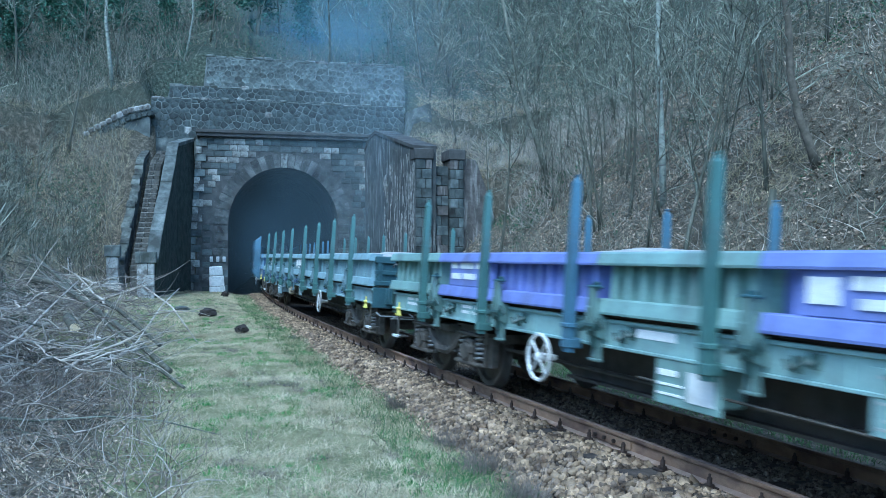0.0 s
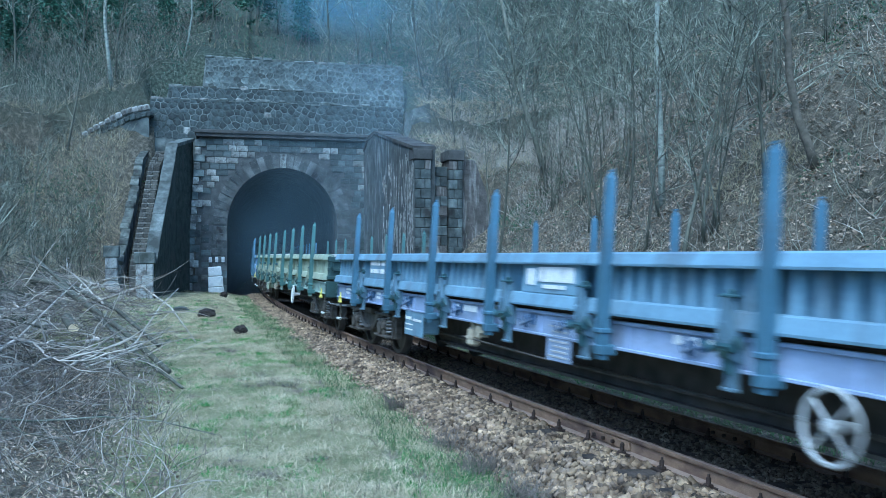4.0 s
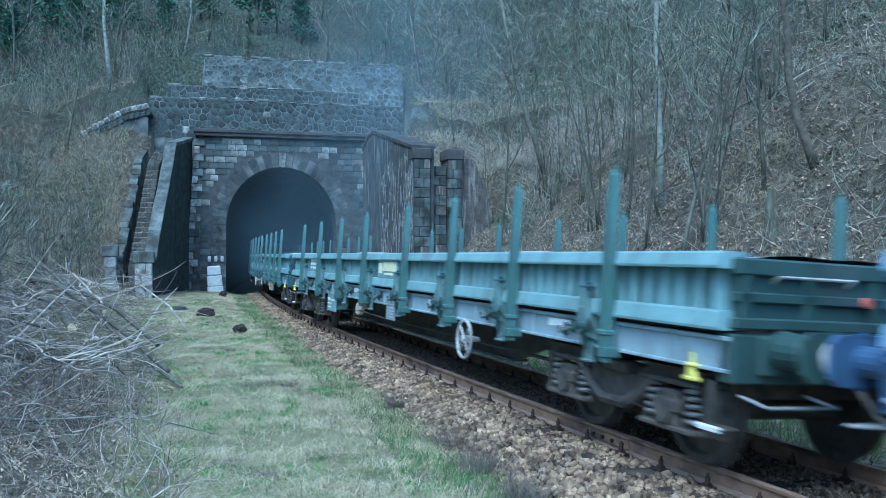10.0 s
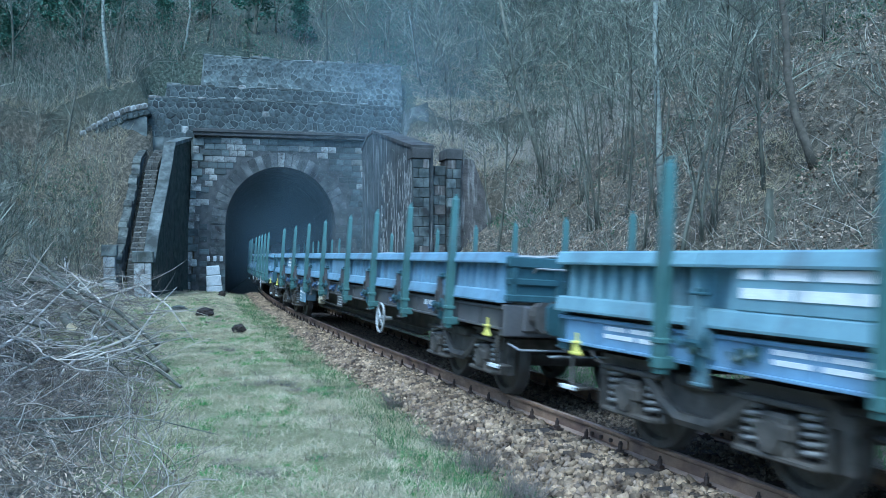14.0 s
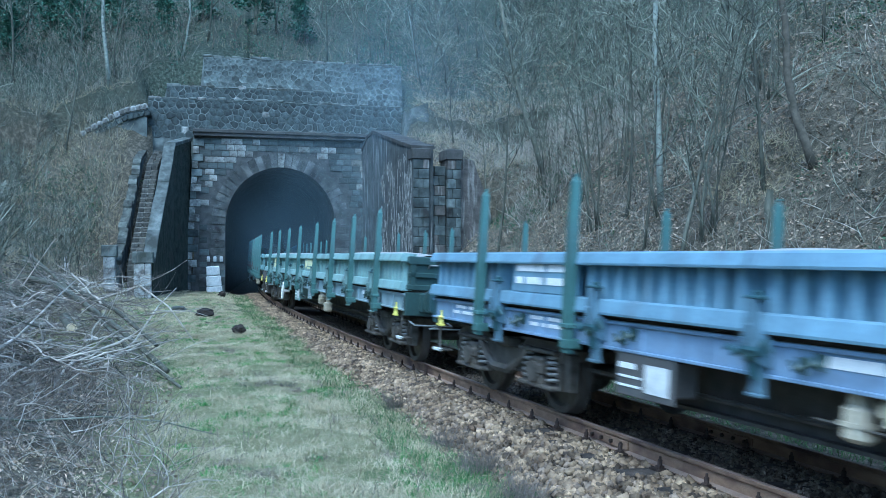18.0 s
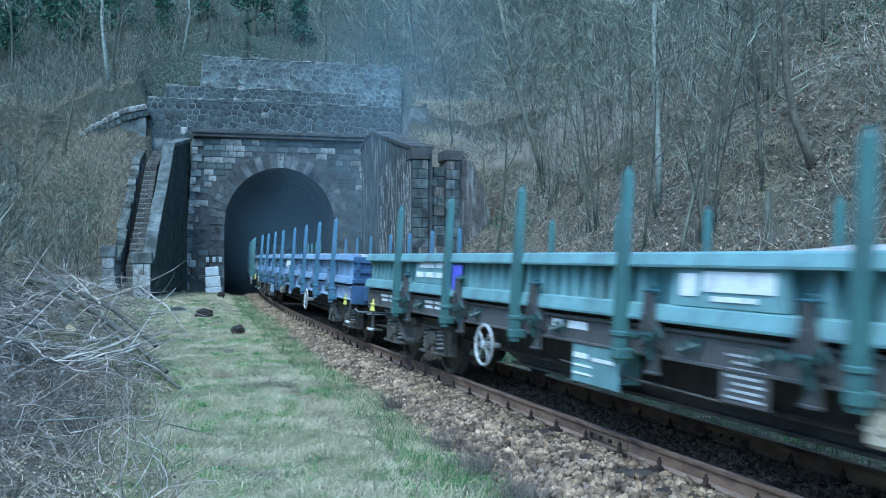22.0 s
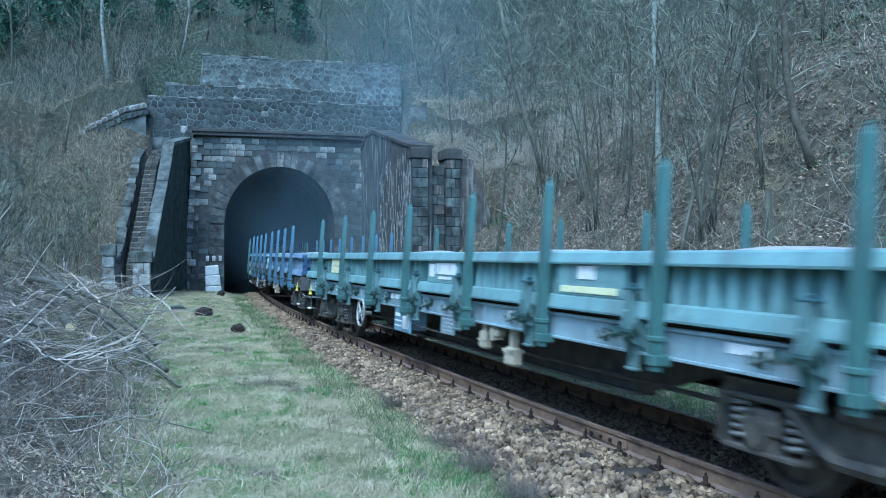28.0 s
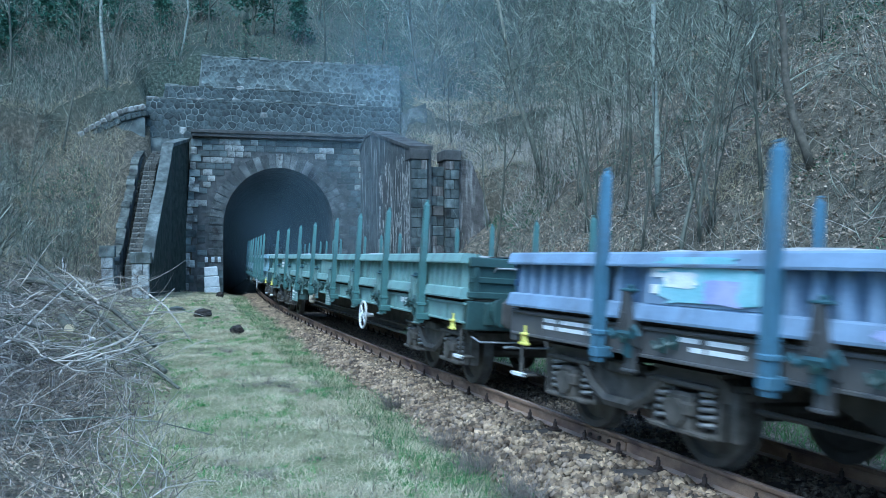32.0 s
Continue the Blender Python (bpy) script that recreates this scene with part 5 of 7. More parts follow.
def branchy(seed, h, r, lean=0.08, limbs=14, twigs=5, low=0.25, spread=0.42, sub=2, thin=0.008):
    """A bare tree: trunk, and its limbs and twigs."""
    rnd = random.Random(seed)
    trunk, crown = Build(), Build()
    ph, ld = rnd.uniform(0, 6.3), rnd.uniform(0, 6.3)
    pts = []
    for i in range(8):
        t = i / 7
        pts.append(Vector((math.cos(ld) * lean * h * t ** 1.5 + 0.02 * h * math.sin(ph + 5 * t), math.sin(ld) * lean * h * t ** 1.5 + 0.02 * h * math.cos(ph + 4 * t), h * t)))
    trunk.tube(pts, [max(thin, r * (1 - 0.88 * i / 7)) for i in range(8)], 6)

    def arc(p, d, l, n, curl):
        out = [p]
        for _ in range(n):
            side = Vector((rnd.uniform(-1, 1), rnd.uniform(-1, 1), rnd.uniform(-0.5, 1)))
            d = (d + side * curl * 2.2).normalized()
            p = p + d * (l / n)
            out.append(p)
        return out

    for _ in range(limbs):
        t = low + (0.97 - low) * rnd.random() ** 0.8
        k = min(6, int(t * 7))
        p = pts[k].lerp(pts[k + 1], t * 7 - k)
        w = rnd.uniform(0, 6.3)
        d = Vector((math.cos(w), math.sin(w), rnd.uniform(0.5, 1.6))).normalized()
        l = h * spread * rnd.uniform(0.45, 1.0) * (1.15 - 0.7 * t)
        a = arc(p, d, l, 3, 0.12)
        crown.tube(a, [max(thin, r * 0.45 * (1 - t * 0.6)), max(thin, r * 0.3 * (1 - t * 0.6)), thin, thin * 0.7], 3, False)
        for _ in range(twigs):
            u = rnd.uniform(0.2, 1.0) * 2.99
            q = a[int(u)].lerp(a[int(u) + 1], u % 1)
            dd = (d + Vector((rnd.uniform(-1, 1), rnd.uniform(-1, 1), rnd.uniform(-0.5, 0.8)))).normalized()
            b = arc(q, dd, l * rnd.uniform(0.25, 0.6), 2, 0.2)
            crown.tube(b, [thin, thin * 0.8, thin * 0.5], 3, False)
            for _ in range(sub):
                q2 = b[0].lerp(b[2], rnd.uniform(0.2, 1))
                d3 = (dd + Vector((rnd.uniform(-1, 1), rnd.uniform(-1, 1), rnd.uniform(-0.7, 0.7)))).normalized()
                crown.tube(arc(q2, d3, l * rnd.uniform(0.15, 0.35), 2, 0.25), [thin * 0.8, thin * 0.6, thin * 0.4], 3, False)
    return trunk, crown


def clump_kind(name, seed, h, n, r, limbs=7):
    """Several stems from one stool, each a part with its own twigs."""
    rnd = random.Random(seed)
    root = new(name)
    for i in range(n):
        t, c = branchy(seed * 31 + i, h * rnd.uniform(0.6, 1.0), r * rnd.uniform(0.6, 1.1), rnd.uniform(0.1, 0.3), limbs, 4, 0.3, 0.34)
        stem = part("stem", t.mesh("stem", M_BARK, True), root, m=pose(rnd.uniform(-0.25, 0.25), rnd.uniform(-0.25, 0.25), 0))
        part("stem_crown", c.mesh("stem_crown", M_TWIG), stem)
    return root


def tree_kind(name, pair, bark, twig):
    t = part(name, pair[0].mesh(name + "_trunk", bark, True))
    part("crown", pair[1].mesh(name + "_crown", twig), t, "bare twiggy crown")
    return t


def scatter_things(kinds, places, label, category, group, name):
    """Copies of a few kinds, turned and sized at random, at rows of (s, o)."""
    rnd = random.Random(len(places) * 13 + len(label))
    used = set()
    for i, (s, o) in enumerate(places):
        src = kinds[rnd.randrange(len(kinds))]
        p = at(s, o, height(s, o) - 0.12)
        k = rnd.uniform(0.75, 1.25)
        m = pose(p.x, p.y, p.z, rnd.uniform(-5, 5), rnd.uniform(-5, 5), rnd.uniform(0, 360)) @ Matrix.Diagonal((k, k, k, 1))
        if src not in used:
            used.add(src)
            ob = src
            ob.matrix_basis = m
        else:
            ob = copy_thing(src, pose(0, 0, 0))
            ob.matrix_basis = m
        tagged(ob, label, category, group)
    for src in kinds:
        if src not in used:
            for ch in list(src.children_recursive):
                bpy.data.objects.remove(ch)
            bpy.data.objects.remove(src)


def spots(n, s0, s1, o0, o1, seed, ok=lambda s, o: True, gap=0.6):
    rnd = random.Random(seed)
    out = []
    for _ in range(n * 30):
        if len(out) >= n:
            break
        s, o = rnd.uniform(s0, s1), rnd.uniform(o0, o1)
        if ok(s, o) and all((s - a) ** 2 + (o - b) ** 2 > gap * gap for a, b in out):
            out.append((s, o))
    return out


def clear(s, o):
    """Off the masonry and its terraces."""
    if 36.3 < s < 38.4:
        return not -7.4 < o < 9.6
    if 38.4 <= s < 46.7:
        return not -7.0 < o < 5.6
    if 46.7 <= s < 48.3:
        return not -6.2 < o < 7.5
    if 48.3 <= s < 50.4:
        return not -4.4 < o < 7.5
    return True


saplings = [tree_kind("sapling", branchy(11 + i, 6.0 + 0.5 * i, 0.045 + 0.006 * i, 0.10 + 0.02 * i, 16, 6, 0.22, 0.40, 2, 0.0105), M_BARK, M_TWIG) for i in range(6)]
scatter_things(saplings[:3], spots(150, 4, 62, 6.2, 34, 1, clear, 0.9), "slender bare grey-brown sapling on the leaf-littered slope", "tree", "saplings on the cutting slope", "sapling")
scatter_things(saplings[3:], spots(105, 47, 92, -34, 24, 2, clear, 1.1), "slender bare sapling on the hill above the tunnel", "tree", "saplings above the tunnel", "sapling")
clumps = [clump_kind("coppice_clump", 5 + i, 5.5 + i, 6, 0.035) for i in range(3)]
scatter_things(clumps, [(18.8, 7.1), (21.5, 9.5), (26, 8.2), (14.5, 9.2), (13.0, 7.4), (30, 11), (36, 13.5), (40, 15.5), (11.8, 9.5), (24, 12.5), (18, 12.5), (33, 9.6)] + spots(14, 8, 50, 9, 24, 7, clear, 2),
               "multi-stemmed bare hazel clump on the slope", "shrub", "coppice clumps", "coppice_clump")
shrubs = [clump_kind("bare_shrub", 45 + i, 3.0 + 0.4 * i, 6, 0.018, 10) for i in range(3)]
scatter_things(shrubs, spots(46, 18, 44, -19, -7.6, 9, lambda s, o: clear(s, o) and o < -8.2 + 0.12 * (s - 30), 1.0) + [(13.5, -7.6), (15.5, -8.2), (18.0, -8.6), (12.0, -7.6), (20.5, -8.2), (11.0, -8.0), (17, -7.7), (14.3, -8.8), (22.5, -8.6), (24.5, -8.9), (19.3, -9.4), (16.2, -9.4)],
               "tangled bare thorn shrub on the bank", "shrub", "shrubs on the bank", "bare_shrub")
ltrees = [tree_kind("sapling", branchy(71 + i, 7.0 + i, 0.05, 0.1, 16, 5, 0.2, 0.34), M_BARK, M_TWIG) for i in range(2)]
scatter_things(ltrees, spots(44, 26, 52, -30, -9, 12, clear, 1.4), "slender bare tree on the overgrown bank", "tree", "trees on the bank", "sapling")


def lone_tree(name, s, o, pts, r0, r1, bark, label, seed, limbs=10, sub_h=0.5):
    """A tree with a given lean: pts in metres from its foot."""
    rnd = random.Random(seed)
    P = [Vector(p) for p in pts]
    n = len(P)
    t = Build().tube(P, [r0 + (r1 - r0) * i / (n - 1) for i in range(n)], 8)
    c = Build()
    for i in range(limbs):
        u = rnd.uniform(0.35, 0.98) * (n - 1)
        k = min(n - 2, int(u))
        q = P[k].lerp(P[k + 1], u - k)
        tt, cc = branchy(seed * 17 + i, rnd.uniform(1.2, 2.8), 0.018, 0.2, 6, 3, 0.2, 0.4)
        m = Matrix.Translation(q) @ Euler((rnd.uniform(0.5, 1.2), 0, rnd.uniform(0, 6.3))).to_matrix().to_4x4()
        for b in (tt, cc):
            c.add([m @ Vector(p) for p in b.v], b.f)
    ob = part(name, t.mesh(name, bark, True), m=Matrix.Translation(at(s, o, height(s, o) - 0.15)))
    part("crown", c.mesh("crown", M_TWIG), ob, "bare twiggy crown")
    return tagged(ob, label, "tree")


lone_tree("birch_tree", 23.0, 8.55, [(0, 0, 0), (-0.02, 0, 1.5), (-0.05, 0.1, 3.0), (-0.12, 0.1, 4.4), (-0.10, 0.1, 6.0), (-0.3, 0.2, 8.2), (-0.5, 0.3, 10)], 0.10, 0.05, M_BIRCH, "pale silver birch trunk standing on the slope", 5, 9)
lone_tree("pine_trunk", 17.2, 8.7, [(0.1, 0, 0), (-0.08, 0, 0.6), (-0.3, 0.1, 1.3), (-0.42, 0.2, 2.2), (-0.42, 0.3, 3.4), (-0.7, 0.4, 5.2), (-1.2, 0.5, 7)], 0.11, 0.06, M_REDBARK, "leaning ruddy-brown tree trunk on the slope", 6, 8)
lone_tree("birch_tree", 47.4, -8.3, [(0.15, 0, 0), (0.0, 0, 1.5), (-0.2, 0, 3.5), (-0.15, 0, 5.5), (-0.35, 0, 8)], 0.11, 0.06, M_BIRCH, "pale birch above the low stone wall", 7, 9)
lone_tree("forked_tree", 51.0, 8.3, [(0, 0, 0), (-0.1, 0, 1.2), (-0.35, 0, 2.6), (-0.6, 0, 4.2)], 0.07, 0.03, M_BIRCH, "small pale tree at the end of the terrace wall", 8, 12)
lone_tree("leaning_tree", 36.5, 10.5, [(0.3, 0, 0), (-0.2, 0, 1.8), (-0.9, 0, 4.0), (-1.3, 0, 6), (-1.8, 0, 8.5)], 0.13, 0.06, M_BARK, "dark leaning bare tree on the slope", 9, 12)
lone_tree("bare_tree", 49.6, -4.9, [(0.0, 0, 0), (0.3, 0, 1.3), (0.5, 0, 2.6), (0.45, 0, 4.5)], 0.06, 0.03, M_BIRCH, "small pale crooked tree beside the upper wall", 10, 10)
lone_tree("tall_tree", 13.6, 9.0, [(0.2, 0, 0), (0.1, 0, 2), (0.0, 0.1, 4.5), (-0.1, 0.1, 7.5)], 0.07, 0.03, M_BARK, "thin bare tree on the slope", 13, 12)


# loose pieces in great number
def strands(n, pos, direction, length, bend, r, seg=3, seed=0):
    """Thin three-sided stems: arrays of feet, directions, lengths, bends."""
    rng = np.random.default_rng(seed)
    d = direction / np.linalg.norm(direction, axis=1, keepdims=True)
    side = rng.normal(size=(n, 3))
    side -= (side * d).sum(1, keepdims=True) * d
    side /= np.linalg.norm(side, axis=1, keepdims=True)
    other = np.cross(d, side)
    kink = rng.normal(0, 0.09, n)
    V = np.zeros((n, seg + 1, 3, 3))
    for i in range(seg + 1):
        t = i / seg
        p = pos + d * (length * t)[:, None] + side * (bend * length * t * t)[:, None] + other * (kink * length * math.sin(4.2 * t))[:, None]
        for j in range(3):
            w = 2 * math.pi * j / 3
            V[:, i, j] = p + (side * math.cos(w) + other * math.sin(w)) * (r * (1 - 0.75 * t))[:, None]
    F = []
    base = (np.arange(n) * (seg + 1) * 3)[:, None]
    for i in range(seg):
        for j in range(3):
            jj = (j + 1) % 3
            F.append(np.concatenate([base + i * 3 + j, base + i * 3 + jj, base + i * 3 + 3 + jj, base + i * 3 + 3 + j], 1))
    return V.reshape(-1, 3), np.concatenate(F)


def quads_mesh(name, V, F, material):
    me = bpy.data.meshes.new(name)
    k = F.shape[1]
    me.vertices.add(len(V))
    me.vertices.foreach_set("co", V.astype(np.float32).ravel())
    me.loops.add(F.size)
    me.loops.foreach_set("vertex_index", F.astype(np.int32).ravel())
    me.polygons.add(len(F))
    me.polygons.foreach_set("loop_start", np.arange(0, F.size, k, dtype=np.int32))
    me.materials.append(material)
    me.update(calc_edges=True)
    me.validate()
    return me


def feet(n, s0, s1, o0, o1, seed, ok=clear, dz=0.0, skew=1.0):
    rnd = random.Random(seed)
    out = []
    while len(out) < n:
        s, o = s0 + (s1 - s0) * rnd.random() ** skew, rnd.uniform(o0, o1)
        if ok(s, o):
            out.append(at(s, o, height(s, o) + dz))
    return np.array([tuple(p) for p in out])


def stuff(name, me, label, category):
    return tagged(new(name, me), label, category, kind="stuff")


def undergrowth(name, n, area, seed, lo, hi, rad, material, label, up=1.0, skew=1.0):
    rng = np.random.default_rng(seed)
    pos = feet(n, *area, seed, skew=skew)
    d = rng.normal(size=(n, 3)) * 0.55
    d[:, 2] = np.abs(d[:, 2]) * 0.5 + up
    V, F = strands(n, pos, d, rng.uniform(lo, hi, n) ** 1.0, rng.normal(0, 0.45, n), rng.uniform(rad * 0.5, rad * 1.4, n), 5, seed)
    stuff(name, quads_mesh(name, V, F, material), label, "undergrowth")


undergrowth("undergrowth", 3800, (3, 60, 5.6, 30), 21, 0.3, 1.7, 0.009, M_TWIG, "thin bare stems of undergrowth on the cutting slope")
undergrowth("fallen_sticks", 6500, (3, 56, 4.6, 17), 22, 0.2, 1.0, 0.008, M_DEAD, "bleached fallen sticks and dead stems on the slope", 0.12)
undergrowth("dead_grass_slope", 6000, (3, 58, 4.2, 22), 23, 0.10, 0.34, 0.007, M_STRAW, "tufts of dead straw-coloured grass on the slope", 0.5)
undergrowth("undergrowth_bank", 6500, (17, 60, -28, -7.6), 24, 0.4, 2.0, 0.007, M_TWIG, "thin bare stems of scrub on the overgrown bank")
undergrowth("dead_sticks_bank", 6800, (17, 60, -24, -7.2), 25, 0.3, 1.2, 0.009, M_DEAD, "bleached dead sticks on the overgrown bank", 0.3)
undergrowth("undergrowth_hill", 6000, (49, 90, -30, 24), 26, 0.5, 2.6, 0.012, M_DARKTWIG, "thin bare stems on the hill above the tunnel")


undergrowth("root_tangle", 3200, (33, 46, 8.7, 15), 30, 0.3, 1.1, 0.017, M_DEAD, "pale tangled roots and dead stems on the slope", 0.25)
undergrowth("scrub_hill", 5200, (45.6, 60, -24, -4.6), 46, 0.5, 2.3, 0.011, M_TWIG, "bare thicket stems on the hill beside the terraces")
undergrowth("dead_stems_hill", 2200, (45.6, 60, -24, -4.6), 47, 0.3, 1.6, 0.010, M_DEAD, "bleached dead stems on the hill beside the terraces", 0.5)
undergrowth("dead_grass_patch", 700, (17.6, 20.2, 7.7, 9.4), 48, 0.12, 0.4, 0.007, M_STRAW, "pale dry grass hanging on an eroded bank", 0.2)
undergrowth("scrub_wing", 2600, (36.5, 46.5, -15, -7.3), 27, 0.3, 1.3, 0.008, M_TWIG, "bare scrub stems beside the wing walls")
undergrowth("dead_grass_bank", 11000, (30, 47, -15, -6.9), 28, 0.2, 0.6, 0.007, M_STRAW, "dead straw-coloured grass on the bank", 0.4)
undergrowth("dead_grass_crest", 1100, (49.2, 58, -14, 14), 29, 0.2, 0.6, 0.008, M_STRAW, "dead grass above the terrace walls", 0.5)


undergrowth("bramble_stems", 1300, (8.2, 17, -9.6, -5.0), 41, 0.15, 0.75, 0.0042, M_DARKTWIG, "thin brown bramble stems at the foot of the bank", 0.45)
undergrowth("dead_stems", 1500, (8.2, 18, -9.6, -4.9), 42, 0.15, 0.8, 0.0045, M_DEAD, "thin bleached dead stems at the foot of the bank", 0.18)
undergrowth("dead_grass_wing", 3200, (38.6, 48, 6.9, 13), 43, 0.15, 0.55, 0.010, M_STRAW, "dry grass hanging over the cutting wall", 0.3)


def leaves(name, n, area, seed, size, material, label, ok=clear, lift=0.05, tall=0.0, category="leaf litter"):
    rng = np.random.default_rng(seed)
    p = feet(n, *area, seed, ok)
    p[:, 2] += rng.uniform(0, lift, n) + tall * rng.random(n) ** 2
    a, b = rng.normal(size=(n, 3)), rng.normal(size=(n, 3))
    a[:, 2] *= 0.5
    b[:, 2] *= 0.5
    a /= np.linalg.norm(a, axis=1, keepdims=True)
    b -= (a * b).sum(1, keepdims=True) * a
    b /= np.linalg.norm(b, axis=1, keepdims=True)
    k = rng.uniform(0.5, 1.0, n)[:, None] * size
    curl = np.cross(a, b) * k * 0.3
    V = np.stack([p - a * k, p - b * k * 0.5 + curl, p + a * k, p + b * k * 0.5 + curl], 1).reshape(-1, 3)
    F = np.arange(4 * n).reshape(n, 4)
    stuff(name, quads_mesh(name, V, F, material), label, category)


leaves("leaf_litter", 80000, (3, 52, 4.4, 18), 31, 0.06, M_LEAF, "curled brown fallen leaves on the slope")
leaves("bramble_litter", 12000, (8, 18, -9.8, -4.7), 45, 0.03, M_LEAF, "brown leaf litter under the brambles", brushy)
leaves("leaf_litter_bank", 9000, (18, 56, -24, -7.0), 32, 0.07, M_LEAF, "curled brown fallen leaves on the bank")
leaves("ivy_patch", 1500, (33.4, 37.0, 8.2, 11.4), 33, 0.06, M_IVY, "dark ivy trailing over the foot of the slope", lambda s, o: o > 8.2, 0.15, 0.2, "ivy")
leaves("bramble_patch", 900, (10, 14, 5.2, 8.5), 34, 0.05, M_IVY, "green brambles on the slope", clear, 0.3, 0.5, "bramble")
leaves("bramble_bank", 1400, (38.0, 44, -11.5, -7.8), 35, 0.07, M_IVY, "dark green brambles beside the wing wall", lambda s, o: True, 0.2, 0.6, "bramble")


def evergreen(seed, h):
    rnd = random.Random(seed)
    t = Build().tube([(0, 0, 0), (0.1, 0, h * 0.5), (0, 0, h * 0.95)], [0.09, 0.06, 0.02], 6)
    c = Build()
    for _ in range(60):
        u = rnd.random() ** 0.8
        w = rnd.uniform(0, 6.3)
        rr = h * 0.26 * (1 - 0.8 * u) * rnd.uniform(0.3, 1)
        q = Vector((math.cos(w) * rr, math.sin(w) * rr, h * (0.12 + 0.85 * u)))
        for _ in range(26):
            p = q + Vector((rnd.gauss(0, 0.22), rnd.gauss(0, 0.22), rnd.gauss(0, 0.13)))
            a = Vector((rnd.gauss(0, 1), rnd.gauss(0, 1), rnd.gauss(0, 0.6))).normalized() * rnd.uniform(0.07, 0.16)
            b = a.cross(Vector((rnd.gauss(0, 1), rnd.gauss(0, 1), 1))).normalized() * 0.06
            c.add([p - a, p + b, p + a, p - b], [(0, 1, 2, 3)])
    ob = part("evergreen_tree", t.mesh("evergreen_trunk", M_BARK))
    part("crown", mesh_of("evergreen_crown", c.v, c.f, M_EVER), ob)
    return ob


evers = [evergreen(3, 3.6), evergreen(4, 4.4), evergreen(5, 4.0)]
def thicket(s, o):
    p = at(s, o)
    return clear(s, o) and noise.noise(Vector((p.x * 0.22, p.y * 0.22, 6.6))) > (-0.42 if o < -8 else 0.05)


leaves("evergreen_scrub", 62000, (48.5, 70, -38, 8), 37, 0.085, M_EVER, "dark evergreen scrub on the hill above the tunnel", thicket, 0.3, 4.4, "scrub")
leaves("moss_and_ivy", 9000, (6, 46, 5.0, 24), 38, 0.05, M_IVY, "moss and ivy patches on the slope", lambda s, o: clear(s, o) and noise.noise(Vector((s * 0.5, o * 0.5, 3.3))) > 0.25, 0.08, 0.1, "ivy")
leaves("hill_moss", 16000, (49.5, 78, -22, 24), 49, 0.075, M_IVY, "moss and low evergreen leaves on the upper hill", lambda s, o: clear(s, o) and noise.noise(Vector((s * 0.3, o * 0.3, 5.1))) > -0.15, 0.1, 0.5, "ivy")
leaves("slope_moss", 12000, (14, 44, 13, 30), 50, 0.055, M_IVY, "moss and ivy high on the cutting slope", lambda s, o: clear(s, o) and noise.noise(Vector((s * 0.3, o * 0.3, 1.1))) > -0.1, 0.1, 0.2, "ivy")
leaves("bank_ivy", 7000, (22, 46, -24, -7.6), 39, 0.06, M_IVY, "ivy and moss on the overgrown bank", lambda s, o: clear(s, o) and noise.noise(Vector((s * 0.4, o * 0.4, 8.3))) > 0.2, 0.1, 0.3, "ivy")
scatter_things(evers, [(50.5, -13.5), (51, -16.5), (49.8, -18.5), (52.4, -10.8), (53.4, -8.3), (54, -6), (50, -21), (53, -14.8), (53.6, -12.2), (55, -4), (56, -1), (48.8, -16), (55.4, -9.5), (52.8, -19.6), (53.5, -17.2), (56.5, 2), (51.7, -22.5), (55.6, -14.5)],
               "dark green evergreen on the hill above the tunnel", "tree", "evergreens on the hill", "evergreen_tree")


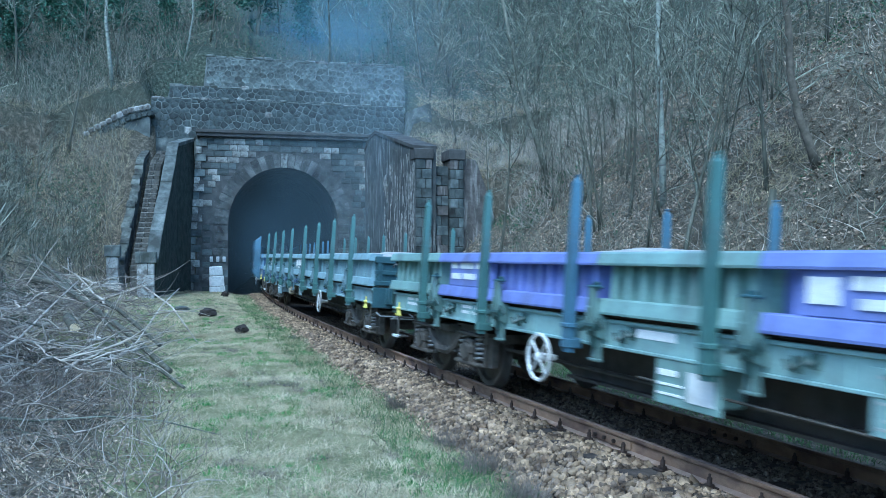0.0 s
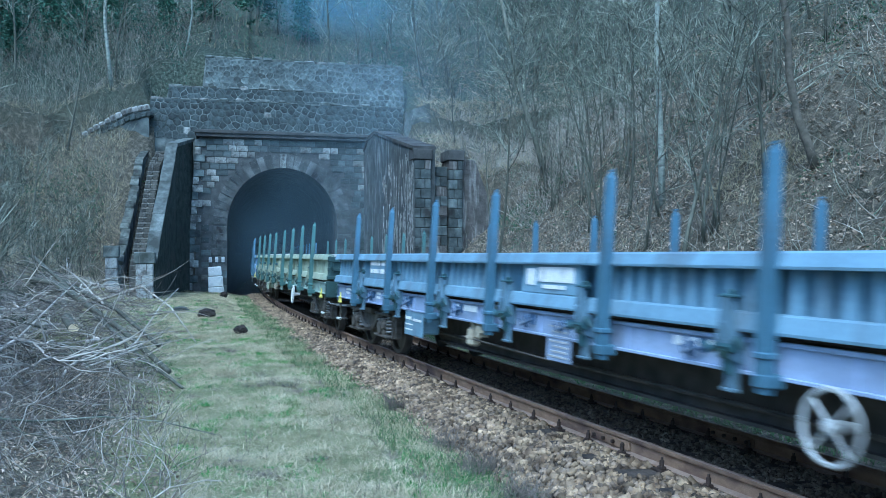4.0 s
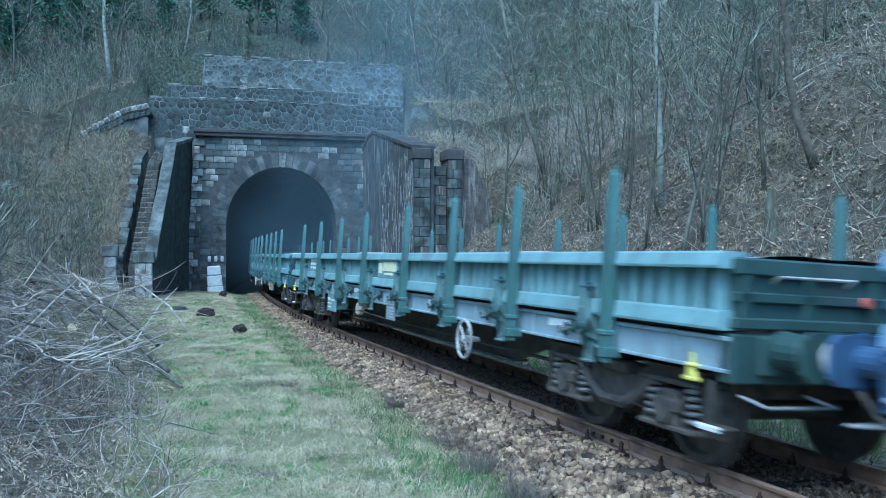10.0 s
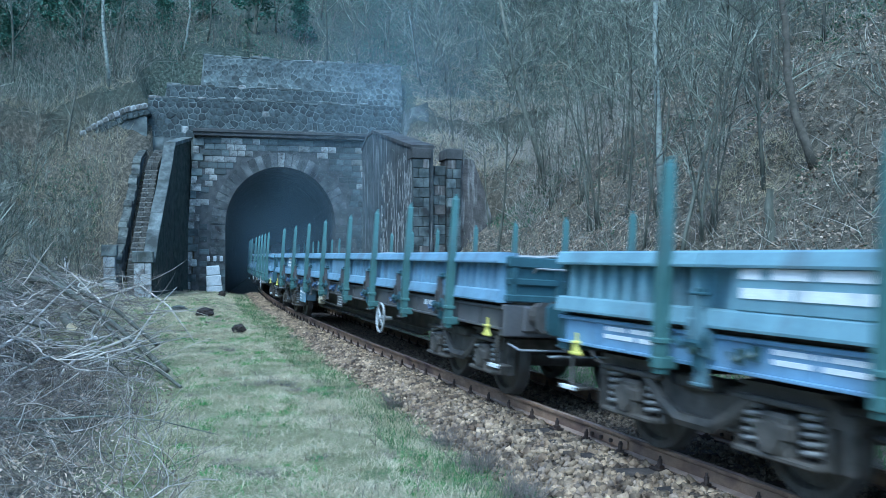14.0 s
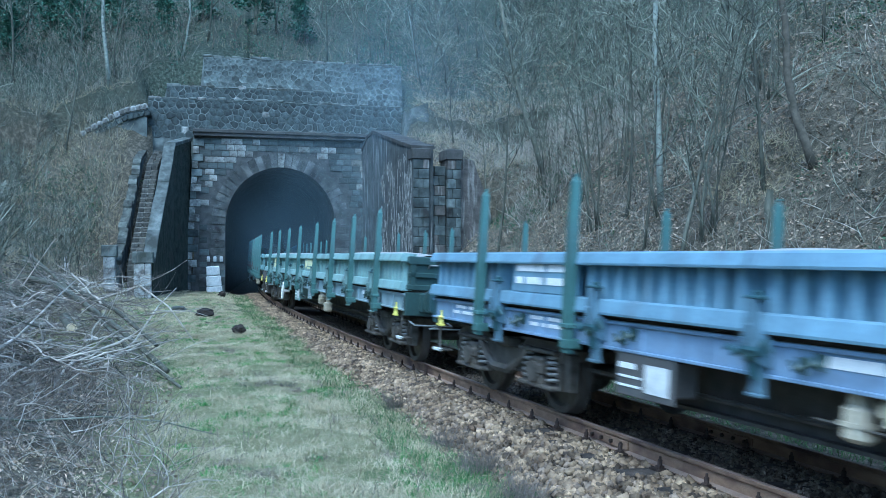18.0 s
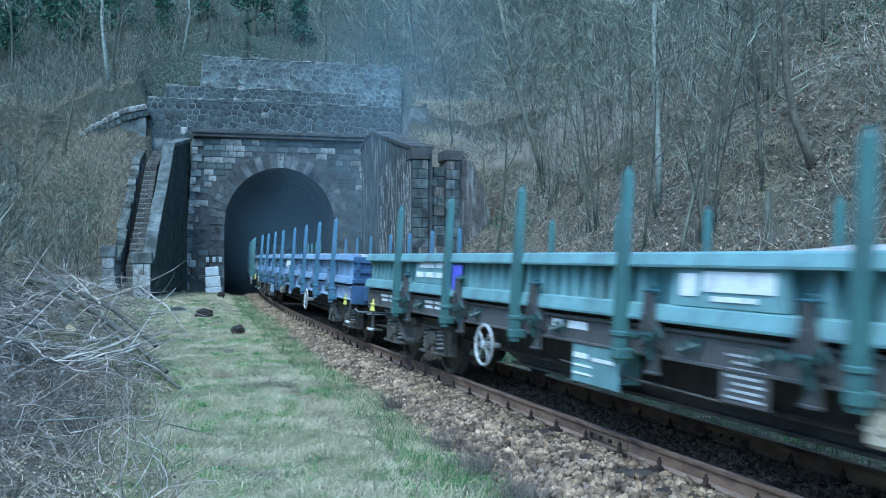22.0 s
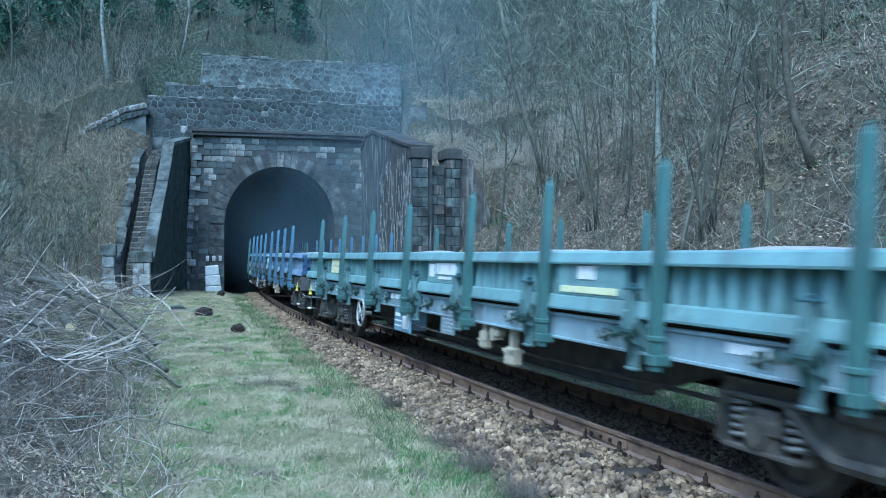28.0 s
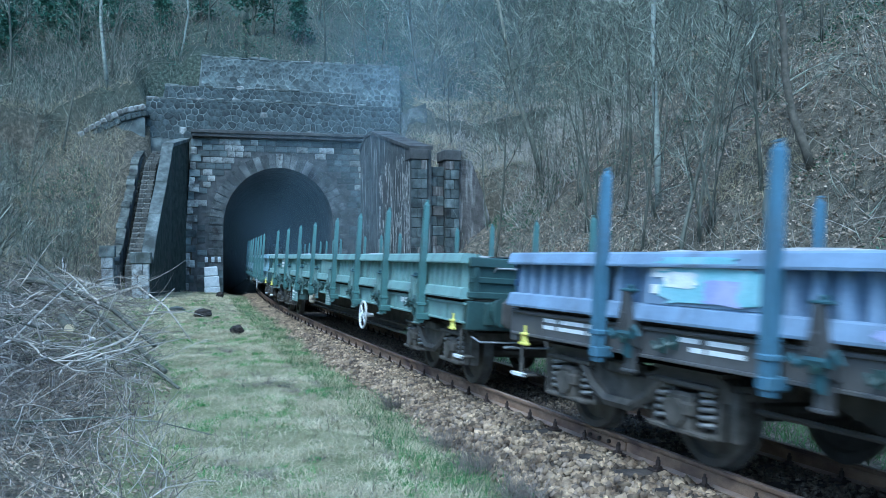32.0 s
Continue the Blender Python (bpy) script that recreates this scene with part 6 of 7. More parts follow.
# ---- the cut brushwood on the verge ----
def brush_pile():
    rnd = random.Random(8)
    pile = new("brush_pile")
    pile.matrix_basis = Matrix.Translation(at(19.5, -6.3, height(19.5, -6.3)))
    tagged(pile, "heap of cut bare branches lying on the grass", "brushwood")
    inv = pile.matrix_basis.inverted()

    def limb(rows, r0, r1, material=M_BARK, label=""):
        P = [inv @ at(s, o, height(s, o) + z) for s, o, z in rows]
        n = len(P)
        part("limb", Build().tube(P, [r0 + (r1 - r0) * i / (n - 1) for i in range(n)], 7).mesh("limb", material, True), pile, label)

    limb([(26.5, -8.0, 1.75), (23.5, -7.1, 1.35), (20, -6.1, 0.8), (17.5, -5.3, 0.35), (15.4, -4.6, 0.05)], 0.05, 0.025)
    limb([(25.5, -7.4, 1.3), (22, -6.5, 1.1), (19.5, -5.6, 0.85), (17, -4.9, 0.5)], 0.06, 0.03)
    limb([(16.6, -5.7, 0.15), (17.5, -5.25, 0.5), (18.7, -4.85, 1.0), (19.6, -4.5, 1.35)], 0.022, 0.008, M_DEAD, "bleached pale branch")
    limb([(15.8, -6.0, 0.25), (17.0, -5.3, 0.45), (18.6, -4.6, 0.7)], 0.015, 0.007, M_DEAD, "bleached pale branch")
    limb([(15.0, -5.9, 0.35), (16.5, -5.2, 0.5), (18.0, -4.3, 0.55)], 0.014, 0.006, M_DEAD, "bleached pale branch")
    limb([(12.0, -6.9, 0.16), (12.15, -6.3, 0.16), (12.35, -5.6, 0.18), (12.3, -5.0, 0.10), (12.0, -4.4, 0.02)], 0.014, 0.006, M_TWIG, "long thin branch lying on the grass")
    limb([(14.0, -7.4, 0.2), (15.5, -6.8, 0.7), (17.5, -6.5, 1.1), (19.5, -6.3, 1.3)], 0.025, 0.01, M_DEAD)
    limb([(22.0, -6.0, 0.9), (22.5, -5.2, 1.25), (21.5, -4.6, 0.9), (20.8, -4.1, 0.2)], 0.03, 0.012, M_DEAD)
    for i in range(30):
        s, o = rnd.uniform(15.0, 26), rnd.uniform(-8.5, -5.6)
        a, l = rnd.uniform(0, 6.3), rnd.uniform(0.8, 2.4)
        z = rnd.uniform(0.1, 0.9) * (0.5 if o > -6 else 1)
        limb([(s, o, z), (s + math.cos(a) * l * 0.5, o + math.sin(a) * l * 0.4, z + rnd.uniform(0.0, 0.4)), (s + math.cos(a) * l, o + math.sin(a) * l * 0.75, z + rnd.uniform(-0.3, 0.3))],
             rnd.uniform(0.012, 0.026), 0.007, M_DEAD if i % 3 else M_BARK)
    def crooked(s, o, z, a, l, r, material, depth=0):
        """A bough in short kinked lengths, forking."""
        n = max(4, int(l / 0.16))
        P, d, up = [(s, o, z)], a, rnd.uniform(-0.05, 0.25)
        for i in range(n):
            d += rnd.uniform(-0.42, 0.42)
            up += rnd.uniform(-0.22, 0.2)
            s, o, z = s + math.cos(d) * l / n * 1.3, o + math.sin(d) * l / n * 0.85, max(0.03, z + up * l / n)
            P.append((s, o, z))
            if depth < 2 and 0 < i < n - 1 and rnd.random() < (0.42 if depth == 0 else 0.28):
                crooked(s, o, z, d + rnd.choice((-1, 1)) * rnd.uniform(0.4, 0.9), l * rnd.uniform(0.3, 0.55), r * 0.62, material, depth + 1)
        Q = [inv @ at(p, q, height(p, q) + h) for p, q, h in P]
        BOUGH.tube(Q, [max(0.0045, r * (1 - 0.75 * i / n)) for i in range(n + 1)], 5)

    for i in range(48):
        BOUGH = Build()
        crooked(rnd.uniform(14.0, 25.0), rnd.uniform(-8.6, -5.6), rnd.uniform(0.15, 1.1), rnd.uniform(-2.9, 0.4), rnd.uniform(1.4, 3.4), rnd.uniform(0.014, 0.032), M_DEAD)
        part("cut_bough", BOUGH.mesh("cut_bough", M_DEAD if i % 4 else M_BARK), pile)
    # low sticks reaching out over the grass, towards the track and the camera
    for i in range(26):
        BOUGH = Build()
        near = i % 2
        crooked(rnd.uniform(8.6, 13.5) if near else rnd.uniform(15, 20), rnd.uniform(-8.0, -5.2) if near else rnd.uniform(-6.0, -4.9), rnd.uniform(0.03, 0.25), rnd.uniform(-2.6, 1.2), rnd.uniform(0.5, 1.5), rnd.uniform(0.005, 0.009), M_DEAD, 1)
        part("loose_stick", BOUGH.mesh("loose_stick", M_DEAD if i % 3 else M_BARK), pile)
    limb([(24.5, -7.9, 1.2), (22.6, -7.0, 1.2), (20.4, -6.3, 0.95), (18.6, -5.5, 0.55), (16.6, -4.75, 0.1)], 0.075, 0.045, M_BARK, "thick felled stem")
    for i in range(5):
        s, o = rnd.uniform(15.5, 25.0), rnd.uniform(-8.3, -6.0)
        t, c = branchy(200 + i, rnd.uniform(2.0, 3.6), rnd.uniform(0.02, 0.035), 0.16, 9, 4, 0.15, 0.4, 1, 0.009)
        p = inv @ at(s, o, height(s, o) + rnd.uniform(0.1, 0.6))
        m = Matrix.Translation(p) @ Euler((rnd.uniform(1.3, 1.65), 0, rnd.uniform(3.7, 5.7))).to_matrix().to_4x4()
        b = Build().add(t.v, t.f).add(c.v, c.f)
        part("cut_branch", b.mesh("cut_branch", M_DEAD if i % 4 else M_TWIG), pile, m=m)
    foot, back = at(17.4, -6.22, 0.62), at(18.9, -6.45, 0.70)
    log = Build().tube([inv @ foot, inv @ back], 0.085, 12, True)
    part("cut_log", log.mesh("cut_log", M_BARK), pile)
    face = (foot - back).normalized()
    disc = Build().tube([inv @ (foot - face * 0.005), inv @ (foot + face * 0.008)], 0.08, 14, True)
    part("log_end", disc.mesh("log_end", M_WOODCUT), pile, "pale sawn end of a log")
    # finest twigs
    rng = np.random.default_rng(3)
    for name, n, m, rr, sd in (("pale_brush", 420, M_DEAD, 0.008, 51), ("dark_brush", 1500, M_DARKTWIG, 0.005, 52)):
        pos = feet(n, 11.5, 27, -8.6, -4.7, sd, lambda s, o: ((s - 19.5) / 8.0) ** 2 + ((o + 7.0) / 2.1) ** 2 < 1)
        pos[:, 2] += rng.uniform(0, 1.0, n) ** 1.6 * 1.5
        pos = np.array([tuple(inv @ Vector(p)) for p in pos])
        d = rng.normal(size=(n, 3))
        d[:, 2] *= 0.55
        V, F = strands(n, pos, d, rng.uniform(0.3, 1.2, n), rng.normal(0, 0.35, n), rng.uniform(rr * 0.5, rr * 1.6, n), 5, sd)
        tagged(part(name, quads_mesh(name, V, F, m), pile), kind="stuff")


brush_pile()


# ---- verge: grass, weeds, stumps ----
def grass(name, n, seed, material, lo, hi, wid, label, ok, s1=44.0, skew=1.9, lean=0.6, tuft=0):
    rng = np.random.default_rng(seed)
    p = feet(n // tuft if tuft else n, 5.0, s1, -9.5, -1.35, seed, lambda s, o: o < edge(s) + 0.06 and ok(s, o), -0.01, skew)
    if tuft:
        # blades in tufts round their roots
        p = np.repeat(p, tuft, 0)
        n = len(p)
        p[:, :2] += rng.normal(0, 1, (n, 2)) * np.repeat(rng.uniform(0.02, 0.09, n // tuft), tuft)[:, None]
    w = rng.uniform(0, 6.3, n)
    side = np.stack([np.cos(w), np.sin(w), np.zeros(n)], 1)
    ln = rng.normal(size=(n, 3)) * lean
    ln[:, 2] = 0
    far = 1 + np.maximum(0, p[:, 1] - 10) * 0.045
    h = rng.uniform(lo, hi, n)
    mid = p + np.stack([ln[:, 0] * h * 0.35, ln[:, 1] * h * 0.35, h * 0.6], 1)
    tip = p + np.stack([ln[:, 0] * h, ln[:, 1] * h, h * np.maximum(0.45, 1 - 0.35 * np.linalg.norm(ln, axis=1))], 1)
    hw = (rng.uniform(0.6, 1.3, n) * wid * far)[:, None]
    V = np.stack([p - side * hw, p + side * hw, mid + side * hw * 0.75, mid - side * hw * 0.75, tip, tip], 1)[:, :5].reshape(-1, 3)
    b = np.arange(n)[:, None] * 5
    F1 = np.concatenate([b, b + 1, b + 2, b + 3], 1)
    F2 = np.concatenate([b + 3, b + 2, b + 4, b + 4], 1)
    me = bpy.data.meshes.new(name)
    me.from_pydata(V.tolist(), [], F1.tolist() + F2[:, :3].tolist())
    me.materials.append(material)
    stuff(name, me, label, "grass")


def patchy(freq, cut, seed):
    def ok(s, o):
        p = at(s, o)
        return not brushy(s, o) and noise.noise(Vector((p.x * freq, p.y * freq, seed))) > cut
    return ok


def matted(s, o):
    """Dry turf: thinner where green grass or bare litter shows."""
    v = noise.noise(Vector((s * 53.1, o * 47.7, 1.3)))
    if brushy(s, o):
        return v > 0.32
    return noise.noise(Vector((s * 0.8, o * 0.8, 14.2))) > -0.1 or v > 0.1


grass("dry_grass", 120000, 61, M_STRAW, 0.025, 0.10, 0.003, "matted pale dry grass on the verge", matted, lean=1.8)
grass("green_grass", 30000, 62, M_GRASS, 0.025, 0.085, 0.0034, "short green grass in patches on the verge", patchy(0.95, 0.14, 4.4), lean=1.0, tuft=24)
grass("tall_dry_grass", 24000, 63, M_STRAW, 0.06, 0.16, 0.0024, "tufts of long dry grass on the verge", patchy(0.9, 0.12, 9.1), lean=1.6, tuft=30)
grass("edge_grass", 12000, 64, M_VERGE, 0.05, 0.17, 0.003, "greener grass along the ballast's edge", lambda s, o: o > edge(s) - 0.75, lean=0.9)


def weeds():
    rng = np.random.default_rng(71)
    n = 260
    pos = feet(n, 7, 30, -8.5, -2.3, 71, patchy(0.7, 0.2, 2.2), 0, 1.6)
    d = rng.normal(size=(n, 3)) * 0.4
    d[:, 2] = 1
    V, F = strands(n, pos, d, rng.uniform(0.10, 0.36, n), rng.uniform(-0.6, 0.6, n), rng.uniform(0.002, 0.004, n), 3, 71)
    stuff("dry_weeds", quads_mesh("dry_weeds", V, F, M_DARKTWIG), "dry dark weed stalks in the grass", "weeds")
    # a thorny tuft at the ballast's edge, and another farther on
    for s, o, m, r in ((11.1, -2.02, 260, 0.28), (10.0, -2.12, 220, 0.30), (13.3, -1.95, 130, 0.16), (8.9, -2.2, 200, 0.3)):
        pos = np.array([tuple(at(s + rng.normal() * r * 0.5, o + rng.normal() * r * 0.35, height(s, o))) for _ in range(m)])
        d = rng.normal(size=(m, 3))
        d[:, 2] = np.abs(d[:, 2]) + 0.5
        V, F = strands(m, pos, d, rng.uniform(0.12, 0.36, m), rng.uniform(-0.7, 0.7, m), np.full(m, 0.0035), 3, int(s * 10))
        tagged(part("dry_tuft", quads_mesh("dry_tuft", V, F, M_DARKTWIG)), "wiry grey-brown dry tuft beside the ballast", "weeds", "dry tufts at the ballast", "stuff")


weeds()
grass("brown_weed_tufts", 9500, 65, M_DARKTWIG, 0.04, 0.13, 0.0022, "brown withered weed tufts on the verge", patchy(0.8, 0.18, 22.0), lean=1.7, tuft=36)


M_STUMP = mat("rotten_stump", (0.015, 0.012, 0.01), (0.05, 0.04, 0.032), 9, 0.95, bump=0.9, fine=40, dist=0.03)


def rough_lump(seed, r, squash):
    b = bmesh.new()
    bmesh.ops.create_icosphere(b, subdivisions=3, radius=r)
    for v in b.verts:
        k = 1 + 0.35 * noise.noise(v.co * (2.2 / r) + Vector((seed, 0, 0)))
        v.co = Vector((v.co.x * k, v.co.y * k, v.co.z * k * squash))
    return b


def lump(name, s, o, r, squash, material, label, category, seed):
    me = bpy.data.meshes.new(name)
    b = rough_lump(seed, r, squash)
    b.to_mesh(me)
    b.free()
    me.materials.append(material)
    tagged(part(name, me, m=Matrix.Translation(at(s, o, height(s, o) + r * squash * 0.55))), label, category)


lump("tree_stump", 24.3, -2.87, 0.17, 0.8, M_STUMP, "dark rotten tree stump in the grass", "stump", 1)
lump("tree_stump", 29.4, -3.52, 0.28, 0.5, M_STUMP, "low dark rotten stump in the grass", "stump", 2)
lump("tree_stump", 40.0, -2.7, 0.16, 0.9, M_STUMP, "small dark stump near the tunnel mouth", "stump", 3)
lump("white_stone", 11.6, -1.95, 0.045, 1.0, M_WHITE, "small white painted stone beside the ballast", "stone", 4)
lump("pale_rock", 32.0, -4.3, 0.25, 0.35, M_COPING, "flat pale stone in the grass", "stone", 5)

# whitewashed marker slab leaning beside the tunnel mouth
slab = part("marker_slab", Build().box(-0.36, 0.36, -0.09, 0.09, 0.0, 0.46, 0.03).box(-0.34, 0.34, -0.08, 0.08, 0.48, 0.96, 0.03).box(-0.31, 0.30, -0.07, 0.07, 0.98, 1.42, 0.04).mesh("marker_slab", M_WHITE),
            m=track_pose(43.6, -3.0, -0.12) @ pose(0, 0, 0, 4, -4, 0))
tagged(slab, "whitewashed jointed stone slab leaning at the tunnel mouth", "marker stone")
post = part("white_post", Build().tube([(0, 0, -0.2), (0.01, 0, 0.25), (-0.01, 0, 0.62)], (0.07, 0.065, 0.05), 8).mesh("white_post", M_WHITE), m=Matrix.Translation(at(36.2, -8.35, height(36.2, -8.35))))
tagged(post, "short white painted post in the scrub", "post")
stub = part("tree_stub", Build().tube([(0, 0, -0.2), (0.02, 0, 0.3), (-0.04, 0, 0.7), (0.0, 0, 1.1)], (0.10, 0.09, 0.10, 0.07), 8).mesh("tree_stub", M_BARK), m=Matrix.Translation(at(16.5, 7.05, height(16.5, 7.05))))
tagged(stub, "pale broken tree stub on the slope", "stump")


# the low dry-stone wall that steps down the hillside
def low_wall():
    ob = part("low_stone_wall", Build().prism([(-9.2, 5.6), (-6.2, 6.6), (-6.2, 8.95), (-7.2, 8.7), (-8.3, 8.05), (-9.2, 7.45)], "y", 0.5, 1.3).mesh("low_stone_wall", M_JOINT), m=PORTAL)
    tagged(ob, "low pale dry-stone wall stepping down the hillside", "stone wall", kind="structure")
    rnd = random.Random(3)
    for i in range(24):
        t = (i // 2 + 0.5) / 12
        x = -9.2 + 3.0 * t
        top = float(np.interp(x, (-9.2, -8.3, -7.2, -6.2), (7.45, 8.05, 8.7, 8.95)))
        h = rnd.uniform(0.24, 0.34)
        z = top + 0.14 - (0.32 if i % 2 else 0.0)
        part("wall_stone", Build().box(-0.145, 0.15, -0.1, 0.5, -h / 2, h / 2, 0.06).mesh("wall_stone", M_DARKRUB if i % 2 else (M_PALE if i % 3 else M_WASH)), ob, m=pose(x + (0.12 if i % 2 else 0), 0.5, z - 0.1, 0, -22 + jit(6), jit(5)))
    ob2 = part("rock_outcrop", Build().prism([(6.4, 7.6), (7.9, 7.4), (7.7, 9.75), (6.5, 9.3)], "y", 0.5, 1.2).mesh("rock_outcrop", M_COPING), m=PORTAL)
    tagged(ob2, "pale masonry stub beside the terrace wall", "stone wall", kind="structure")


low_wall()


def lime_streaks():
    """Pale calcite runs down the wing wall."""
    rnd = random.Random(17)
    wall = bpy.data.objects["wing_wall_right"]
    for i in range(150):
        s = 37.12 + 4.6 * rnd.random() ** 2.0
        o = 5.0 - (s - 37.0) * 0.1 - 0.012
        z1 = rnd.uniform(2.2, 6.2)
        l, w = rnd.uniform(0.25, 1.3), rnd.uniform(0.010, 0.042)
        v = []
        for t in (0, 0.3, 0.7, 1.0):
            k = (0.5, 1.0, 0.8, 0.25)[int(t * 3.01)]
            x = jit(0.04)
            v += [at(s + x - w * k, o + (w * k - x) * 0.1, z1 - l * t), at(s + x + w * k, o - (w * k + x) * 0.1, z1 - l * t)]
        n = len(v)
        d = at(s, o + 0.05, 0) - at(s, o, 0)
        v += [p + d for p in v]
        f = [(0, 1, 3, 2), (2, 3, 5, 4), (4, 5, 7, 6)]
        f += [(a, b, b + n, a + n) for a, b in ((0, 2), (2, 4), (4, 6), (6, 7), (7, 5), (5, 3), (3, 1), (1, 0))]
        part("lime_streak", Build().add(v, f).mesh("lime_streak", M_LIME), wall)


lime_streaks()

# painted initials on the jamb, as plain bars
for i in range(3):
    tagged(part("wall_marking", Build().box(-0.075, 0.075, -0.09, 0.0, -0.13, 0.13, 0.02).mesh("wall_marking", M_WHITE), HEADWALL, m=pose(-3.32 + i * 0.3, -0.055, 1.62)), "white painted mark")


# ---- track furniture: sleepers, clips, stones ----
SLEEPERS = []


def sleepers():
    b = Build()
    b.box(-1.27, 1.27, -0.12, 0.12, -0.30, -0.176, 0.012)
    me = b.mesh("sleeper", M_SLEEPER)
    plate = Build().box(-0.17, 0.17, -0.075, 0.075, -0.178, -0.155, 0.006).mesh("baseplate", M_CLIP)
    bolt = Build().box(-0.03, 0.03, -0.035, 0.035, -0.16, -0.125, 0.006).lathe([(-0.13, 0.022), (-0.075, 0.022), (-0.07, 0.012), (-0.045, 0.012)], "z", (0, 0, 0), 7).mesh("rail_clip", M_CLIP)
    s = 3.0
    while s < 47.5:
        SLEEPERS.append(s)
        ob = part("sleeper", me, m=track_pose(s, 0, 0, CANT, jit(0.7)))
        tagged(ob, "dark tarred wooden sleeper bedded in ballast", "sleeper", "sleepers of the track", "structure")
        for side in (-1, 1):
            p = part("baseplate", plate, ob, m=pose(side * 0.7525, 0, 0))
            for k in (-1, 1):
                part("rail_clip", bolt, p, m=pose(k * 0.115, 0.02 * k, 0))
        s += 0.64 + jit(0.015)


sleepers()


def fishplate(s, side):
    o = 0.7525 * side
    m = track_pose(s, 0, 0, CANT)
    ob = part("rail_joint", Build().box(o - 0.035, o - 0.012, -0.36, 0.36, -0.135, -0.05, 0.006).box(o + 0.012, o + 0.035, -0.36, 0.36, -0.135, -0.05, 0.006).mesh("rail_joint", M_RAIL), m=m)
    tagged(ob, "bolted steel fishplate joining two rail lengths", "rail joint", "rail joints", "structure")
    nut = Build().lathe([(-0.062, 0.021), (-0.035, 0.021)], "x", (0, 0, 0), 6).mesh("nut", M_CLIP)
    for y in (-0.27, -0.09, 0.09, 0.27):
        part("nut", nut, ob, m=pose(o, y, -0.092))


fishplate(9.75, -1)
fishplate(9.75, 1)


def stones(name, n, s0, s1, o0, o1, seed, lo, hi, material, label, skew=1.0, sink=0.45):
    """Angular stones laid on the bed."""
    rng = np.random.default_rng(seed)
    rnd = random.Random(seed)
    c = math.tan(radians(CANT))
    prof = [(-2.7, -0.66), (-2.5, -0.62), (-1.35, -0.215), (-0.85, -0.19), (0.85, -0.19), (1.35, -0.215), (2.1, -0.40), (2.5, -0.55)]
    P = []
    while len(P) < n:
        s, o = s0 + (s1 - s0) * rnd.random() ** skew, rnd.uniform(o0, o1)
        if 0.66 < abs(o) < 0.86 or o < edge(s) - 0.10 or (7.2 < s < 11 and -1.3 < o < 0 and any(abs(s - q) < 0.13 for q in SLEEPERS) and noise.noise(Vector((s * 1.5, o * 1.5, 8))) > -0.12):
            continue
        z = float(np.interp(o, [q[0] for q in prof], [q[1] for q in prof])) - o * c
        if o < -1.2:
            z = max(z, height(s, o) - 0.01)
        P.append(tuple(at(s, o, z)))
    P = np.array(P)
    cube = np.array([(x, y, z) for z in (-1, 1) for y in (-1, 1) for x in (-1, 1)], float)
    size = rng.uniform(lo, hi, (n, 1, 1)) * rng.uniform(0.42, 1.2, (n, 1, 3))
    V = cube[None] * (0.55 + 0.45 * rng.random((n, 8, 3))) * size
    # a random turn for each stone
    q = rng.normal(size=(n, 4))
    q /= np.linalg.norm(q, axis=1, keepdims=True)
    w, x, y, z = q.T
    R = np.stack([1 - 2 * (y * y + z * z), 2 * (x * y - z * w), 2 * (x * z + y * w), 2 * (x * y + z * w), 1 - 2 * (x * x + z * z), 2 * (y * z - x * w),
                  2 * (x * z - y * w), 2 * (y * z + x * w), 1 - 2 * (x * x + y * y)], 1).reshape(n, 3, 3)
    V = np.einsum("nij,nkj->nki", R, V) + P[:, None]
    V[:, :, 2] += (size.mean(axis=(1, 2)) * sink)[:, None]
    fc = np.array([(0, 2, 3, 1), (4, 5, 7, 6), (0, 1, 5, 4), (1, 3, 7, 5), (3, 2, 6, 7), (2, 0, 4, 6)])
    F = (fc[None] + (np.arange(n) * 8)[:, None, None]).reshape(-1, 4)
    stuff(name, quads_mesh(name, V.reshape(-1, 3), F, material), label, "ballast stones")


stones("ballast_shoulder", 9500, 4.5, 24, -2.35, -0.86, 81, 0.019, 0.046, M_STONE, "pale buff crushed ballast stones along the rail", 1.2)
stones("ballast_grey", 6000, 4.5, 24, -2.35, -0.86, 85, 0.015, 0.04, M_STONE2, "grey crushed ballast stones along the rail", 1.2)
stones("ballast_far", 7000, 24, 46, -1.9, -0.86, 82, 0.024, 0.048, M_STONE, "pale buff crushed ballast stones towards the tunnel")
stones("ballast_between", 9000, 4, 30, -0.66, 0.66, 83, 0.018, 0.034, M_OILY, "oil-stained dark ballast stones between the rails", 1.3)
stones("ballast_right", 6000, 4, 30, 0.86, 2.5, 84, 0.022, 0.04, M_OILY, "dark dirty ballast stones on the far shoulder", 1.3)

grass_strip = feet(14000, 4.5, 34, 2.2, 4.6, 91, lambda s, o: True, 0, 1.4)
rng_strip = np.random.default_rng(91)
dir_strip = rng_strip.normal(size=(14000, 3)) * 0.5
dir_strip[:, 2] = 1
sv, sf = strands(14000, grass_strip, dir_strip, rng_strip.uniform(0.05, 0.22, 14000), rng_strip.uniform(-0.5, 0.5, 14000), np.full(14000, 0.006), 2, 92)
stuff("strip_grass", quads_mesh("strip_grass", sv, sf, M_VERGE), "green grass strip beyond the track", "grass")


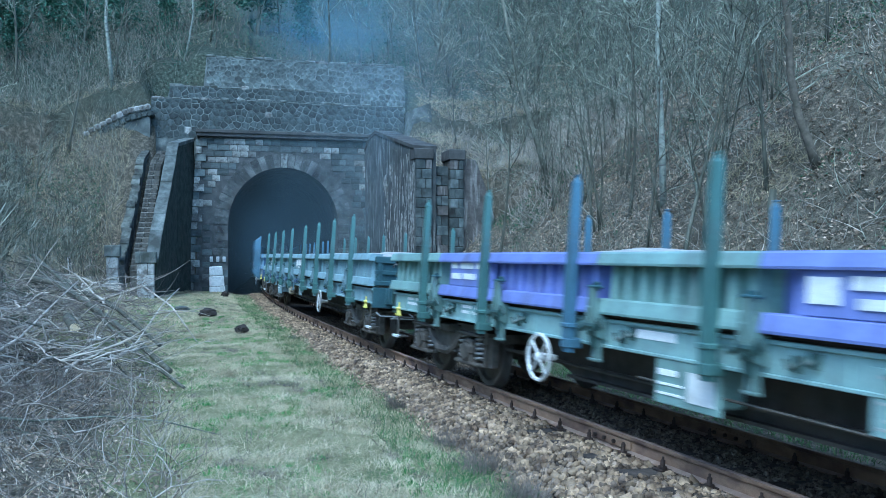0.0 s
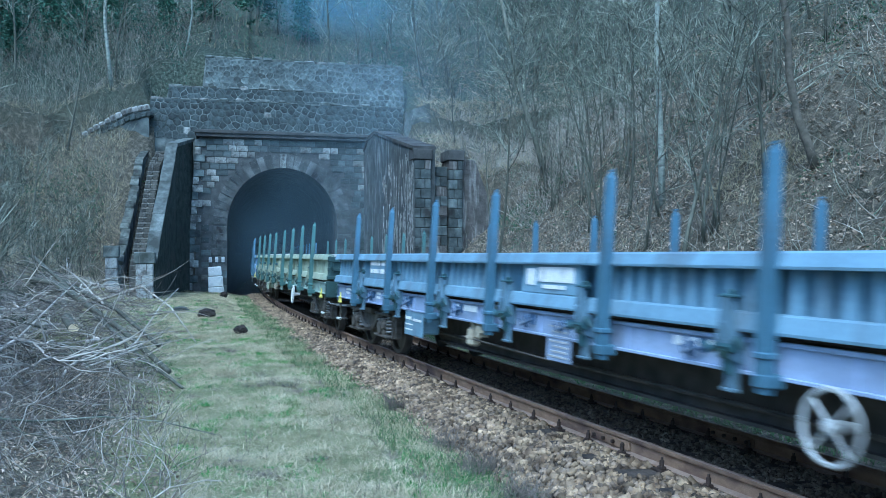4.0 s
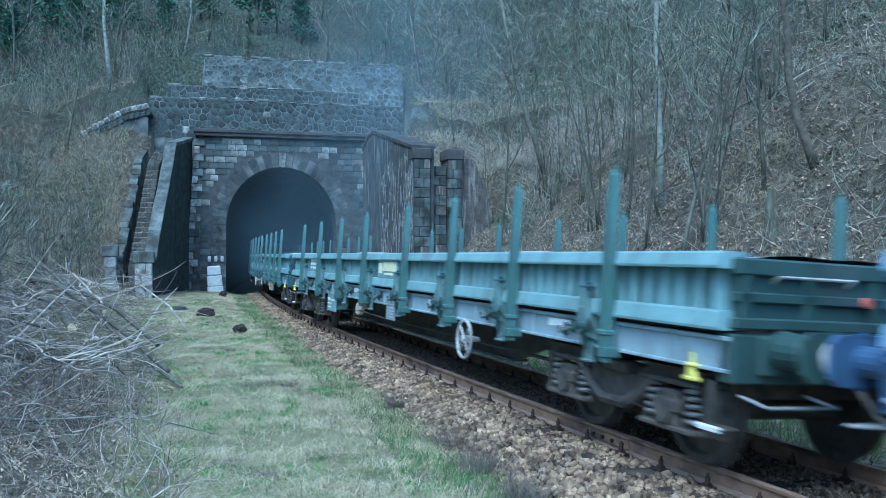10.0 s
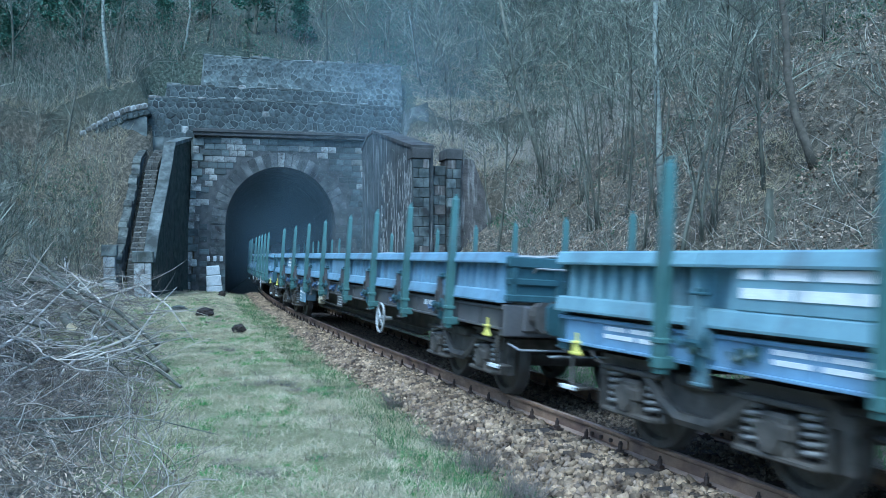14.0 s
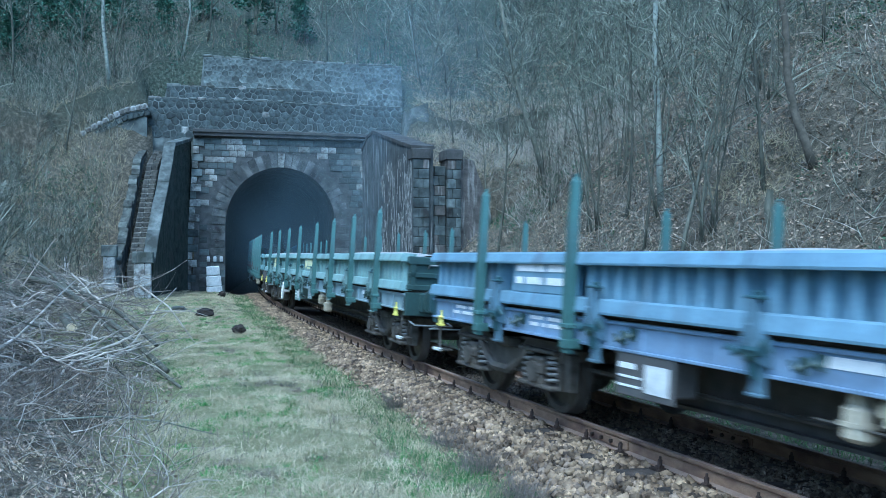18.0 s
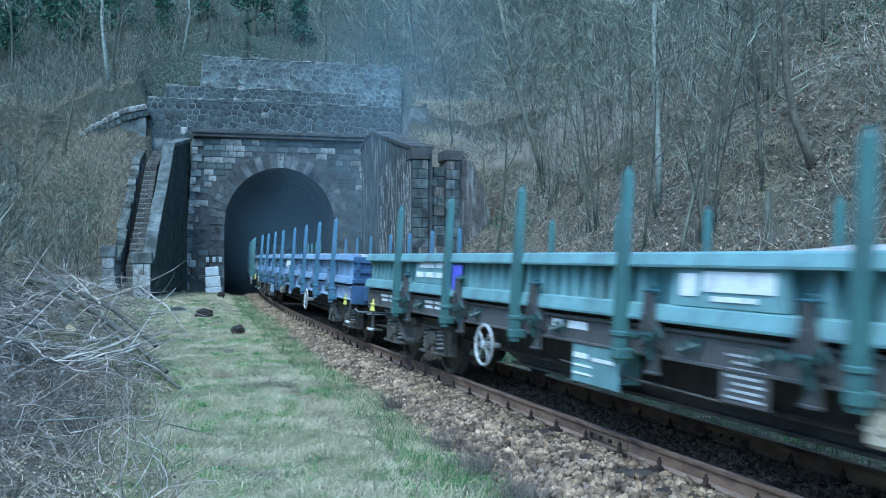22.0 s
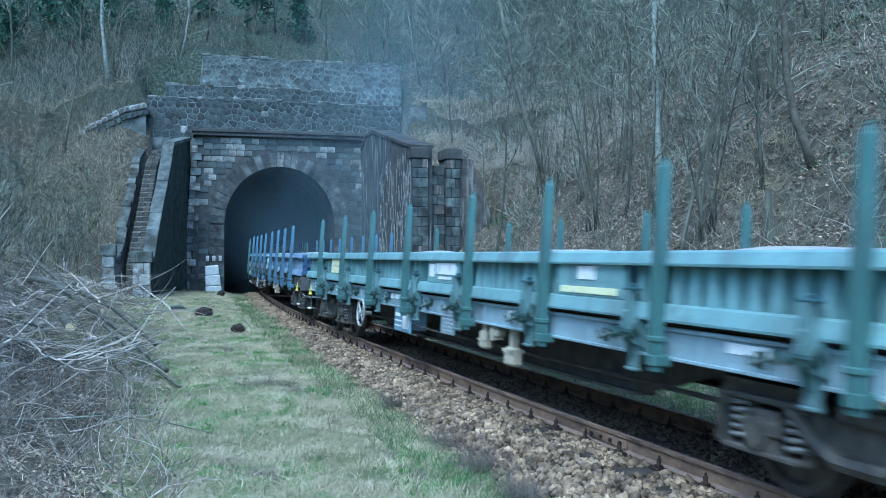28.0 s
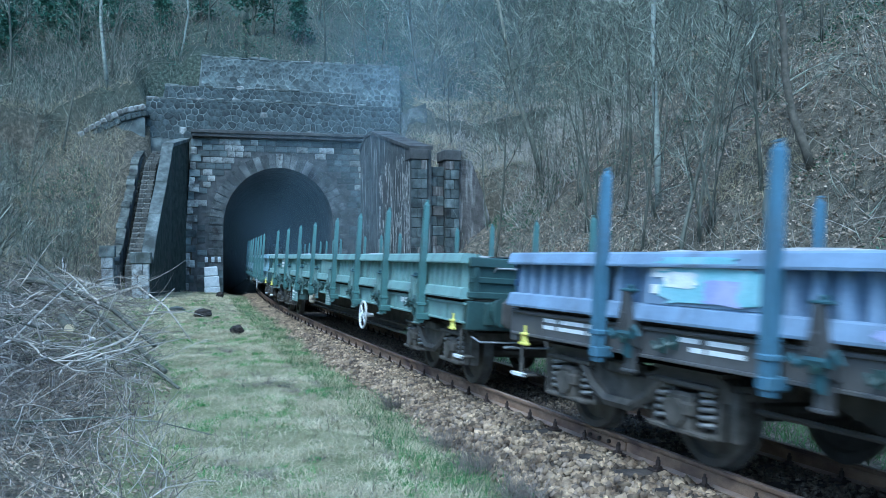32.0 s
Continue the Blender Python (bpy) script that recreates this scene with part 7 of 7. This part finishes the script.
# ---- thin diesel smoke and haze about the tunnel mouth, put in as tinted veils ----
def smoke_mat(name, thick, tone):
    m = bpy.data.materials.new(name)
    m.use_nodes = True
    nt = m.node_tree
    nd = nt.nodes
    nd.remove(nd["Principled BSDF"])
    co = nd.new("ShaderNodeTexCoord")
    gr = nd.new("ShaderNodeTexGradient")
    gr.gradient_type = "SPHERICAL"
    link(nt, co.outputs["Object"], gr.inputs["Vector"])
    nz = nd.new("ShaderNodeTexNoise")
    nz.inputs["Scale"].default_value, nz.inputs["Detail"].default_value = 1.6, 3
    link(nt, co.outputs["Object"], nz.inputs["Vector"])
    mu = nd.new("ShaderNodeMath")
    mu.operation = "MULTIPLY"
    link(nt, gr.outputs["Fac"], mu.inputs[0])
    link(nt, nz.outputs[0], mu.inputs[1])
    mk = nd.new("ShaderNodeMath")
    mk.operation = "MULTIPLY"
    mk.inputs[1].default_value = thick
    link(nt, mu.outputs[0], mk.inputs[0])
    clear_, soft = nd.new("ShaderNodeBsdfTransparent"), nd.new("ShaderNodeBsdfDiffuse")
    soft.inputs["Color"].default_value = (*tone, 1)
    mx = nd.new("ShaderNodeMixShader")
    link(nt, mk.outputs[0], mx.inputs[0])
    link(nt, clear_.outputs[0], mx.inputs[1])
    link(nt, soft.outputs[0], mx.inputs[2])
    link(nt, mx.outputs[0], nd["Material Output"].inputs["Surface"])
    return m


M_SMOKE = smoke_mat("blue_smoke_haze", 0.14, (0.40, 0.55, 0.66))


def wisp_mesh(seed):
    """A drifting veil: a dished, rippled round sheet of unit radius."""
    v, f, n = [(0, 0.12, 0)], [], 20
    for r in range(1, 7):
        for j in range(n):
            w = 2 * math.pi * j / n
            x, z = r / 6 * math.cos(w), r / 6 * math.sin(w)
            v.append((x, 0.12 * (1 - (r / 6) ** 2) + 0.05 * noise.noise(Vector((x * 2, z * 2, seed))), z))
    for j in range(n):
        f.append((0, 1 + j, 1 + (j + 1) % n))
        for r in range(5):
            a, b = 1 + r * n + j, 1 + r * n + (j + 1) % n
            f.append((a, a + n, b + n, b))
    return mesh_of("smoke_wisp", v, f, M_SMOKE, True)


def smoke():
    cloud = new("diesel_smoke")
    tagged(cloud, "thin blue diesel smoke and haze, put in as tinted veils at the tunnel mouth", "smoke", kind="stuff")
    cloud.matrix_basis = track_pose(44.0)
    # x across, y inwards, z up, then the half width and half height
    for i, (x, y, z, rx, rz) in enumerate(((0.2, 3.0, 2.6, 3.6, 4.6), (0.2, 7.0, 2.6, 3.4, 4.4), (0.6, -1.2, 3.6, 5.0, 5.2), (4.4, -3.0, 5.0, 5.5, 6.5), (6.0, -4.2, 10.0, 6.5, 6.0), (6.5, 3.6, 13.0, 8.0, 6.0))):
        part("smoke_wisp", wisp_mesh(i), cloud, m=pose(x, y, z) @ Matrix.Diagonal((rx, 1.5, rz, 1)))
    return cloud


SMOKE = smoke()
M_SMOKE_BLUE = smoke_mat("blue_exhaust_smoke", 0.55, (0.14, 0.27, 0.38))


def exhaust():
    """What the locomotive left over the portal; it rises and blows away."""
    puff = new("exhaust_smoke")
    tagged(puff, "blue exhaust smoke rising over the tunnel", "smoke", kind="stuff")
    for i, (x, y, z, rx, rz) in enumerate(((0, 0, 0, 5.0, 3.0), (3.0, 2.5, 0.8, 5.0, 3.2), (-1.5, 4.5, 1.2, 4.5, 2.8))):
        me = wisp_mesh(i + 20)
        me.materials[0] = M_SMOKE_BLUE
        part("smoke_wisp", me, puff, m=pose(x, y, z) @ Matrix.Diagonal((rx, 1.2, rz, 1)))
    return puff


EXHAUST = exhaust()

ashlar()
rubble_stones(LOWER, -6.2, 6.38, 0.75, 7.55, 9.52, 6.4, 0.1, 0.36, M_DARKRUB, 5)
rubble_stones(STEP, -5.4, 4.28, 1.9, 9.5, 10.32, 9.3, 0.1, 0.36, M_DARKRUB, 6)
rubble_stones(UPPER, 4.36, 6.88, 3.2, 9.62, 10.29, 9.6, 0.18, 0.36, M_GREYRUB, 8, 0.02)
rubble_stones(UPPER, -3.65, 6.88, 3.2, 10.3, 12.2, 9.6, 0.18, 0.36, M_GREYRUB, 7, 0.02)


# ---- everything that moves: the train comes out of the tunnel and past the camera ----
RUN = ((0, 16.31), (2, -1.5), (4, -19.3), (6, -37.14), (8, -55.05), (10, -72.97), (12, -90.9), (14, -108.9), (16, -126.92), (18, -145.0), (20, -163.15), (22, -181.33),
       (24, -199.5), (25, -208.55), (26, -217.5), (27, -226.45), (28, -235.05), (29, -243.34), (30, -251.42), (31, -259.27), (32, -267.03))


def run(t):
    for (a, p), (b, q) in zip(RUN, RUN[1:]):
        if t <= b:
            return p + (q - p) * (t - a) / (b - a)
    return RUN[-1][1]


def wagon_pose(s):
    a, b = at(s - 7.43, 0), at(s + 7.43, 0)
    mid, d = (a + b) / 2, b - a
    return pose(mid.x, mid.y, 0, 0, CANT, -math.degrees(math.atan2(d.x, d.y)))


def motions():
    T = [r[0] for r in RUN]
    for k, wagon in enumerate(WAGONS):
        walk(wagon, [(t, wagon_pose(run(t) + 19.9 * k - 9.95)) for t in T])
    # the exhaust smoke rises out of sight above the trees
    walk(EXHAUST, [(t, pose(-7.5 + 0.25 * t, 50, 15.2 + 0.42 * t)) for t in (0, 8, 16, 24, 32)])
    # the smoke drifts slowly off to the right
    walk(SMOKE, [(t, track_pose(44.0, 0.035 * t - 0.5, 0.012 * t)) for t in (0, 8, 16, 24, 32)])
    for k, wagon in enumerate(WAGONS):
        # the wheels turn while their wagon is out in the open
        seen = [t for t in np.arange(0, 32.01, 0.0667) if -6 < run(t) + 19.9 * k - 9.95 < 64]
        for y, wheelset in WHEELSETS[k]:
            rows = [(0, wheel_pose(y, 0))]
            if seen:
                base = run(seen[0])
                rows = [] if seen[0] <= 0.05 else [(0, wheel_pose(y, 0))]
                rows += [(t, wheel_pose(y, (base - run(t)) / 0.46)) for t in seen]
            if rows[-1][0] < 31.99:
                rows.append((32, rows[-1][1]))
            walk(wheelset, rows)


motions()
